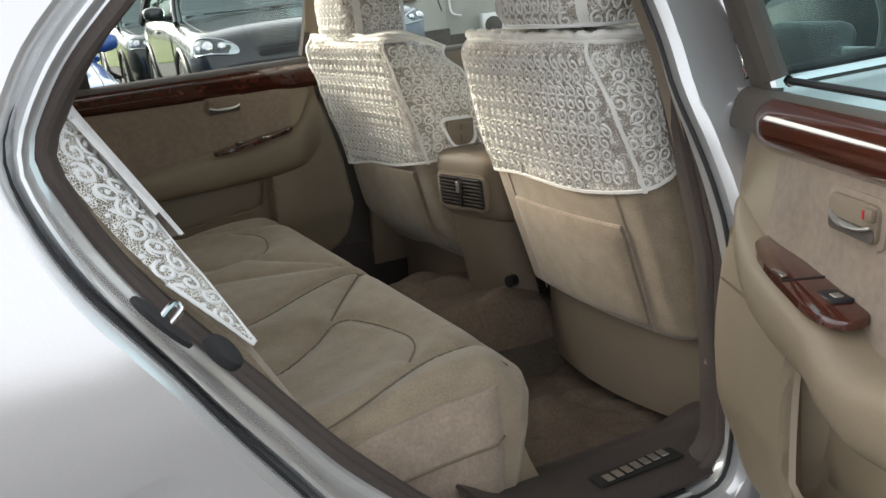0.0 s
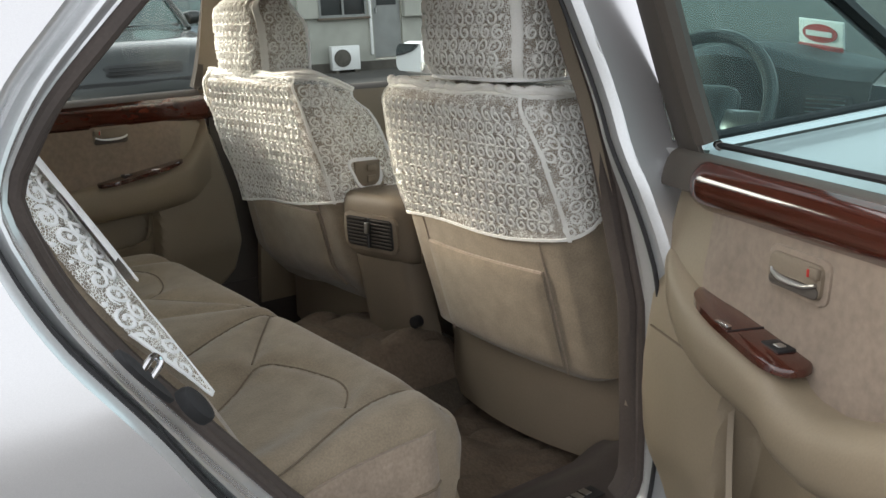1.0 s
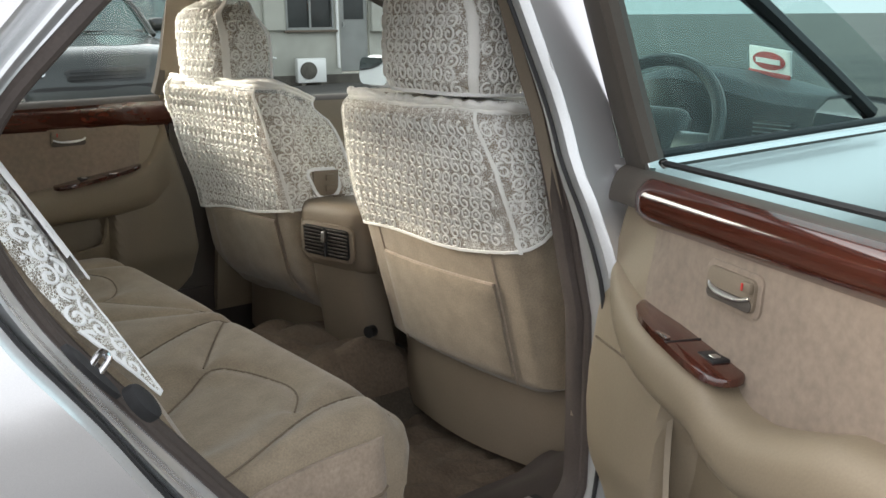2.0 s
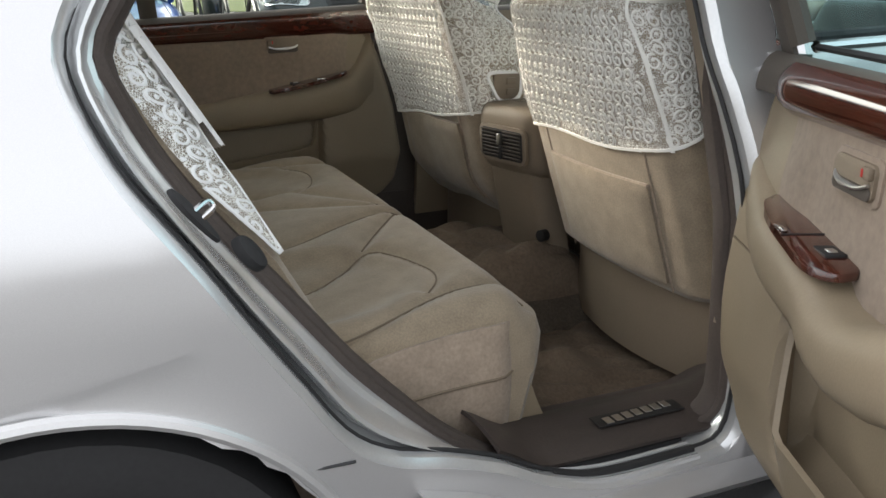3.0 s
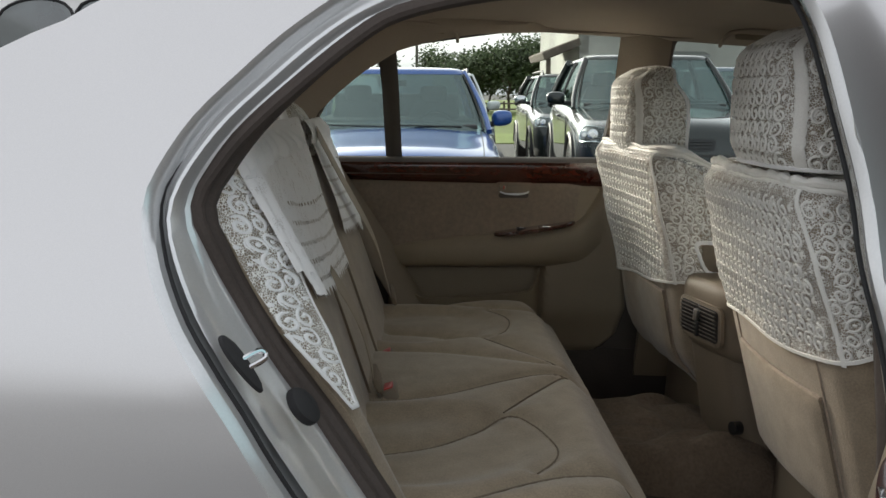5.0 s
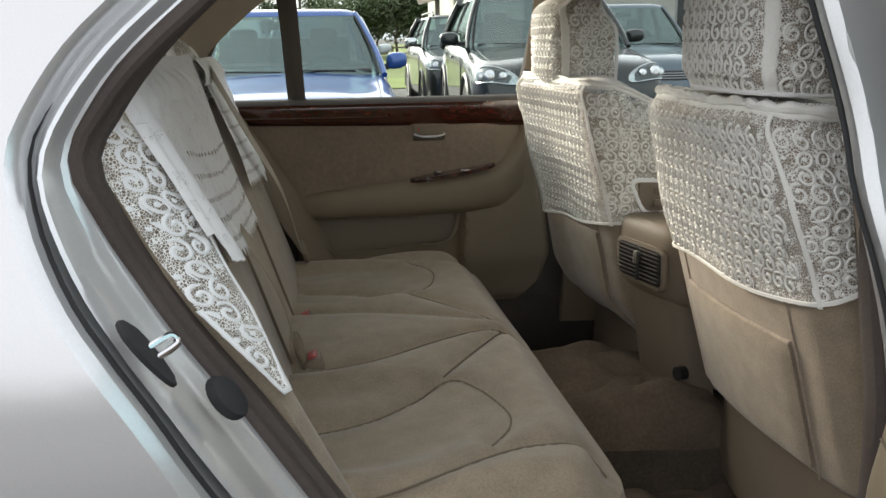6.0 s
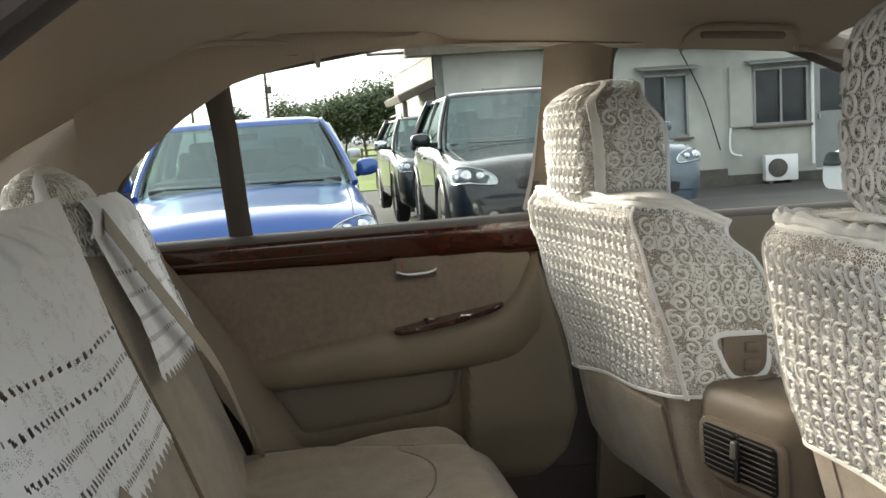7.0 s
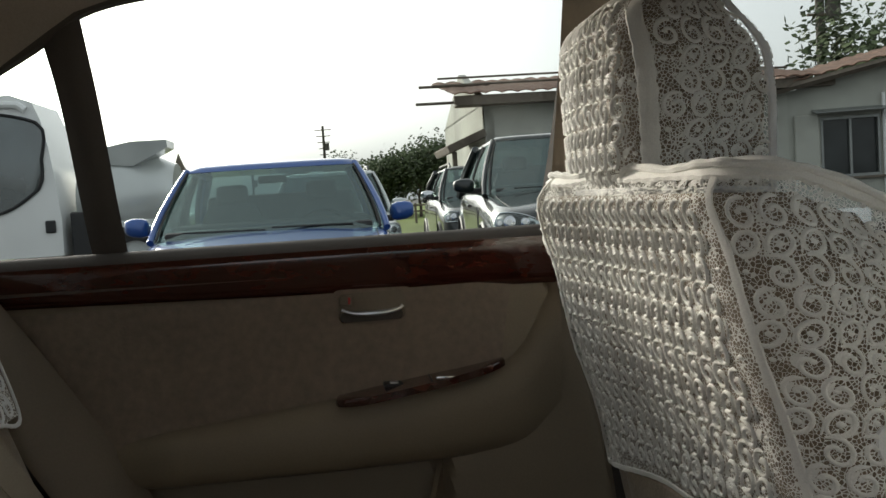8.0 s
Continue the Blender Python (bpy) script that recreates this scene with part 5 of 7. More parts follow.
# floor mats with folds, one before the bench and one draped over the tunnel
def lump(x, y, s):
    return noise.noise(Vector((x * 5 + s, y * 6, s))) * 0.5 + noise.noise(Vector((x * 11, y * 9 + s, 3 * s))) * 0.25
def floor_mat(name, x0, x1, y0, y1, z, seed, label):
    def fn(u, v):
        x, y = x0 + (x1 - x0) * u, y0 + (y1 - y0) * v
        e = min(1, min(u, 1 - u, v, 1 - v) * 12)
        return (x, y, z(x, y) + (0.060 * max(0, lump(x, y, seed) + 0.12) + 0.034 * abs(noise.noise(Vector((x * 9 + y * 7, y * 13 - x * 4, seed))))) * e + 0.006 * e)
    ob = thing("floor_mat", ((x0 + x1) / 2, (y0 + y1) / 2, 0.24), label, "floor mat", "floor mats")
    part("mat_top", sheet(fn, 60, 60, 0.008), MAT, ob)
    part("binding", sweep([Vector(fn(*uv)) for uv in [(i / 30, 0) for i in range(31)] + [(1, i / 30) for i in range(1, 31)] + [(1 - i / 30, 1) for i in range(1, 31)] + [(0, 1 - i / 30) for i in range(1, 30)]], 0.006, 6, True), CARPET, ob, "bound edge")
floor_mat("floor_mat", 0.20, 0.70, -0.57, -0.07, lambda x, y: 0.262 + 0.03 * smoothstep(-0.50, -0.57, y), 1.7, "rumpled brown pile floor mat on the footwell")
floor_mat("floor_mat", 0.19, 0.64, -0.10, 0.30, lambda x, y: 0.405 - 0.10 * max(0, (abs(y - 0.10) - 0.12) / 0.08) ** 2, 4.1, "brown pile mat draped over the floor hump")
floor_mat("floor_mat", 0.20, 0.72, 0.31, 0.62, lambda x, y: 0.252, 6.3, "brown pile floor mat on the far footwell")

# dashboard and steering wheel
dash = thing("dashboard", (1.3, 0, 0.3), "dark dashboard with wood strip and vents", "dashboard")
def dash_fn(u, v):
    y = -0.70 + 1.40 * u
    hood = 0.05 * math.exp(-((y + 0.36) / 0.17) ** 2)
    prof = [(1.72, 1.02), (1.55, 1.04), (1.38, 1.05), (1.25, 1.045), (1.20, 1.02), (1.19, 0.97), (1.22, 0.88), (1.24, 0.76), (1.30, 0.58), (1.36, 0.40)]
    f = v * 9
    i = min(int(f), 8)
    x = prof[i][0] + (prof[i + 1][0] - prof[i][0]) * (f - i)
    z = prof[i][1] + (prof[i + 1][1] - prof[i][1]) * (f - i)
    return (x - hood * 0.8 * (1 if v < 0.6 else 0.3), y, z + hood * (1 if v < 0.55 else 0.4))
part("dash_body", sheet(dash_fn, 40, 36, 0.006), DASH, dash, "dark grey padded dash")
part("dash_wood", rbox((1.195, 0.05, 0.90), (0.02, 1.0, 0.05), 0.008), WOOD, dash)
for y in (-0.62, 0.0, 0.62):
    vb = part("dash_vent", rbox((1.183, y, 0.965), (0.02, 0.10, 0.055), 0.006), BLACK, dash)
    for k in range(5):
        part("vent_slat", rbox((1.172, y, 0.947 + 0.009 * k), (0.006, 0.085, 0.002), 0.0), STEEL, vb)
wheel_s = thing("steering_wheel", (1.02, -0.37, 0.75), "dark leather steering wheel with pale spoke switch", "steering wheel")
wm = Matrix.Translation((1.0, -0.40, 0.945)) @ Matrix.Rotation(radians(-62), 4, "Y")
part("rim", sweep([wm @ Vector((0.190 * math.cos(t), 0.190 * math.sin(t), 0)) for t in [2 * math.pi * k / 48 for k in range(48)]], 0.015, 10, True), RIM, wheel_s, "grey leather rim")
hub = rbox((0, 0, -0.02), (0.16, 0.20, 0.06), 0.03, 3)
bmesh.ops.transform(hub, matrix=wm, verts=hub.verts)
part("hub", hub, RIM, wheel_s)
for y in (-0.13, 0.13):
    sp = rbox((0.0, y, -0.01), (0.05, 0.10, 0.02), 0.008, 2)
    bmesh.ops.transform(sp, matrix=wm, verts=sp.verts)
    part("spoke", sp, STEEL, wheel_s, "satin metal spoke")
part("column", sweep([wm @ Vector((0, 0, -0.03)), (1.27, -0.40, 0.80)], 0.045, 12), BLACK, wheel_s)

# dealer board on the dash, its lettering set as a bar
board = thing("sign_board", (1.40, -0.40, 1.05), "small white and red board leaning on the dash", "sign")
bmx = Matrix.Translation((1.42, -0.46, 1.118)) @ Matrix.Rotation(radians(-14), 4, "Y") @ Matrix.Rotation(radians(-22), 4, "Z")
WHITE = material("white_board", (0.78, 0.77, 0.74), rough=0.5, scale=80, vary=0.05, bump=0.05)
RED_PRINT = material("red_print", (0.42, 0.035, 0.03), rough=0.5, scale=80, vary=0.08, bump=0.05)
part("panel", tr_(rbox((0, 0, 0), (0.006, 0.155, 0.062), 0.002, 1), bmx), WHITE, board)
part("red_edge", tr_(rbox((-0.004, 0, -0.033), (0.006, 0.155, 0.012), 0.002, 1), bmx), RED_PRINT, board)
ell = [(0.060 * math.cos(t), 0.022 * math.sin(t)) for t in [2 * math.pi * k / 32 for k in range(32)]]
part("red_oval", tr_(slab(ell, lambda a, b, w: Vector((-0.0035 - w, a, b)), 0.002), bmx), RED_PRINT, board)
part("pale_bar", tr_(rbox((-0.0075, 0, 0.0), (0.002, 0.088, 0.012), 0.0), bmx), WHITE, board)

# front doors: inner lining on the far side, outer skin on the near side
fd = thing("front_door", (0.95, 0.78, 0.3), "closed front door with red-brown wood band", "car door")
def flin(u, v):
    x = 0.51 + 0.95 * u
    z = 0.34 + 0.60 * v + 0.02 * u
    return (x, 0.775 - 0.05 - 0.02 * math.sin(math.pi * v), z)
part("lining", sheet(flin, 20, 14, -0.02), VINYL, fd, "beige lining")
def fpad(u, v):
    x = 0.46 + 0.98 * u
    a = v * math.pi
    return (x, 0.755 + 0.03 * math.cos(a), 0.925 + 0.02 * math.sin(a) + 0.035 * u)
part("upper_pad", sheet(fpad, 14, 8, 0.004), VINYL_DK, fd)
def fband(u, v):
    x = 0.46 + 0.96 * u
    return (x, 0.715 - 0.012 * math.sin(math.pi * v), 0.865 + 0.045 * v + 0.03 * u)
part("wood_band", sheet(fband, 24, 8, 0.004), WOOD, fd, "glossy red-brown wood band")
FW = [(0.515, 0.945), (0.505, 1.20), (0.505, 1.30), (0.56, 1.335), (0.75, 1.34), (1.0, 1.275), (1.25, 1.18), (1.52, 1.0)]
fp = smooth_path([(x, 0, z) for x, z in FW], 60)
part("window_frame", sweep([Vector((p.x, 0.765 - (p.z - 0.94) * 0.33, p.z)) for p in fp], 0.016, 8), VINYL_DK, fd, "dark window frame")
def fgl(u, v):
    x = 0.515 + 0.98 * u
    top = float(np.interp(x, [p[0] for p in FW[3:]], [p[1] for p in FW[3:]]))
    z = 0.94 + (top - 0.94) * v
    return (x, 0.785 - (z - 0.94) * 0.33, z)
g = part("glass_pane", sheet(fgl, 16, 8, 0.004), GLASS_FAR, fd)
g.visible_shadow = False
fdn = thing("front_door", (0.95, -0.85, 0.3), "closed silver front door seen through the open door's glass", "car door")
def fout(u, v):
    x = 0.455 + 1.15 * u
    z = 0.20 + (0.762 + 0.040 * u) * v
    return (x, -skin_y(z), z)
part("outer_skin", sheet(fout, 20, 16, 0.004), SILVER, fdn, "silver outer skin")
part("belt_moulding", sweep([(0.45 + 1.15 * i / 20, -0.858 + 0.0006 * i, 0.969 + 0.0020 * i) for i in range(21)], 0.008, 8), CHROME, fdn, "bright belt moulding")
part("lining", sheet(lambda u, v: (0.50 + 0.95 * u, -0.74, 0.34 + 0.60 * v), 10, 8, 0.02), VINYL, fdn, "beige lining")
part("belt_rubber", sweep([(0.45 + 1.0 * i / 20, -0.846 + 0.0006 * i, 0.981 + 0.0020 * i) for i in range(21)], 0.007, 8), BLACK_RUBBER, fdn)
FN = [(0.375, 0.985), (0.33, 1.08), (0.27, 1.22), (0.26, 1.29), (0.40, 1.33), (0.62, 1.325), (0.85, 1.27), (1.10, 1.14), (1.33, 1.01)]
fq = smooth_path([(x, 0, z) for x, z in FN], 60)
part("window_frame", sweep([Vector((p.x + 0.12, -skin_y(p.z) + 0.035, p.z)) for p in fq], 0.02, 8), BLACK, fdn, "black window frame")
def fgn(u, v):
    x = 0.43 + 0.95 * u
    top = float(np.interp(x, [p[0] + 0.06 for p in FN[3:]], [p[1] for p in FN[3:]]))
    z = 0.94 + (top - 0.94) * v
    return (x, -skin_y(z) + 0.025, z)
g = part("glass_pane", sheet(fgn, 16, 8, 0.004), GLASS_FAR, fdn)
g.visible_shadow = False
# near B pillar: outer cover and inner trim
def bp_out(u, v):
    z = 0.35 + 0.98 * u
    i = min(range(84, NA), key=lambda q: abs(ring_a[q].z - z) + (10 if ring_a[q].x < 0.2 else 0))
    return (ring_a[i].x - 0.001 + 0.035 * v, -skin_y(z) + 0.004 + 0.012 * v, z)
part("pillar_cover", sheet(bp_out, 30, 4, 0.004), SILVER, car, "silver pillar outer")
def bp_in(side_):
    def fn(u, v):
        z = 0.52 + 0.83 * u if side_ < 0 else 0.905 + 0.445 * u
        if side_ < 0:
            x = interp(z, (0.33, 0.43, 0.54, 0.66, 0.80, 0.94, 1.02, 1.10, 1.205, 1.28, 1.35), (0.39, 0.43, 0.472, 0.470, 0.458, 0.446, 0.436, 0.416, 0.388, 0.355, 0.34))
            y = inner_y(z, 1.0) - 0.024 - 0.018 * math.sin(math.pi * v)
        else:
            x = interp(z, (0.95, 1.2, 1.35), (0.370, 0.366, 0.360))
            y = 0.758 - 0.36 * (z - 0.93) * (1 if z > 0.93 else 0) - 0.02 * math.sin(math.pi * v) * smoothstep(0.9, 1.0, z)
        return (x + (0.14 if side_ > 0 else 0.12) * v, side_ * y, z)
    return fn
tagged(part("pillar_trim", sheet(bp_in(-1), 30, 10, 0.02), TRIM), "taupe pillar trim beside the front seat", "trim", kind="structure")
tagged(part("pillar_trim", sheet(bp_in(1), 30, 10, -0.012), TRIM), "taupe pillar trim between the far windows", "trim", kind="structure")
# lower far trim: darker vinyl than the upper trim, to put shade there
tagged(part("pillar_trim", sheet(lambda u, v: (0.40 + 0.18 * u, 0.752 - 0.01 * math.sin(math.pi * u), 0.26 + 0.66 * v), 6, 8, -0.01), VINYL_DK), "lower pillar trim by the far footwell, toned dark for shade", "trim", kind="structure")
tagged(part("sill_trim", sheet(lambda u, v: (-0.35 + 1.7 * u, 0.735 - 0.012 * math.sin(math.pi * v), 0.21 + 0.20 * v), 10, 4, -0.01), RUBBER), "dark brown sill trim below the far doors", "trim", kind="structure")
# side rails and rear pillar trims
def rail(side_):
    def fn(u, v):
        x = -0.50 + 1.50 * u
        zt = liner_z(x, 0.60) - 0.012
        zb = interp(x, (-0.50, -0.488, -0.465, -0.439, -0.391, -0.329, -0.279, -0.234, -0.155, -0.031, 0.20, 0.35, 0.52, 0.67, 0.81, 1.0), (0.95, 0.985, 1.028, 1.066, 1.115, 1.172, 1.206, 1.238, 1.266, 1.298, 1.320, 1.324, 1.322, 1.336, 1.333, 1.29)) if side_ > 0 else interp(x, (-0.50, -0.46, -0.42, -0.30, -0.24, -0.10, 0.1, 0.37, 0.55, 0.75, 1.0), (0.93, 0.95, 1.0, 1.162, 1.213, 1.24, 1.265, 1.29, 1.30, 1.31, 1.27))
        z = zt + (zb - zt) * v
        yb = 0.79 - (zb - 0.93) * 0.38
        y = 0.60 + (yb - 0.045 - 0.60) * v - 0.012 * math.sin(math.pi * v)
        return (x, side_ * (y if side_ > 0 else min(y, skin_y(z) - 0.09)), z)
    return fn
tagged(part("roof_rail_trim", sheet(rail(1), 50, 12, 0.02), HEADLINER), "taupe trim above the far windows", "trim", kind="structure")
tagged(part("roof_rail_trim", sheet(rail(-1), 50, 12, 0.02), HEADLINER), "taupe trim above the open door", "trim", kind="structure")
def cpil(side_):
    def fn(u, v):
        z = 0.90 + 0.46 * u
        xf = interp(z, (0.90, 0.96, 1.03, 1.066, 1.115, 1.172, 1.236, 1.29, 1.36), (-0.50, -0.495, -0.465, -0.439, -0.391, -0.329, -0.234, -0.10, -0.03)) - 0.004 if side_ > 0 else interp(z, (0.90, 0.96, 1.05, 1.15, 1.25, 1.36), (-0.455, -0.455, -0.40, -0.325, -0.21, -0.05)) - 0.012
        x = xf + (-1.12 + 1.35 * (z - 0.90) - xf) * v
        z = min(z, roof_edge(x) - 0.03)
        y = 0.80 - (z - 0.93) * 0.42 - 0.05 - 0.02 * math.sin(math.pi * min(1, v * 2))
        return (x, side_ * (y if side_ > 0 else min(y, skin_y(z) - 0.09)), z)
    return fn
for s_ in (1, -1):
    tagged(part("pillar_trim", sheet(cpil(s_), 20, 12, 0.015), HEADLINER), "taupe rear pillar trim", "trim", kind="structure")
tagged(part("parcel_shelf", rbox((-0.80, 0, 0.955), (0.62, 1.40, 0.02), 0.006), TRIM), "taupe parcel shelf below the rear window", "shelf", kind="structure")

# grab handles on the far rail
def grab_handle(x):
    ob = thing("grab_handle", (x, 0.585, 1.30), "taupe folding grab handle on the roof rail", "handle", "grab handles")
    y, z = (0.597, liner_z(x, 0.6) - 0.028) if x < 0.3 else (0.52, liner_z(x, 0.52) - 0.012)
    # folded flat: a broad grip curving down into its two mounts
    path = smooth_path([(x - 0.118, y + 0.006, z - 0.040), (x - 0.112, y - 0.010, z - 0.016), (x - 0.085, y - 0.016, z - 0.002), (x, y - 0.018, z + 0.003), (x + 0.085, y - 0.016, z - 0.001), (x + 0.112, y - 0.010, z - 0.014), (x + 0.118, y + 0.006, z - 0.038)], 44)
    part("grip", sweep(path, 0.0065, 8, radii=[0.0065 - 0.002 * abs(i / 21.5 - 1) ** 3 for i in range(44)]), HEADLINER, ob)
    # no hollow here: the slab's darker colour gives the finger grip its shade
    part("recess", slab(rrect(-0.085, -0.020, 0.085, -0.006, 0.006), lambda a, b, w: Vector((x + a, y - 0.004 - w + 0.10 * b, z + b)), 0.008, 0.002), TRIM, ob, "flat darker slab standing in for the shaded finger recess")
grab_handle(-0.19)
grab_handle(0.715)

# far wing mirror
wmir = thing("wing_mirror", (1.20, 0.95, 1.0), "silver wing mirror on the far front door", "mirror")
part("housing", rbox((1.325, 0.985, 1.03), (0.10, 0.19, 0.115), 0.04, 4), SILVER, wmir)
part("mirror_glass", slab(rrect(-0.085, -0.048, 0.085, 0.048, 0.03), lambda a, b, w: Vector((1.274 - w, 0.985 + a, 1.03 + b)), 0.002), MIRROR, wmir)
part("stalk", rbox((1.35, 0.89, 0.985), (0.06, 0.10, 0.05), 0.015, 2), SILVER, wmir)


# ---------------------------------------------------------------- rear seat covers, belts
def back_surf(lift, cy=0.0):
    def raw(u, v):
        y = cy + u
        x = back_x(v, y)
        return Vector((x, y, v))
    def f(u, v):
        d = 0.002
        p = raw(u, v)
        n = (raw(u, v + d) - raw(u, v - d)).cross(raw(u + d, v) - raw(u - d, v)).normalized()
        if n.x < 0:
            n = -n
        return p + n * (lift + 0.003 * math.sin(17 * u + 8 * v) * 0.5), n
    return f


def inside(poly, a, b):
    hit = False
    for (x1, y1), (x2, y2) in zip(poly, poly[1:] + poly[:1]):
        if (y1 > b) != (y2 > b) and a < x1 + (b - y1) * (x2 - x1) / (y2 - y1):
            hit = not hit
    return hit


# outlines on the backrest: across, height
NEAR_LACE = [(-0.645, 1.06), (-0.650, 0.80), (-0.650, 0.735), (-0.648, 0.706), (-0.642, 0.703), (-0.634, 0.72), (-0.620, 0.747), (-0.600, 0.79), (-0.596, 0.83), (-0.585, 0.87),
             (-0.588, 0.91), (-0.588, 0.95), (-0.575, 1.06)]
NEAR_CLOTH = [(-0.602, 1.05), (-0.600, 0.90), (-0.596, 0.836), (-0.36, 0.776), (-0.26, 0.764), (-0.11, 0.748), (0.08, 0.743), (0.077, 0.88), (0.095, 1.05)]
FAR_LACE = [(0.53, 1.0), (0.53, 0.90), (0.53, 0.775), (0.56, 0.752), (0.615, 0.752), (0.630, 0.85), (0.635, 1.0)]
FAR_CLOTH = [(0.187, 1.0), (0.200, 0.88), (0.155, 0.795), (0.30, 0.782), (0.55, 0.767), (0.56, 0.90), (0.56, 1.0)]


def rear_cover(cy, lace, cloth, seed):
    cover = thing("seat_cover", (-0.42, cy, 0.68), "white lace and cotton cloth draped over the rear backrest", "seat cover", "rear seat covers")
    s1 = back_surf(0.010)
    us, vs_ = [p[0] for p in lace], [p[1] for p in lace]
    keep = lambda a, b: inside(lace, a, b)
    edge = part("edge_net", grid_on(s1, min(us), max(us), min(vs_), max(vs_), 60, 110, 0.0, keep), NET, cover, "lace edging net")
    lace_part("edge_relief", lace_cords(s1, min(us), max(us), min(vs_), max(vs_), du=0.0215 if cy < 0 else 0.03, dv=0.0245 if cy < 0 else 0.03, R=0.0120 if cy < 0 else 0.015, w=0.0044, h=0.0026, clip=keep, seed=seed, patchy=0.5), LACE_W, edge, "broad white scrolls")
    low_edge = lace[1:-1]
    rim_ = [(p.x, p.y) for p in smooth_path([(a, b, 0) for a, b in low_edge], 60)]
    part("edge_border", ribbon_on(s1, rim_, 0.005, 0.0018, 90), LACE_W, edge, "scalloped white border")
    # cotton cloth with drawn-thread rows and a toothed hem
    s2 = back_surf(0.018)
    cu_, cv_ = [p[0] for p in cloth], [p[1] for p in cloth]
    def hem_z(a):
        pts = sorted(p for p in cloth if p[1] < 0.84)
        return interp(a, [p[0] for p in pts], [p[1] for p in pts])
    def holes(a, b):
        if not inside(cloth, a, b):
            return False
        d = b - hem_z(a)
        if d < 0.012 * abs(math.sin(a * math.pi / 0.024)) * smoothstep(-0.5, -0.4, a):
            return False
        for r0, gap, wd in ((0.028, 0.010, 0.0032), (0.056, 0.015, 0.0036), (0.085, 0.010, 0.0032), (0.118, 0.018, 0.003), (0.150, 0.024, 0.003)):
            if abs(d - r0) < wd and a > -0.38:
                q = (a + 0.3 * d) / gap
                if q - math.floor(q) > 0.55:
                    return False
        return True
    def s3(u, v):
        p, n = s2(u, v)
        return p + n * 0.004 * math.sin(24 * u + 11 * v) * (1 if v > 0.8 else max(0.0, (v - 0.70) * 10)), n
    part("cotton_cloth", grid_on(s3, min(cu_), max(cu_), min(cv_), max(cv_), 260, 120, 0.0, holes), SHEER, cover, "white cotton cloth with drawn-thread rows")
    # slip over the head restraint
    rings2 = []
    for i in range(19):
        t = i / 18
        z = 0.965 + 0.146 * t
        w = 0.140 * interp(t, (0, 0.2, 0.5, 0.7, 0.85, 0.95, 1), (0.92, 1, 0.98, 0.92, 0.80, 0.62, 0.45))
        d = 0.056 * interp(t, (0, 0.2, 0.5, 0.7, 0.85, 0.95, 1), (0.9, 1, 0.97, 0.90, 0.74, 0.55, 0.38))
        cx = -0.455 - 0.25 * (z - 0.97)
        rings2.append((z, w, d, cx))
    def hs(u, v):
        w = interp(v, [r[0] for r in rings2], [r[1] for r in rings2])
        d = interp(v, [r[0] for r in rings2], [r[2] for r in rings2])
        cx = interp(v, [r[0] for r in rings2], [r[3] for r in rings2])
        a = u / 0.115
        p = Vector((cx + d * math.copysign(abs(math.cos(a)) ** 0.6, math.cos(a)), cy + w * math.copysign(abs(math.sin(a)) ** 0.6, math.sin(a)), v - 0.028))
        n = Vector((math.cos(a), math.sin(a), 0.0)).normalized()
        return p, n
    slip = part("restraint_slip", grid_on(hs, -0.36, 0.36, 0.965, 1.11, 60, 18), NET, cover, "lace slip on the rear head restraint")
    lace_part("slip_relief", lace_cords(hs, -0.30, 0.30, 0.975, 1.105, du=0.030, dv=0.030, R=0.0135, w=0.0042, h=0.0025, clip=lambda a, b: 0.97 < b < 1.108 and not 0.125 < abs(a) < 0.175, seed=seed + 5), LACE, slip, "cream scrolls")
    for s in (-1, 1):
        part("slip_band", ribbon_on(hs, [(s * 0.15, 0.967), (s * 0.15, 1.03), (s * 0.15, 1.108)], 0.045, 0.002, 20), LACE_W, slip, "plain white band")
    def cap(u, v):
        p, n = hs(-0.36 + 0.72 * u, 1.109)
        c = Vector((-0.492, cy, 1.081))
        q = p.lerp(c, v)
        q.z += 0.012 * math.sin(math.pi / 2 * v)
        return q
    part("slip_cap", sheet(cap, 40, 10, 0.001), NET, slip)
    lo_, hi_ = min(p[0] for p in cloth if p[1] > 0.95), max(p[0] for p in cloth if p[1] > 0.95)
    def drape(u, v):
        a = lo_ + (hi_ - lo_) * u
        p, n = s3(a, 0.99)
        q = Vector((-0.415, cy + (a - cy) * 0.62, 1.045))
        r = p.lerp(q, v)
        r.x += 0.010 * math.sin(math.pi * v) + 0.004 * math.sin(60 * a)
        return r
    part("gathered_top", sheet(drape, 60, 8, 0.002), LACE_W, cover, "gathered cotton at the top")


rear_cover(-0.345, NEAR_LACE, NEAR_CLOTH, 11)
rear_cover(0.345, FAR_LACE, FAR_CLOTH, 23)


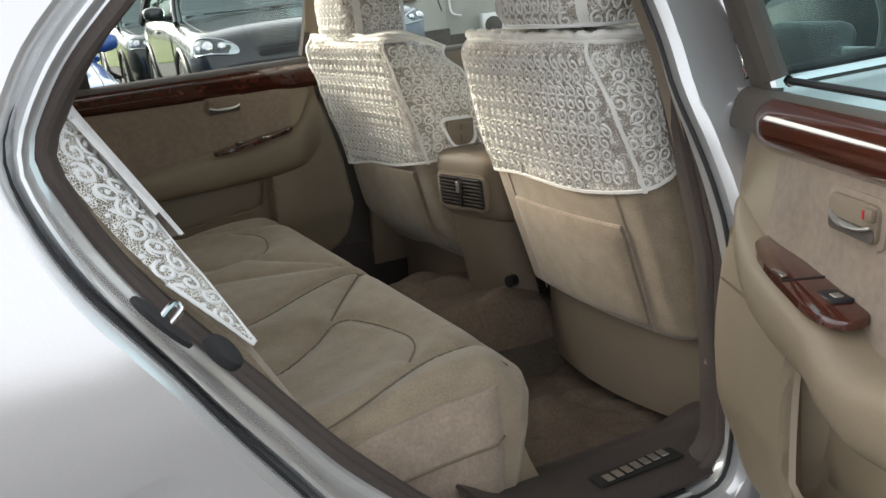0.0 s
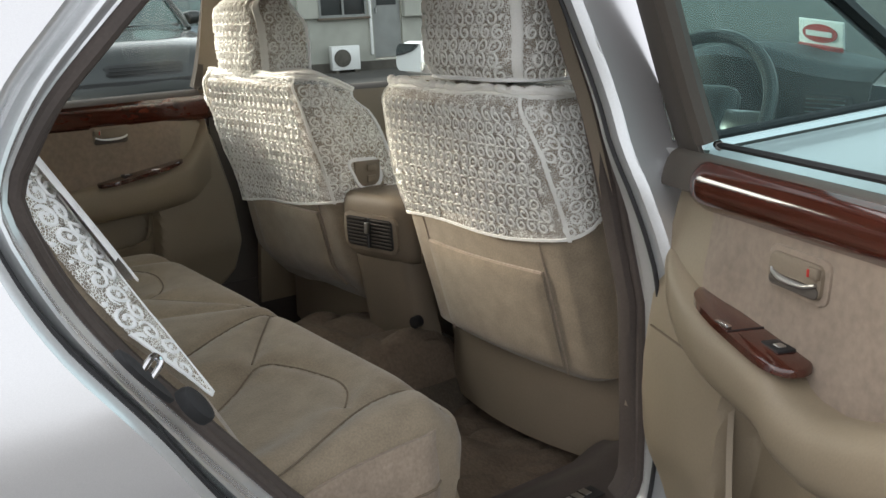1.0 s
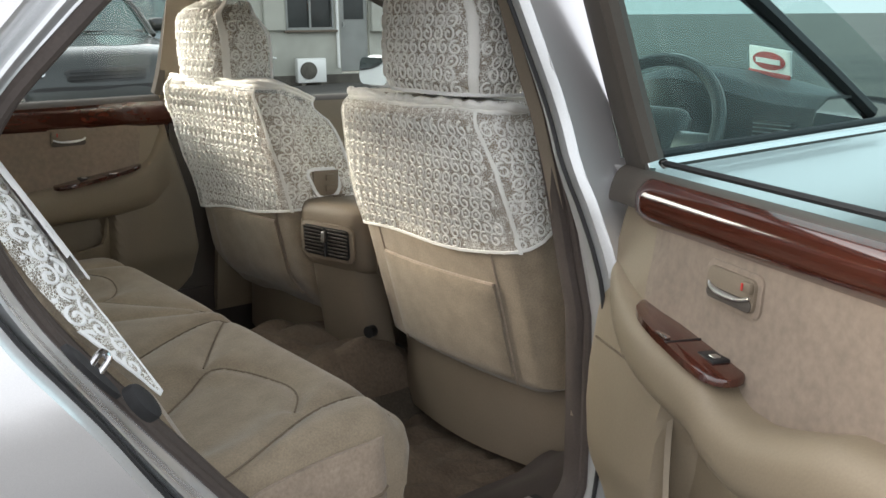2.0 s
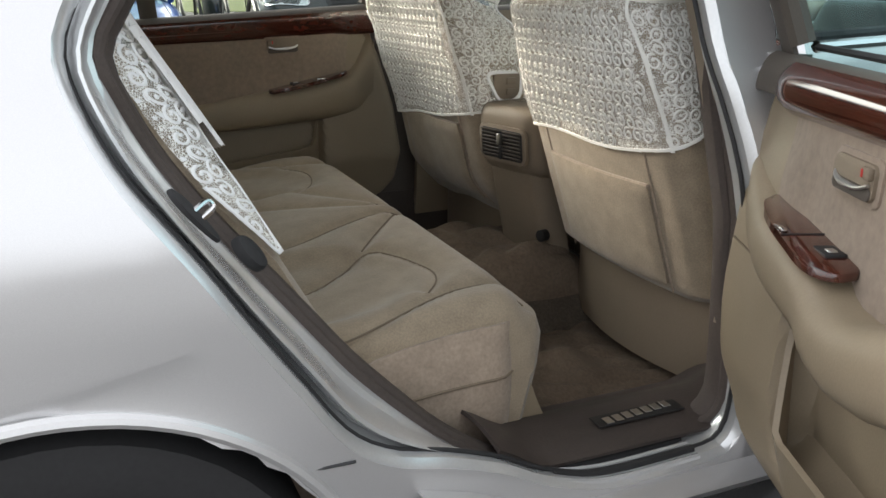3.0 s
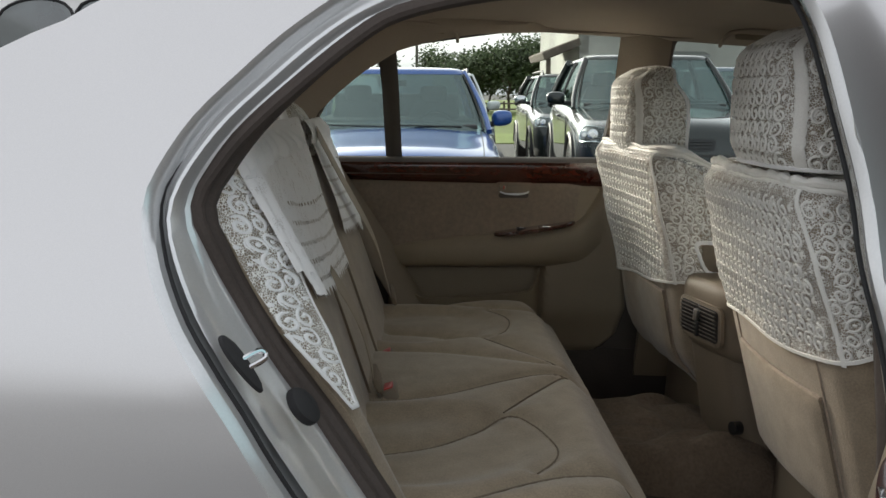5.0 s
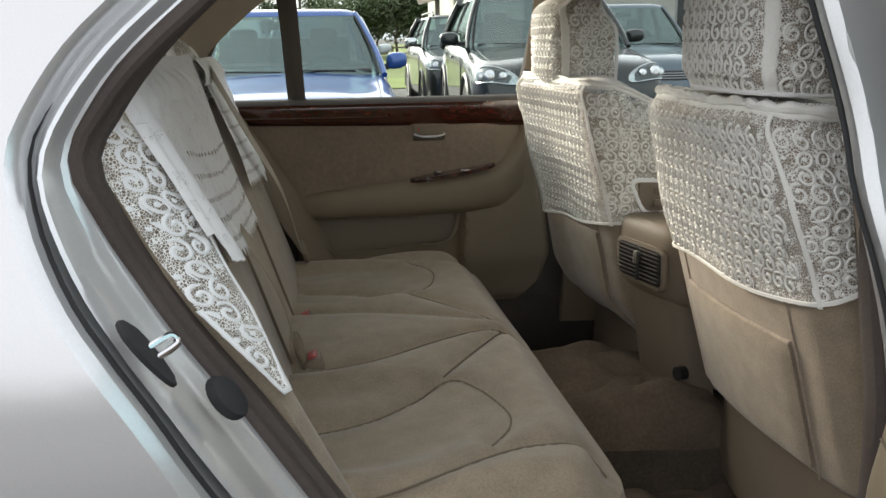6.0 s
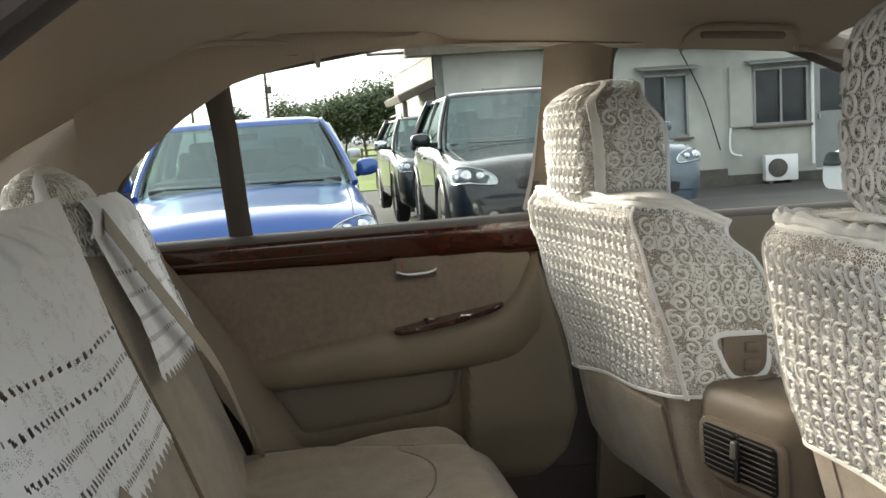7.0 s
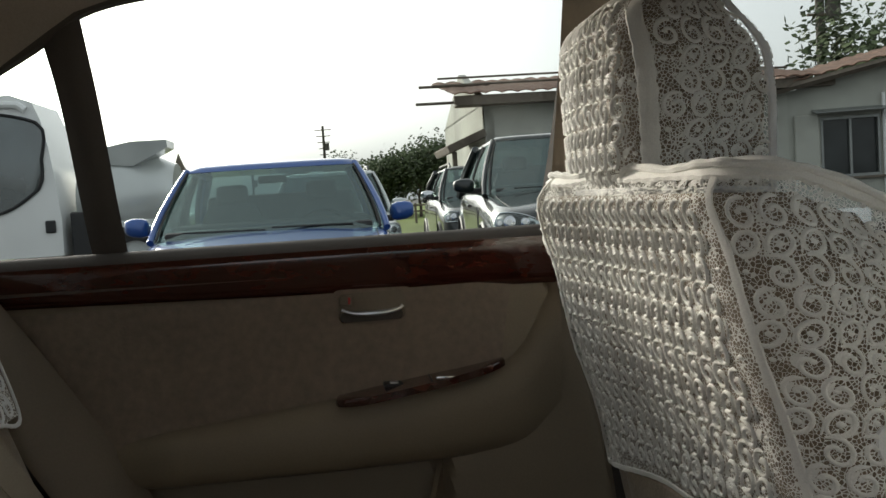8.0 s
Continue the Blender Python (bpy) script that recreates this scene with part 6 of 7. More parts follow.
def seat_belt(y_top, y_bot, label, z_top=1.02):
    ob = thing("seat_belt", (-0.3, y_bot, 0.55), label, "seat belt", "rear seat belts")
    path = []
    for i in range(24):
        t = i / 23
        z = z_top - (z_top - 0.58) * t
        y = y_top + (y_bot - y_top) * t
        path.append(Vector((back_x(z, y) + (0.030 if z_top > 0.9 else 0.022) + 0.012 * math.sin(math.pi * t), y, z)))
    a = (path[-1] - path[0]).normalized()
    wv = a.cross(Vector((1, 0, 0.35))).normalized()
    bm = bmesh.new()
    rows_ = [[bm.verts.new(p + wv * 0.024 * f + Vector((0.0016 * k, 0, 0))) for f, k in ((-1, 0), (-1, 1), (1, 1), (1, 0))] for p in path]
    for r0, r1 in zip(rows_, rows_[1:]):
        for i in range(4):
            bm.faces.new((r0[i], r0[(i + 1) % 4], r1[(i + 1) % 4], r1[i]))
    part("webbing", bm, BELT, ob, "beige belt webbing")
    e = path[-1]
    m = Matrix((wv, a, wv.cross(a))).transposed().to_4x4()
    part("tongue_cover", rbox(e + Vector((0.006, 0, 0)), (0.056, 0.034, 0.012), 0.005, 2, m), TRIM, ob, "taupe tongue cover")
    lp = [e + a * 0.016 + wv * 0.012, e + a * 0.05 + wv * 0.013, e + a * 0.056, e + a * 0.05 - wv * 0.013, e + a * 0.016 - wv * 0.012]
    part("tongue", sweep(smooth_path(lp, 20), 0.003, 6), STEEL, ob, "steel belt tongue")
    return ob


seat_belt(0.24, 0.55, "beige belt hanging over the far backrest")
seat_belt(-0.235, -0.150, "beige belt hanging from under the cloth", 0.80)


def buckle(x, y, z, lean):
    ob = thing("belt_buckle", (x, y, z - 0.03), "beige belt buckle with red release button", "belt buckle", "belt buckles")
    m = Matrix.Rotation(radians(lean), 4, "Y")
    part("housing", rbox((x, y, z), (0.030, 0.052, 0.075), 0.006, 2, m), TRIM, ob)
    top = Vector((x, y, z)) + m.to_3x3() @ Vector((0.0, 0, 0.037))
    part("release_button", rbox(top, (0.018, 0.036, 0.006), 0.002, 2, m), RED, ob, "red release button")
buckle(-0.178, -0.125, 0.522, -22)
buckle(-0.192, 0.16, 0.505, -22)


# ---------------------------------------------------------------- the whole car leans with the lot's slope
CAR_LEAN = Matrix.Rotation(radians(3.2), 4, "Y")
for ob in list(scene.objects):
    if ob.parent is None and ob.type in {"MESH", "EMPTY"}:
        ob.matrix_basis = CAR_LEAN @ ob.matrix_basis

# ---------------------------------------------------------------- outside
ASPHALT = material("worn_asphalt", (0.062, 0.058, 0.052), rough=0.9, scale=45, vary=0.3, bump=0.5, big=0.5, bigvary=0.3, dist=0.006)
GRASS = material("meadow_grass", (0.16, 0.21, 0.03), rough=0.95, scale=8, vary=0.35, bump=0.6, big=0.4, bigvary=0.3, dist=0.05)
PLASTER = material("old_plaster", (0.44, 0.44, 0.39), rough=0.9, scale=5, vary=0.09, bump=0.25, big=0.7, bigvary=0.20, dist=0.006)
CONCRETE = material("dark_footing", (0.11, 0.10, 0.085), rough=0.95, scale=20, vary=0.25, bump=0.4, big=2, bigvary=0.25)
TILE = material("clay_tile", (0.19, 0.105, 0.07), rough=0.8, scale=6, vary=0.35, bump=0.4, big=1.5, bigvary=0.35, dist=0.02)
DARKWOOD = material("weathered_wood", (0.16, 0.13, 0.10), rough=0.85, scale=12, vary=0.25, bump=0.3, big=2, bigvary=0.2)
ALU = material("aluminium_frame", (0.30, 0.31, 0.30), rough=0.4, metal=0.7, scale=40, vary=0.08, bump=0.05)
DARKPANE = material("dark_window", (0.03, 0.035, 0.035), rough=0.08, scale=3, vary=0.3, bump=0.0, big=1, bigvary=0.3)
CURTAIN = material("grey_curtain", (0.30, 0.33, 0.32), rough=0.6, scale=5, vary=0.15, bump=0.1, big=2)
BLUE = material("blue_paint", (0.012, 0.075, 0.30), rough=0.3, metal=0.3, scale=500, vary=0.08, bump=0.0, big=2, bigvary=0.05, coat=1.0)
DARK_PAINT = material("black_green_paint", (0.010, 0.014, 0.013), rough=0.35, metal=0.0, spec=0.15, scale=500, vary=0.1, bump=0.0, big=2, bigvary=0.08, coat=1.0)
PALE_PAINT = material("pale_silver_paint", (0.60, 0.62, 0.60), rough=0.35, metal=0.15, scale=500, vary=0.05, bump=0.0, big=2, coat=1.0)
GREY_PAINT = material("blue_grey_paint", (0.07, 0.10, 0.13), rough=0.35, metal=0.2, scale=500, vary=0.05, bump=0.0, big=2, coat=1.0)
WHITE_PAINT = material("white_paint", (0.82, 0.82, 0.80), rough=0.4, scale=200, vary=0.04, bump=0.0, big=2, bigvary=0.05, coat=0.6)
SCREEN = glass("car_screen", (0.34, 0.43, 0.42), 0.13, tone=(0.82, 1.0, 0.98))
CAB_GLASS = material("cab_glass", (0.05, 0.07, 0.07), rough=0.04, metal=0.0, scale=2, vary=0.3, bump=0.0, big=1, bigvary=0.2, spec=1.0, coat=1.0)
LAMP_GLASS = glass("lamp_cover", (0.92, 0.95, 0.95), 0.03)
SEAT_GREY = material("grey_seat_cloth", (0.10, 0.10, 0.10), rough=0.9, scale=60, vary=0.15, bump=0.2)
LENS_BODY = material("lamp_body", (0.60, 0.63, 0.63), rough=0.25, metal=0.5, scale=30, vary=0.25, bump=0.2, dist=0.01)
LENS = material("lamp_lens", (0.62, 0.66, 0.66), rough=0.12, metal=0.6, scale=40, vary=0.3, bump=0.2, dist=0.01)
LEAF = material("tree_leaves", (0.085, 0.115, 0.045), rough=0.8, scale=3, vary=0.4, bump=0.0, big=0.6, bigvary=0.4)
BARK = material("tree_bark", (0.10, 0.075, 0.055), rough=0.95, scale=12, vary=0.3, bump=0.5)


def ground_z(x, y):
    return -0.04 - 0.32 * smoothstep(8.5, 15, y)


def ground_fn(u, v):
    x = (u * 2 - 1)
    x = 600 * x * abs(x) ** 2
    y = (v * 2 - 1)
    y = 600 * y * abs(y) ** 2 + 4
    return (x, y, ground_z(x, y))
tagged(part("ground", sheet(ground_fn, 60, 80, 0.05), ASPHALT), "worn grey asphalt car park", "ground", kind="structure")
tagged(part("meadow", sheet(lambda u, v: (-40 + 62 * u, 24 + 150 * v, -0.335), 30, 30, 0.03), GRASS), "green meadow beyond the car park", "grass", kind="stuff")


def parked_car(name, at, yaw, paint, L, W, Hh, hood, label, suv=False, rails=False, dark_nose=False, chrome_mirror=False, lamp=(0.40, 0.17)):
    """A parked car, nose towards -y of its own; at: middle of the nose on the ground."""
    car_ = thing(name, (0, 0, 0), label, "car", "parked cars")
    hw = W / 2
    nose_lo, cowl = hood - 0.15, hood + (0.06 if suv else 0.075)
    lo = 0.20 if not suv else 0.27
    stations = [(-0.03, 0.74, nose_lo - 0.30), (-0.01, 0.82, nose_lo - 0.16), (0.03, 0.89, nose_lo - 0.05), (0.12, 0.945, nose_lo + 0.04), (0.32, 0.985, hood - 0.055), (0.70, 1.0, hood - 0.005), (1.15, 1.0, cowl - 0.01),
                (1.9, 1.0, cowl + 0.03), (L - 1.2, 1.0, cowl + 0.05), (L - 0.3, 0.97, cowl + 0.03), (L - 0.02, 0.90, cowl - 0.08)]
    dense = smooth_path(stations, 60)
    rings_ = []
    for st in dense:
        y, w, top = st.x, st.y * hw, st.z
        ring = [(-w * 0.90, lo), (-w * 0.985, lo + 0.10), (-w, (lo + top) / 2), (-w * 0.99, top - 0.15), (-w * 0.95, top - 0.055), (-w * 0.86, top - 0.016), (-w * 0.72, top - 0.008), (-w * 0.4, top + 0.016), (0, top + 0.024)]
        ring = ring + [(-a, b) for a, b in ring[-2::-1]]
        rings_.append(smooth_path([(a, y, b) for a, b in ring], 48))
    shell = loft(rings_)
    tree_ = BVHTree.FromBMesh(shell)
    part("body", shell, paint, car_, sharp=60)

    def on_body(s, a, b, w):
        """A place on the nose's corner: a inwards to outwards, b up, w proud of it."""
        d = Vector((s * 0.45, -0.85, 0.28)).normalized()
        side = Vector((s * 0.85, 0.45, 0)).normalized()
        c = Vector((s * (hw * 0.80), 0.10, nose_lo - 0.035)) + side * a + Vector((0, 0.15, 1)).normalized() * b
        hit = tree_.ray_cast(c + d * 1.5, -d)[0]
        return (hit if hit else c) + d * w
    # greenhouse: panes all round, a painted roof that grows out of them
    y0, y1, y2, y3 = 1.10, 1.90 if not suv else 1.80, L - (1.5 if not suv else 0.75), L - (0.75 if not suv else 0.15)
    ztop = Hh - 0.05
    def row(t, s=1.0, lift=0.0, grow=0.0):
        z = cowl - 0.02 + (ztop - cowl + 0.02) * t + lift
        ya, yb = y0 + (y1 - y0) * t, y3 + (y2 - y3) * t
        w = (hw * (0.93 - 0.20 * t ** 1.5) + grow) * s
        ym_ = (ya + yb) / 2
        ya, yb = ym_ + (ya - ym_ - grow) * s, ym_ + (yb - ym_ + grow) * s
        pts = []
        for k in range(13):
            f = -1 + 2 * k / 12
            pts.append(Vector((f * w, ya + 0.16 * (f * f) ** 1.3 * (1 - 0.45 * t) * s - 0.06, z)))
        pts += [Vector((w, ya + 0.12 + (yb - ya - 0.12) * f, z)) for f in (0.25, 0.5, 0.75)]
        pts += [Vector((w * (1 - 2 * k / 6), yb + 0.04 * (1 - abs(1 - 2 * k / 6)), z)) for k in range(7)]
        pts += [Vector((-w, ya + 0.12 + (yb - ya - 0.12) * f, z)) for f in (0.75, 0.5, 0.25)]
        return pts
    pn = part("cabin_glass", loft([row(t) for t in (0, 0.2, 0.4, 0.6, 0.8, 1.0)], True, False), SCREEN, car_, "dark green-grey tinted glass", sharp=50)
    pn.visible_shadow = False
    part("roof", loft([row(0.965, 1, 0, 0.003), row(1.0, 1.0, 0.004, 0.006), row(1.0, 0.985, 0.016), row(1.0, 0.95, 0.026), row(1.0, 0.85, 0.038), row(1.0, 0.6, 0.048), row(1.0, 0.2, 0.054)]), paint, car_, sharp=60)
    # seats and wheel that show through the screen
    for s in (-1, 1):
        st = part("front_seat", loft([[Vector((s * hw * 0.42 + a * w_, yy + 0.06 * b, zz)) for a, b in ((-1, -1), (1, -1), (1, 1), (-1, 1))] for zz, w_, yy in ((cowl - 0.10, 0.24, 2.30), (cowl + 0.10, 0.24, 2.36), (cowl + 0.20, 0.19, 2.40), (cowl + 0.215, 0.10, 2.40))]), SEAT_GREY, car_, "grey seat behind the glass")
        part("head_restraint", rbox((s * hw * 0.42, 2.42, cowl + 0.29), (0.26, 0.10, 0.16), 0.045, 3), SEAT_GREY, st)
    part("steering_wheel", sweep([Vector((hw * 0.42 + 0.18 * math.cos(t), 1.62 + 0.06 * math.sin(t), cowl - 0.04 + 0.17 * math.sin(t))) for t in [2 * math.pi * k / 28 for k in range(28)]], 0.014, 6, True), BLACK, car_)
    part("cabin_inside", rbox((0, (y0 + y3) / 2 + 0.25, cowl + 0.02), (W * 0.84, y3 - y0 - 0.55, 0.09), 0.02, 2), SEAT_GREY, car_, "dim grey cabin")
    part("rear_bench", rbox((0, y3 - 0.75, cowl + 0.12), (W * 0.74, 0.14, 0.34), 0.05, 3), SEAT_GREY, car_)
    part("dash_top", rbox((0, 1.45, cowl + 0.005), (W * 0.82, 0.55, 0.06), 0.025, 2), BLACK, car_)
    part("room_mirror", rbox((0, y1 + 0.02, ztop - 0.10), (0.22, 0.03, 0.06), 0.012, 2), BLACK, car_)
    for s in (-1, 1):
        k_ = 12 if s > 0 else 0
        part("pillar", sweep([row(t)[k_] + Vector((s * 0.002, 0.0, -0.006)) for t in (0, 0.2, 0.4, 0.6, 0.8, 1.0)], 0.026, 10), paint, car_)
        part("screen_seal", sweep([row(t, 1, 0, 0.003)[k_ - s] + Vector((s * hw * 0.10, 0.008, 0)) for t in (0.02, 0.2, 0.4, 0.6, 0.8, 0.96)], 0.010, 6), BLACK_RUBBER, car_)
        k_ = 16 if s > 0 else 22
        part("pillar", sweep([row(t)[k_] for t in (0, 0.3, 0.6, 1.0)], 0.06, 8), paint, car_)
        ym = (y1 + y2) / 2
        part("pillar", sweep([Vector((s * hw * 0.925, ym, cowl)), Vector((s * hw * 0.83, ym - 0.03, (cowl + Hh) / 2)), Vector((s * hw * 0.735, ym - 0.05, Hh - 0.07))], 0.03, 6), BLACK, car_)
        # mirror: a rounded shell that tapers towards its tip
        def mring(f, ww, hh, dy):
            return [Vector((s * (hw - 0.01 + (0.21 if suv else 0.18) * f), y0 + 0.40 + dy + ww * math.copysign(abs(math.cos(t)) ** 0.7, math.cos(t)), cowl + 0.075 + 0.012 * f + hh * math.copysign(abs(math.sin(t)) ** 0.7, math.sin(t)))) for t in [2 * math.pi * k / 20 for k in range(20)]]
        mir = part("door_mirror", loft([mring(*q) for q in ((0.0, 0.018, 0.030, 0.02), (0.10, 0.045, 0.060, 0.01), (0.30, 0.055, 0.070, 0.0), (0.65, 0.055, 0.068, 0.0), (0.88, 0.048, 0.055, 0.008), (0.97, 0.032, 0.038, 0.014), (1.0, 0.012, 0.016, 0.018))]), CHROME if chrome_mirror else paint, car_)
        part("mirror_foot", rbox((s * (hw - 0.04), y0 + 0.42, cowl + 0.03), (0.12, 0.05, 0.05), 0.015, 2), BLACK, mir)
        # lamps let into the corner: bowl, reflectors and a clear cover
        lw_, lh = lamp
        outline = [(p.x, p.y) for p in smooth_path([(-0.55 * lw_, -0.46 * lh, 0), (-0.10 * lw_, -0.50 * lh, 0), (0.36 * lw_, -0.44 * lh, 0), (0.47 * lw_, -0.15 * lh, 0), (0.44 * lw_, 0.42 * lh, 0), (0.20 * lw_, 0.52 * lh, 0), (-0.22 * lw_, 0.34 * lh, 0), (-0.52 * lw_, -0.02 * lh, 0)], 48, True)]
        hl = part("headlamp", slab(outline, lambda a, b, w: on_body(s, a, b, 0.004 + w), 0.004, 0.001), LENS_BODY, car_, "clear headlamp")
        part("lamp_rim", sweep([on_body(s, a, b, 0.008) for a, b in outline], 0.007, 6, True), CHROME, hl)
        for q, rr_, m_ in ((0.06 * lw_, 0.30 * lh, CHROME), (0.30 * lw_, 0.24 * lh, LENS), (-0.24 * lw_, 0.22 * lh, CHROME)):
            c0 = on_body(s, q, -0.06 * lh, 0.006)
            ax = Vector((s * 0.25, -0.9, 0.1)).normalized()
            part("reflector", sweep([c0, c0 + ax * 0.012, c0 + ax * 0.016], rr_, 20, radii=[rr_, rr_ * 0.95, rr_ * 0.7]), m_, hl)
            part("bulb", sweep([c0 + ax * 0.014, c0 + ax * 0.022], rr_ * 0.45, 14), STEEL, hl)
        cover_ = part("lamp_lens", slab(outline, lambda a, b, w: on_body(s, a, b, 0.034 + w), 0.003, 0.001), LAMP_GLASS, hl)
        cover_.visible_shadow = False
        for yw in (0.85, L - 0.85):
            rw = 0.31 if not suv else 0.355
            hub = Vector((s * (hw - 0.095), yw, rw))
            wh = part("wheel", tyre([(0.6 * rw, -0.09), (0.86 * rw, -0.105), (rw, -0.07), (rw, 0.07), (0.86 * rw, 0.105), (0.6 * rw, 0.09)], tuple(hub), 28), BLACK_RUBBER, car_)
            # the ring runs about x here, so turn it to roll along y
            for v in wh.data.vertices:
                d = v.co - hub
                v.co = hub + Vector((d.y, d.x, d.z))
            part("rim", rbox((s * (hw - 0.03), yw, rw), (0.04, rw * 1.1, rw * 1.1), 0.08, 2), STEEL, wh)
            part("wheel_arch", sweep([Vector((s * hw * 0.997, yw + (rw + 0.05) * math.cos(t), rw + (rw + 0.05) * math.sin(t))) for t in [math.pi * k / 18 for k in range(19)]], 0.028, 6), BLACK, car_, "dark wheel arch lip")
        if rails:
            part("roof_rail", sweep([(s * hw * 0.66, y1 + 0.1, Hh - 0.02), (s * hw * 0.66, y1 + 0.25, Hh + 0.04), (s * hw * 0.66, y2 - 0.1, Hh + 0.04), (s * hw * 0.66, y2, Hh - 0.02)], 0.018, 8), BLACK, car_)
        part("wiper", sweep([(s * 0.30 + 0.28, y0 - 0.045 + 0.05 * (s + 1), cowl + 0.018), (s * 0.30 - 0.28, y0 - 0.03 + 0.02 * (1 - s), cowl + 0.030)], 0.007, 6), BLACK, car_)
        # bonnet and door shut lines, door handle
        def top_at(f, y):
            hit = tree_.ray_cast(Vector((s * f * hw, y, 3.0)), Vector((0, 0, -1)))[0]
            return hit if hit else Vector((s * f * hw, y, cowl))
        part("shut_line", sweep([top_at(0.84 - 0.05 * (1 - k / 12) ** 2, 0.16 + 0.95 * k / 12) for k in range(13)], 0.004, 5), BLACK, car_)
        part("door_line", sweep([Vector((s * hw * 1.001, 1.35, zz)) for zz in (0.35, 0.6, cowl - 0.12)], 0.005, 5), BLACK, car_)
        part("door_handle", rbox((s * hw * 1.003, 2.35, cowl - 0.12), (0.03, 0.19, 0.028), 0.01, 2), paint, car_)
    # grille and lower intake lie on the nose
    def on_front(a, b, w):
        hit = tree_.ray_cast(Vector((a, -2.0, b)), Vector((0, 1, 0)))[0]
        return (hit if hit else Vector((a, 0, b))) + Vector((0, -w, 0))
    def grid_panel(x1, z0_, z1_):
        return [(p.x, p.y) for p in smooth_path([(-x1, z1_, 0), (-x1 * 1.02, (z0_ + z1_) / 2, 0), (-x1 * 0.94, z0_, 0), (0, z0_ - 0.005, 0), (x1 * 0.94, z0_, 0), (x1 * 1.02, (z0_ + z1_) / 2, 0), (x1, z1_, 0), (0, z1_ + 0.008, 0)], 44, True)]
    part("grille", slab(grid_panel(hw * 0.36, nose_lo - 0.17, nose_lo - 0.07), lambda a, b, w: on_front(a, b, 0.003 + w), 0.006, 0.001), BLACK, car_)
    for k in range(3):
        part("grille_bar", sweep([on_front(hw * 0.34 * (q / 6 - 1), nose_lo - 0.15 + 0.03 * k, 0.010) for q in range(13)], 0.004, 5), BLACK if suv else STEEL, car_)
    part("lower_intake", slab(grid_panel(hw * 0.50, lo + 0.10, lo + 0.22), lambda a, b, w: on_front(a, b, 0.003 + w), 0.006, 0.001), BLACK, car_)
    if dark_nose:
        # black patch stands in for dark ground mirrored in the lower nose
        part("lower_dark_patch", slab(grid_panel(hw * 0.72, lo + 0.03, nose_lo - 0.22), lambda a, b, w: on_front(a, b, 0.001 + w), 0.002, 0.0005), BLACK, car_, "black patch for the dark ground mirrored in the nose")
        for s in (-1, 1):
            part("fog_lamp", sweep([on_front(s * hw * 0.62, lo + 0.16, 0.0), on_front(s * hw * 0.62, lo + 0.16, 0.014)], 0.045, 16), LENS, car_)
    car_.matrix_basis = pose(at[0], at[1], ground_z(*at), 0, 0, yaw)
    return car_


parked_car("sedan", (-0.33, 4.55), 0.5, BLUE, 4.5, 1.76, 1.40, 0.79, "blue sedan parked facing the car", lamp=(0.36, 0.14))
parked_car("suv", (2.26, 6.25), -4.0, DARK_PAINT, 4.35, 1.82, 1.60, 0.97, "dark green-black sport utility vehicle with clear lamps", True, dark_nose=True)
parked_car("suv", (2.50, 11.3), -2.0, DARK_PAINT, 4.6, 1.84, 1.62, 1.04, "black off-road wagon parked behind another", True, rails=True, chrome_mirror=True)
parked_car("wagon", (4.13, 8.6), -4.0, GREY_PAINT, 4.4, 1.50, 1.54, 0.90, "blue-grey wagon parked beside the house", False)
parked_car("wagon", (0.10, 10.4), 1.0, PALE_PAINT, 4.4, 1.70, 1.56, 0.90, "pale silver wagon with roof rails behind the blue car", True, rails=True)


# ---------------------------------------------------------------- house
house = thing("house", (6, 16, -0.24), "low white plastered house with worn clay tile roof", "house")
HG = -0.39
def wall_with_openings(p0, p1, z0, z1, holes, thick, mat, parent, name, top1=None):
    """A wall from p0 to p1 with real openings; top1: height at its far end where the top slopes."""
    d = Vector((p1[0] - p0[0], p1[1] - p0[1], 0))
    Ln = d.length
    d.normalize()
    nrm = Vector((d.y, -d.x, 0))
    us = sorted({0.0, Ln, *[h[0] for h in holes], *[h[1] for h in holes]})
    zs_ = sorted({z0, z1, *[h[2] for h in holes], *[h[3] for h in holes]})
    bms = []
    for a, b in zip(us, us[1:]):
        for c, e in zip(zs_, zs_[1:]):
            mu, mz = (a + b) / 2, (c + e) / 2
            if any(h[0] < mu < h[1] and h[2] < mz < h[3] for h in holes):
                continue
            bm = bmesh.new()
            top = lambda u_: (z1 + (top1 - z1) * u_ / Ln) if (top1 is not None and e == z1) else e
            q = []
            for w in (0, thick):
                for u_, z_ in ((a, c), (b, c), (b, top(b)), (a, top(a))):
                    q.append(bm.verts.new(Vector((p0[0], p0[1], z_)) + d * u_ - nrm * w))
            for f in ((0, 1, 2, 3), (7, 6, 5, 4), (0, 4, 5, 1), (1, 5, 6, 2), (2, 6, 7, 3), (3, 7, 4, 0)):
                bm.faces.new([q[k] for k in f])
            bms.append(bm)
    return part(name, join(*bms), mat, parent), d, nrm


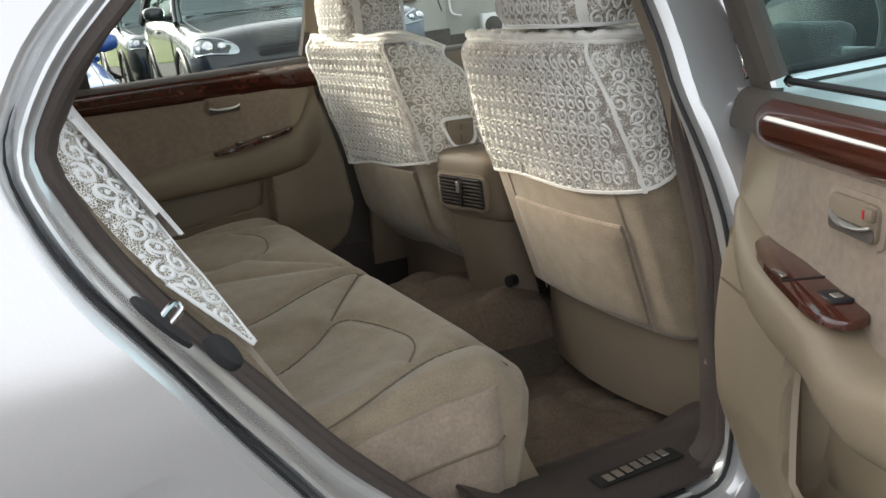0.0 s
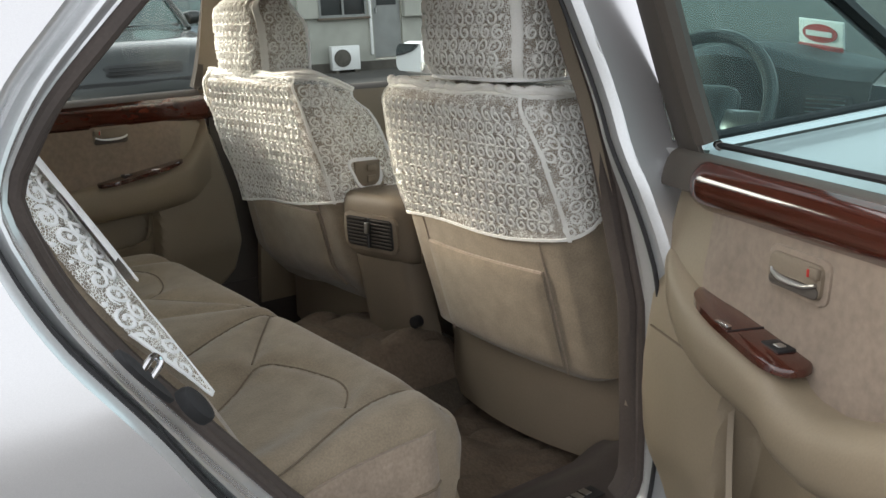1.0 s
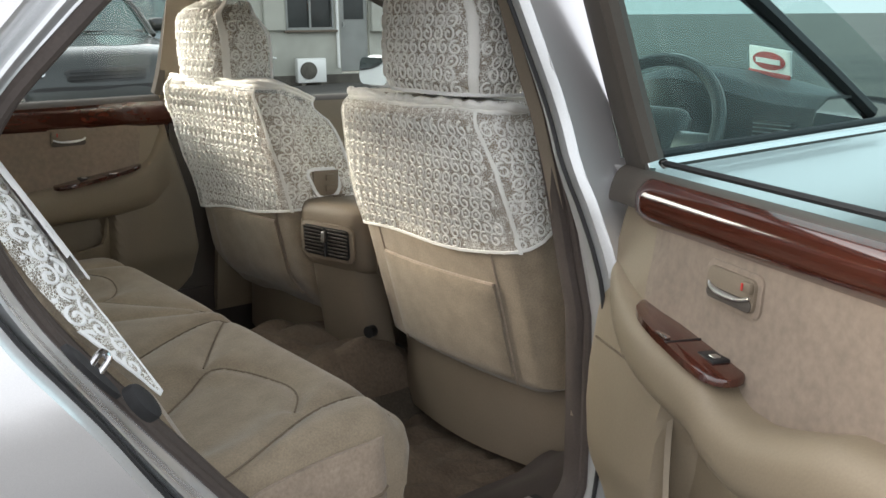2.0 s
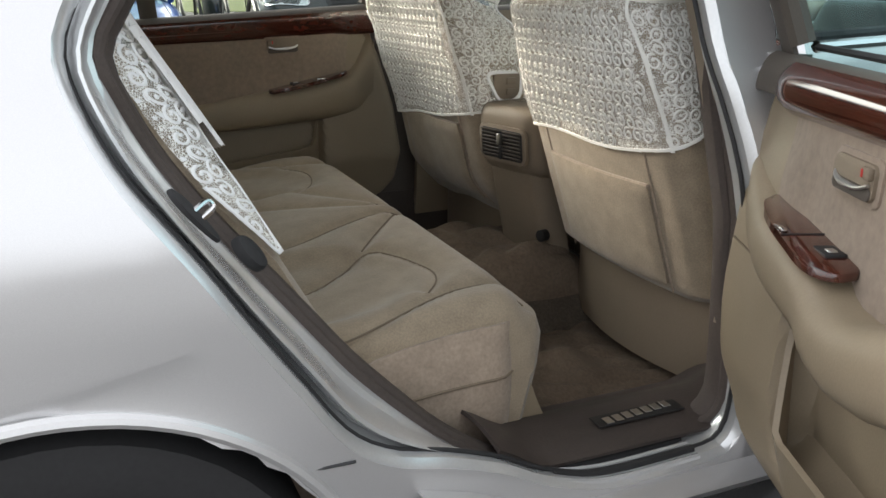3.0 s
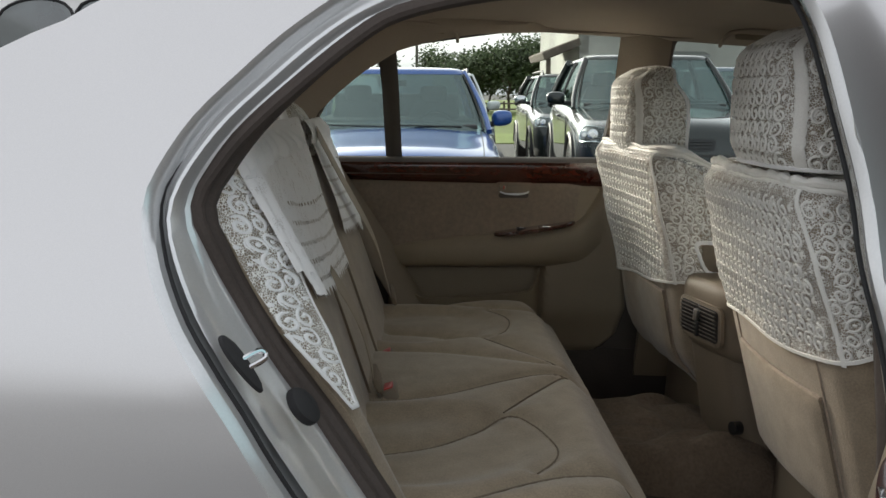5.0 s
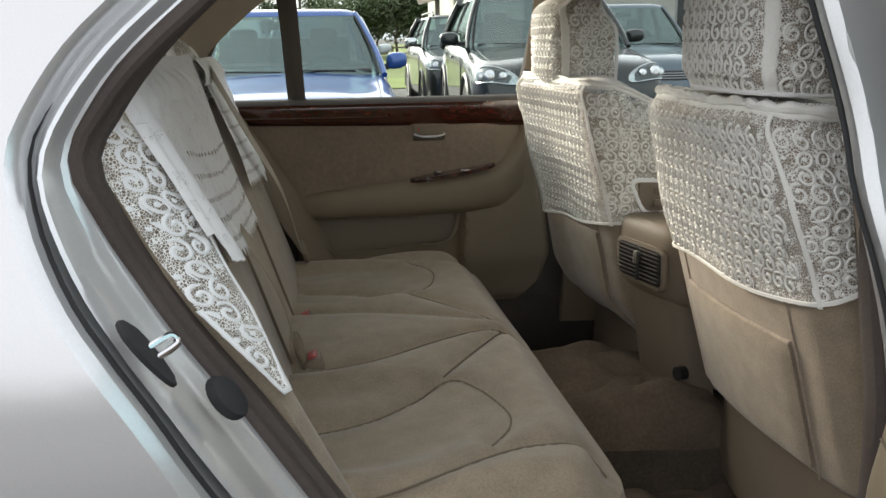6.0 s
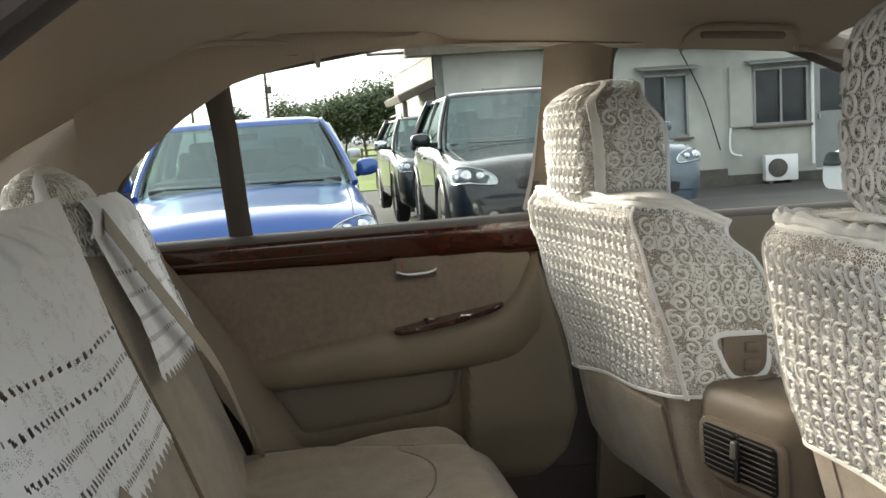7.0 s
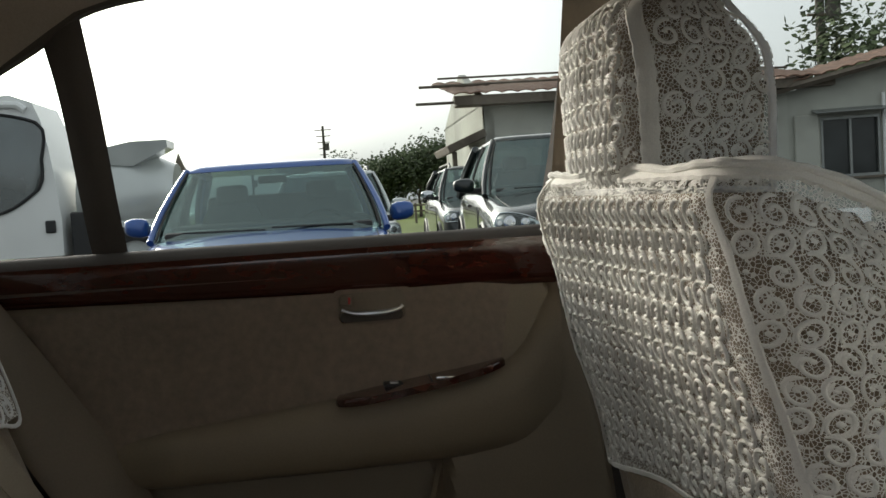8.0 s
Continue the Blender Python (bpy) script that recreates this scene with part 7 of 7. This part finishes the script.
def window_unit(p0, d, nrm, u0, u1, z0, z1, parent, panes=2, mat=None):
    fr = new("window")
    fr.parent, fr.matrix_parent_inverse = parent, parent_world(parent).inverted()
    ang = Matrix.Rotation(math.atan2(d.y, d.x), 4, "Z")
    o = Vector((p0[0], p0[1], 0))
    cx = lambda u, z, w: o + d * u - nrm * w + Vector((0, 0, z))
    for z in (z0, z1):
        part("frame", rbox(cx((u0 + u1) / 2, z, 0.05), (u1 - u0 + 0.06, 0.12, 0.06), 0.005, 1, ang), ALU, fr)
    for k in range(panes + 1):
        part("frame", rbox(cx(u0 + (u1 - u0) * k / panes, (z0 + z1) / 2, 0.05), (0.05, 0.12, z1 - z0), 0.005, 1, ang), ALU, fr)
    for k in range(panes):
        ua, ub = u0 + (u1 - u0) * k / panes, u0 + (u1 - u0) * (k + 1) / panes
        part("pane", rbox(cx((ua + ub) / 2, (z0 + z1) / 2, 0.08 + 0.03 * (k % 2)), (ub - ua - 0.04, 0.012, z1 - z0 - 0.04), 0.0, 1, ang), mat or (CURTAIN if k % 2 else DARKPANE), fr)
    part("sill", rbox(cx((u0 + u1) / 2, z0 - 0.05, -0.03), (u1 - u0 + 0.16, 0.14, 0.05), 0.008, 1, ang), DARKWOOD, fr)
    part("awning", rbox(cx((u0 + u1) / 2, z1 + 0.14, -0.18), (u1 - u0 + 0.36, 0.40, 0.022), 0.006, 1, ang @ Matrix.Rotation(0.22, 4, "X")), ALU, fr)
    return fr


pA, pB, pC = (3.0, 15.7), (9.0, 15.7), (14.6, 14.0)
wa, dA, nA = wall_with_openings(pA, pB, HG, 2.66, [(1.1, 2.3, 1.0, 1.75), (4.26, 5.20, 0.74, 1.98)], 0.18, PLASTER, house, "front_wall")
window_unit(pA, dA, nA, 1.1, 2.3, 1.0, 1.75, house)
window_unit(pA, dA, nA, 4.26, 5.20, 0.74, 1.98, house)
wb, dB, nB = wall_with_openings(pB, pC, HG, 2.55, [(0.62, 1.66, 0.86, 1.98), (1.82, 2.50, -0.12, 2.03), (3.1, 4.8, 0.9, 2.1)], 0.18, PLASTER, house, "side_wing_wall", top1=3.75)
window_unit(pB, dB, nB, 0.62, 1.66, 0.86, 1.98, house, mat=DARKPANE)
window_unit(pB, dB, nB, 3.1, 4.8, 0.9, 2.1, house, mat=DARKPANE)
angB = Matrix.Rotation(math.atan2(dB.y, dB.x), 4, "Z")
def onB(u, z, w):
    return Vector((pB[0], pB[1], 0)) + dB * u - nB * w + Vector((0, 0, z))
door = part("door", rbox(onB(2.16, 0.96, 0.08), (0.66, 0.05, 2.10), 0.01, 1, angB), ALU, house, "pale metal entrance door")
part("door_glass", rbox(onB(2.16, 1.48, 0.05), (0.46, 0.02, 0.85), 0.0, 1, angB), DARKPANE, door)
part("door_handle", rbox(onB(1.90, 0.95, 0.02), (0.03, 0.06, 0.12), 0.01, 1, angB), STEEL, door)
part("shutter_box", rbox(onB(2.80, 1.45, -0.06), (0.55, 0.16, 1.35), 0.02, 1, angB), PLASTER, house, "pale grey shutter box")
part("shutter_box", rbox(onB(0.33, 1.45, -0.04), (0.46, 0.10, 1.25), 0.02, 1, angB), PLASTER, house, "pale grey shutter box")
part("footing", join(rbox((6.0, 15.63, HG + 0.20), (6.0, 0.10, 0.40), 0.01, 1), rbox(onB(2.9, HG + 0.12, -0.03), (5.8, 0.08, 0.26), 0.01, 1, angB)), CONCRETE, house, "dark concrete footing")
wl_, dL, nL = wall_with_openings((3.0, 21.5), (3.0, 15.7), HG, 2.66, [], 0.18, PLASTER, house, "gable_wall")
gb = bmesh.new()
gv = [gb.verts.new(v) for v in ((3.0, 15.72, 2.64), (3.0, 21.5, 2.64), (3.0, 18.6, 3.6), (3.15, 15.72, 2.64), (3.15, 21.5, 2.64), (3.15, 18.6, 3.6))]
for f in ((0, 1, 2), (5, 4, 3), (0, 3, 4, 1), (1, 4, 5, 2), (2, 5, 3, 0)):
    gb.faces.new([gv[k] for k in f])
part("gable", gb, PLASTER, house)
# tile roofs: courses of single tiles
tile_me = {}
def tile_mesh():
    if "m" not in tile_me:
        b = sheet(lambda u, v: (-0.15 + 0.30 * u, -0.18 + 0.36 * v, 0.035 * math.cos((u - 0.5) * math.pi) + 0.0), 6, 1, 0.02)
        bmesh.ops.recalc_face_normals(b, faces=b.faces)
        m_ = bpy.data.meshes.new("tile")
        b.to_mesh(m_)
        b.free()
        m_.materials.append(TILE)
        tile_me["m"] = m_
    return tile_me["m"]
def roof_plane(o, ax, up, nx, ny, parent, single):
    ax, up = Vector(ax).normalized(), Vector(up).normalized()
    nr = ax.cross(up).normalized()
    base = Matrix((ax, up, nr)).transposed().to_4x4()
    rest = []
    for j in range(ny):
        for i in range(nx):
            c = Vector(o) + ax * (0.29 * (i + 0.5)) + up * (0.30 * (j + 0.5)) + nr * (0.03 + 0.008 * random.random())
            m = Matrix.Translation(c) @ base @ Matrix.Rotation(radians(4 + random.uniform(-2, 2)), 4, "X") @ Matrix.Rotation(radians(random.uniform(-2, 2)), 4, "Z")
            if j < single:
                t = new("tile", tile_mesh())
                t.parent, t.matrix_parent_inverse = parent, parent_world(parent).inverted()
                t.matrix_basis = m
            else:
                rest.append(m)
    if rest:
        V, F = [], []
        src_ = tile_mesh()
        for m in rest:
            k = len(V)
            V += [m @ v.co for v in src_.vertices]
            F += [[k + q for q in p.vertices] for p in src_.polygons]
        me = bpy.data.meshes.new("tiles")
        me.from_pydata(V, [], F)
        me.materials.append(TILE)
        ob = new("tiles", me)
        ob.parent, ob.matrix_parent_inverse = parent, parent_world(parent).inverted()
        tagged(ob, "upper tile courses", kind="stuff")
rf = part("roof", join(rbox((6.1, 15.35, 2.70), (7.4, 0.06, 0.16), 0.01, 1), rbox((6.1, 15.55, 2.62), (7.3, 0.5, 0.03), 0.0, 1)), DARKWOOD, house, "worn orange clay tile roof")
slope = Vector((0, 3.3, 0.60))
roof_plane((2.4, 15.28, 2.79), (1, 0, 0), slope, 25, 11, rf, 6)
rake = (onB(5.8, 3.85, -0.35) - onB(-0.3, 2.60, -0.35)).normalized()
roof_plane(onB(-0.3, 2.62, -0.35), tuple(rake), tuple(Vector((-dB.y, dB.x, 0.10))), 20, 10, rf, 5)
part("fascia", sweep([onB(-0.3, 2.55, -0.36), onB(5.8, 3.78, -0.36)], 0.07, 4), DARKWOOD, house)
part("soffit", sheet(lambda u, v: onB(-0.2 + 6.0 * u, 2.56 + 1.2 * u, -0.34 + 0.36 * v), 6, 2, 0.02), PLASTER, house)
for k in range(2):
    part("roof_pole", sweep([(2.0 + 0.2 * k, 15.3 + 0.7 * k, 2.97 + 0.22 * k), (8.8, 15.3 + 0.7 * k, 2.99 + 0.22 * k)], 0.022, 6), DARKWOOD, house)
part("roof_pole", sweep([(1.9, 16.6, 3.12), (3.3, 16.6, 3.12)], 0.03, 6), DARKWOOD, house)
part("roof_pole", sweep([(1.75, 15.9, 2.72), (3.2, 15.9, 2.72)], 0.03, 6), DARKWOOD, house)
part("porch_roof", rbox((2.66, 16.8, 1.98), (0.80, 2.2, 0.16), 0.02, 1, Matrix.Rotation(-0.38, 4, "Y")), DARKWOOD, house)
part("porch_post", rbox((2.42, 15.9, 0.70), (0.09, 0.09, 2.2), 0.01, 1), DARKWOOD, house)
part("drain_pipe", sweep([onB(1.74, 2.4, -0.05), onB(1.75, 0.0, -0.05)], 0.035, 8), WHITE_PAINT, house)
part("cable", sweep(smooth_path([(8.0, 15.6, 2.5), (8.5, 15.6, 1.5), (8.85, 15.6, 0.4)], 16), 0.014, 5), BLACK, house)
ac = thing("air_conditioner", tuple(onB(1.02, HG + 0.02, -0.30)), "white outdoor air conditioning unit by the wall", "air conditioner")
part("casing", rbox(onB(1.02, HG + 0.37, -0.30), (0.64, 0.27, 0.52), 0.02, 2, angB), WHITE_PAINT, ac)
part("fan_grille", slab([(0.19 * math.cos(t), 0.19 * math.sin(t)) for t in [2 * math.pi * k / 28 for k in range(28)]], lambda a, b, w: onB(0.94 + a, HG + 0.37 + b, -0.437 - w), 0.012, 0.004), CONCRETE, ac, "round fan grille")
for du in (-0.22, 0.22):
    part("foot", rbox(onB(1.02 + du, HG + 0.05, -0.30), (0.08, 0.34, 0.12), 0.01, 1, angB), CONCRETE, ac)
part("pipe", sweep(smooth_path([onB(0.30, 0.25, -0.2), onB(0.1, 0.35, -0.10), onB(0.12, 0.8, -0.05), onB(0.25, 1.0, 0.0)], 16), 0.025, 6), WHITE_PAINT, ac)


# ---------------------------------------------------------------- trees, poles, truck
def tree(x, y, h, r, seed, label, leaves=900, leaf=0.22, low=0.22):
    rnd = random.Random(seed)
    t = thing("tree", (x, y, ground_z(x, y)), label, "tree", "trees")
    z0 = ground_z(x, y)
    trunk = [Vector((x + 0.12 * rnd.uniform(-1, 1) * k, y, z0 + h * 0.6 * k / 4)) for k in range(5)]
    bms = [sweep(trunk, 0.1, 8, radii=[0.05 * h * (1 - 0.16 * k) * 0.5 for k in range(5)])]
    ends = []
    for k in range(9):
        a = rnd.uniform(0, 6.28)
        b0 = trunk[2 + k % 3]
        e = Vector((x + r * 0.7 * math.cos(a), y + r * 0.7 * math.sin(a), z0 + h * rnd.uniform(0.5, 0.92)))
        ends.append(e)
        bms.append(sweep([b0, b0.lerp(e, 0.5) + Vector((0, 0, 0.1 * h)), e], 0.05, 5, radii=[0.03 * h * 0.5, 0.02 * h * 0.5, 0.006 * h]))
    part("trunk", join(*bms), BARK, t)
    V, F = [], []
    for k in range(leaves):
        c = rnd.choice(ends) + Vector((rnd.gauss(0, r * 0.30), rnd.gauss(0, r * 0.30), rnd.gauss(0, h * 0.11)))
        c.z = max(c.z, z0 + h * low)
        d = Vector((rnd.uniform(-1, 1), rnd.uniform(-1, 1), rnd.uniform(-0.6, 0.6))).normalized()
        s = d.orthogonal().normalized() * leaf * rnd.uniform(0.5, 1.1)
        d = d * leaf * rnd.uniform(0.8, 1.6)
        n = len(V)
        V += [c - d, c + s, c + d, c - s]
        F.append((n, n + 1, n + 2, n + 3))
    me = bpy.data.meshes.new("crown")
    me.from_pydata(V, [], F)
    me.materials.append(LEAF)
    ob = new("crown", me)
    ob.parent, ob.matrix_parent_inverse = t, parent_world(t).inverted()
    tagged(ob, "green leafy crown")


for i, (x, y, h, r) in enumerate(((2.2, 62, 3.3, 1.6), (3.9, 60, 4.0, 1.7), (5.8, 58, 4.4, 2.0), (7.8, 57, 4.9, 2.2), (5.0, 66, 4.0, 2.6), (0.4, 70, 2.6, 1.5), (9.6, 54, 4.6, 2.0), (3.0, 70, 3.6, 2.4))):
    tree(x, y, h, r, i + 1, "dark green roadside tree", 4200, 0.11, 0.04)
tree(1.2, 88, 5.6, 1.5, 42, "small tree beside a distant pole", 2200, 0.14, 0.2)
tree(-3.4, 88, 5.0, 1.0, 41, "slim conifer beside a distant pole", 1800, 0.13, 0.15)
tree(13.6, 21.5, 4.5, 1.5, 31, "leafy tree behind the tiled roof", 2600, 0.10, 0.3)
tree(15.6, 23.0, 5.6, 1.7, 32, "leafy tree behind the tiled roof", 2600, 0.10, 0.3)


def pole(x, y, h, label, arms=3):
    p = thing("utility_pole", (x, y, ground_z(x, y)), label, "utility pole", "utility poles")
    z = ground_z(x, y)
    part("shaft", sweep([(x, y, z), (x, y, z + h)], 0.14, 10, radii=[0.17, 0.12]), CONCRETE, p)
    for k in range(arms):
        part("crossarm", rbox((x, y - 0.15, z + h - 0.4 - 0.6 * k), (1.6 - 0.2 * k, 0.08, 0.08), 0.01, 1), DARKWOOD, p)
    part("transformer", sweep([(x + 0.3, y - 0.2, z + h - 2.4), (x + 0.3, y - 0.2, z + h - 1.7)], 0.22, 10), CONCRETE, p)
pole(-0.6, 86, 8.9, "distant grey utility pole with crossarms", 5)
pole(-8.5, 95, 6.0, "distant grey utility pole with crossarms", 1)
pole(15.0, 24.5, 8.2, "grey utility pole behind the roof", 4)
for k, (z1_, z2_) in enumerate(((6.6, 7.0), (6.1, 6.4), (5.6, 6.0))):
    wire = thing("power_line", (8.0, 21.0, z1_), "thin black power line sagging between poles", "cable", "power lines")
    part("wire", sweep(smooth_path([(5.0, 20.0, z1_ + 1.2), (8.0, 21.6, z1_ + 0.2), (11.0, 23.0, z2_ + 0.5), (15.0, 24.4, z2_ + 0.6)], 30), 0.018, 5), BLACK, wire)

fence = thing("fence", (4.0, 40.0, -0.2), "weathered field fence along the meadow", "fence")
for k in range(14):
    part("post", rbox((-4 + 1.3 * k, 40.0, 0.25), (0.10, 0.10, 0.95), 0.01, 1), DARKWOOD, fence)
for z in (0.35, 0.62):
    part("rail", rbox((4.4, 39.94, z), (17.2, 0.05, 0.08), 0.01, 1), DARKWOOD, fence)

truck = thing("mixer_truck", (-4.6, 11.5, -0.1), "white mixer truck with grey drum", "truck")
TX, TY = -3.40, 11.2
part("cab", loft([[Vector((TX + a * (1 if a > -1.0 else k1), TY + b, c)) for a, c in [(0.03, 0.55), (0.04, 1.0), (0.01, 1.44), (-0.05, 1.95), (-0.11, 2.28), (-0.20, 2.52), (-0.45, 2.62), (-2.55, 2.60), (-2.74, 2.40), (-3.02, 1.35), (-3.06, 0.55)]] for b, k1 in ((0, 1), (0.08, 1.01), (1.0, 1.01), (1.05, 1))]), WHITE_PAINT, truck, "white cab")
def on_cab(a, b, w):
    return Vector((TX + a, TY - w, b))
for side_win in ([(-1.62, 1.12), (-0.75, 1.12), (-0.30, 1.34), (-0.16, 1.50), (-0.14, 1.75), (-0.20, 2.28), (-1.55, 2.34)], [(-2.92, 1.20), (-1.78, 1.12), (-1.72, 2.30), (-2.66, 2.26)]):
    side_win = [(p.x, p.y) for p in smooth_path([(a, b, 0) for a, b in side_win], 40, True)]
    cw = part("cab_window", slab(side_win, on_cab, 0.012, 0.004), CAB_GLASS, truck, "cab side window reflecting the sky")
    part("window_seal", sweep([on_cab(a, b, 0.012) for a, b in side_win], 0.022, 6, True), BLACK_RUBBER, cw)
part("roof_visor", sweep(smooth_path([on_cab(-2.6, 2.50, 0.02), on_cab(-0.55, 2.50, 0.02), on_cab(-0.28, 2.42, 0.02)], 20), 0.05, 8), WHITE_PAINT, truck)
part("cab_handle", rbox((TX - 0.10, TY - 0.015, 0.93), (0.13, 0.03, 0.16), 0.02, 1), BLACK, truck)
part("cab_step", rbox((TX - 0.9, TY + 0.2, 0.45), (1.6, 0.5, 0.12), 0.02, 1), BLACK, truck)
drum = [(0.10, 0.60), (0.25, 0.80), (0.5, 0.88), (0.8, 0.84), (1.1, 0.68), (1.35, 0.50)]
part("drum", loft([[Vector((TX + dx, TY + 1.05 + r_ * math.cos(t), 1.20 + 0.05 * dx + r_ * 0.85 * math.sin(t))) for t in [2 * math.pi * k / 24 for k in range(24)]] for dx, r_ in drum]), PALE_PAINT, truck, "pale grey mixing drum")
part("chute", loft([[Vector((TX + dx, TY + 0.6 + a, z + b)) for a, b in ((-0.25, 0.0), (0.25, 0.0), (0.30, hh), (-0.30, hh))] for dx, z, hh in ((0.45, 1.70, 0.20), (0.9, 1.66, 0.32), (1.36, 1.88, 0.10))]), PALE_PAINT, truck, "loading chute")
part("chassis", rbox((TX + 0.4, TY + 1.05, 0.62), (2.4, 0.9, 0.25), 0.02, 1), BLACK, truck)
part("tool_box", rbox((TX + 0.3, TY + 0.3, 0.8), (0.35, 0.5, 0.6), 0.02, 1), BLACK, truck)
part("side_guard", rbox((TX + 0.9, TY + 0.12, 0.72), (0.9, 0.06, 0.45), 0.01, 1), PALE_PAINT, truck)
for dx in (-2.2, 0.9):
    for dy in (0.15, 1.85):
        wv_ = part("wheel", tyre([(0.26, -0.12), (0.42, -0.13), (0.46, -0.08), (0.46, 0.08), (0.42, 0.13), (0.26, 0.12)], (TX + dx, TY + dy, 0.42), 28), BLACK_RUBBER, truck)
steeple = thing("steeple", (-13.55, 80, -0.36), "small dark steeple far beyond the car park", "tower")
part("shaft", rbox((-13.55, 80, 2.1), (1.05, 1.0, 5.0), 0.02, 1), CONCRETE, steeple)
part("eaves", loft([[Vector((-13.5 + r_ * math.cos(t), 80 + r_ * math.sin(t), z)) for t in [math.pi / 4 + math.pi / 2 * k for k in range(4)]] for z, r_ in ((4.62, 1.45), (4.80, 0.95))]), DARKWOOD, steeple)
part("spire", loft([[Vector((-13.5 + r_ * math.cos(t), 80 + r_ * math.sin(t), z)) for t in [math.pi / 4 + math.pi / 2 * k for k in range(4)]] for z, r_ in ((4.80, 0.80), (5.2, 0.5), (6.3, 0.04))]), DARKWOOD, steeple)
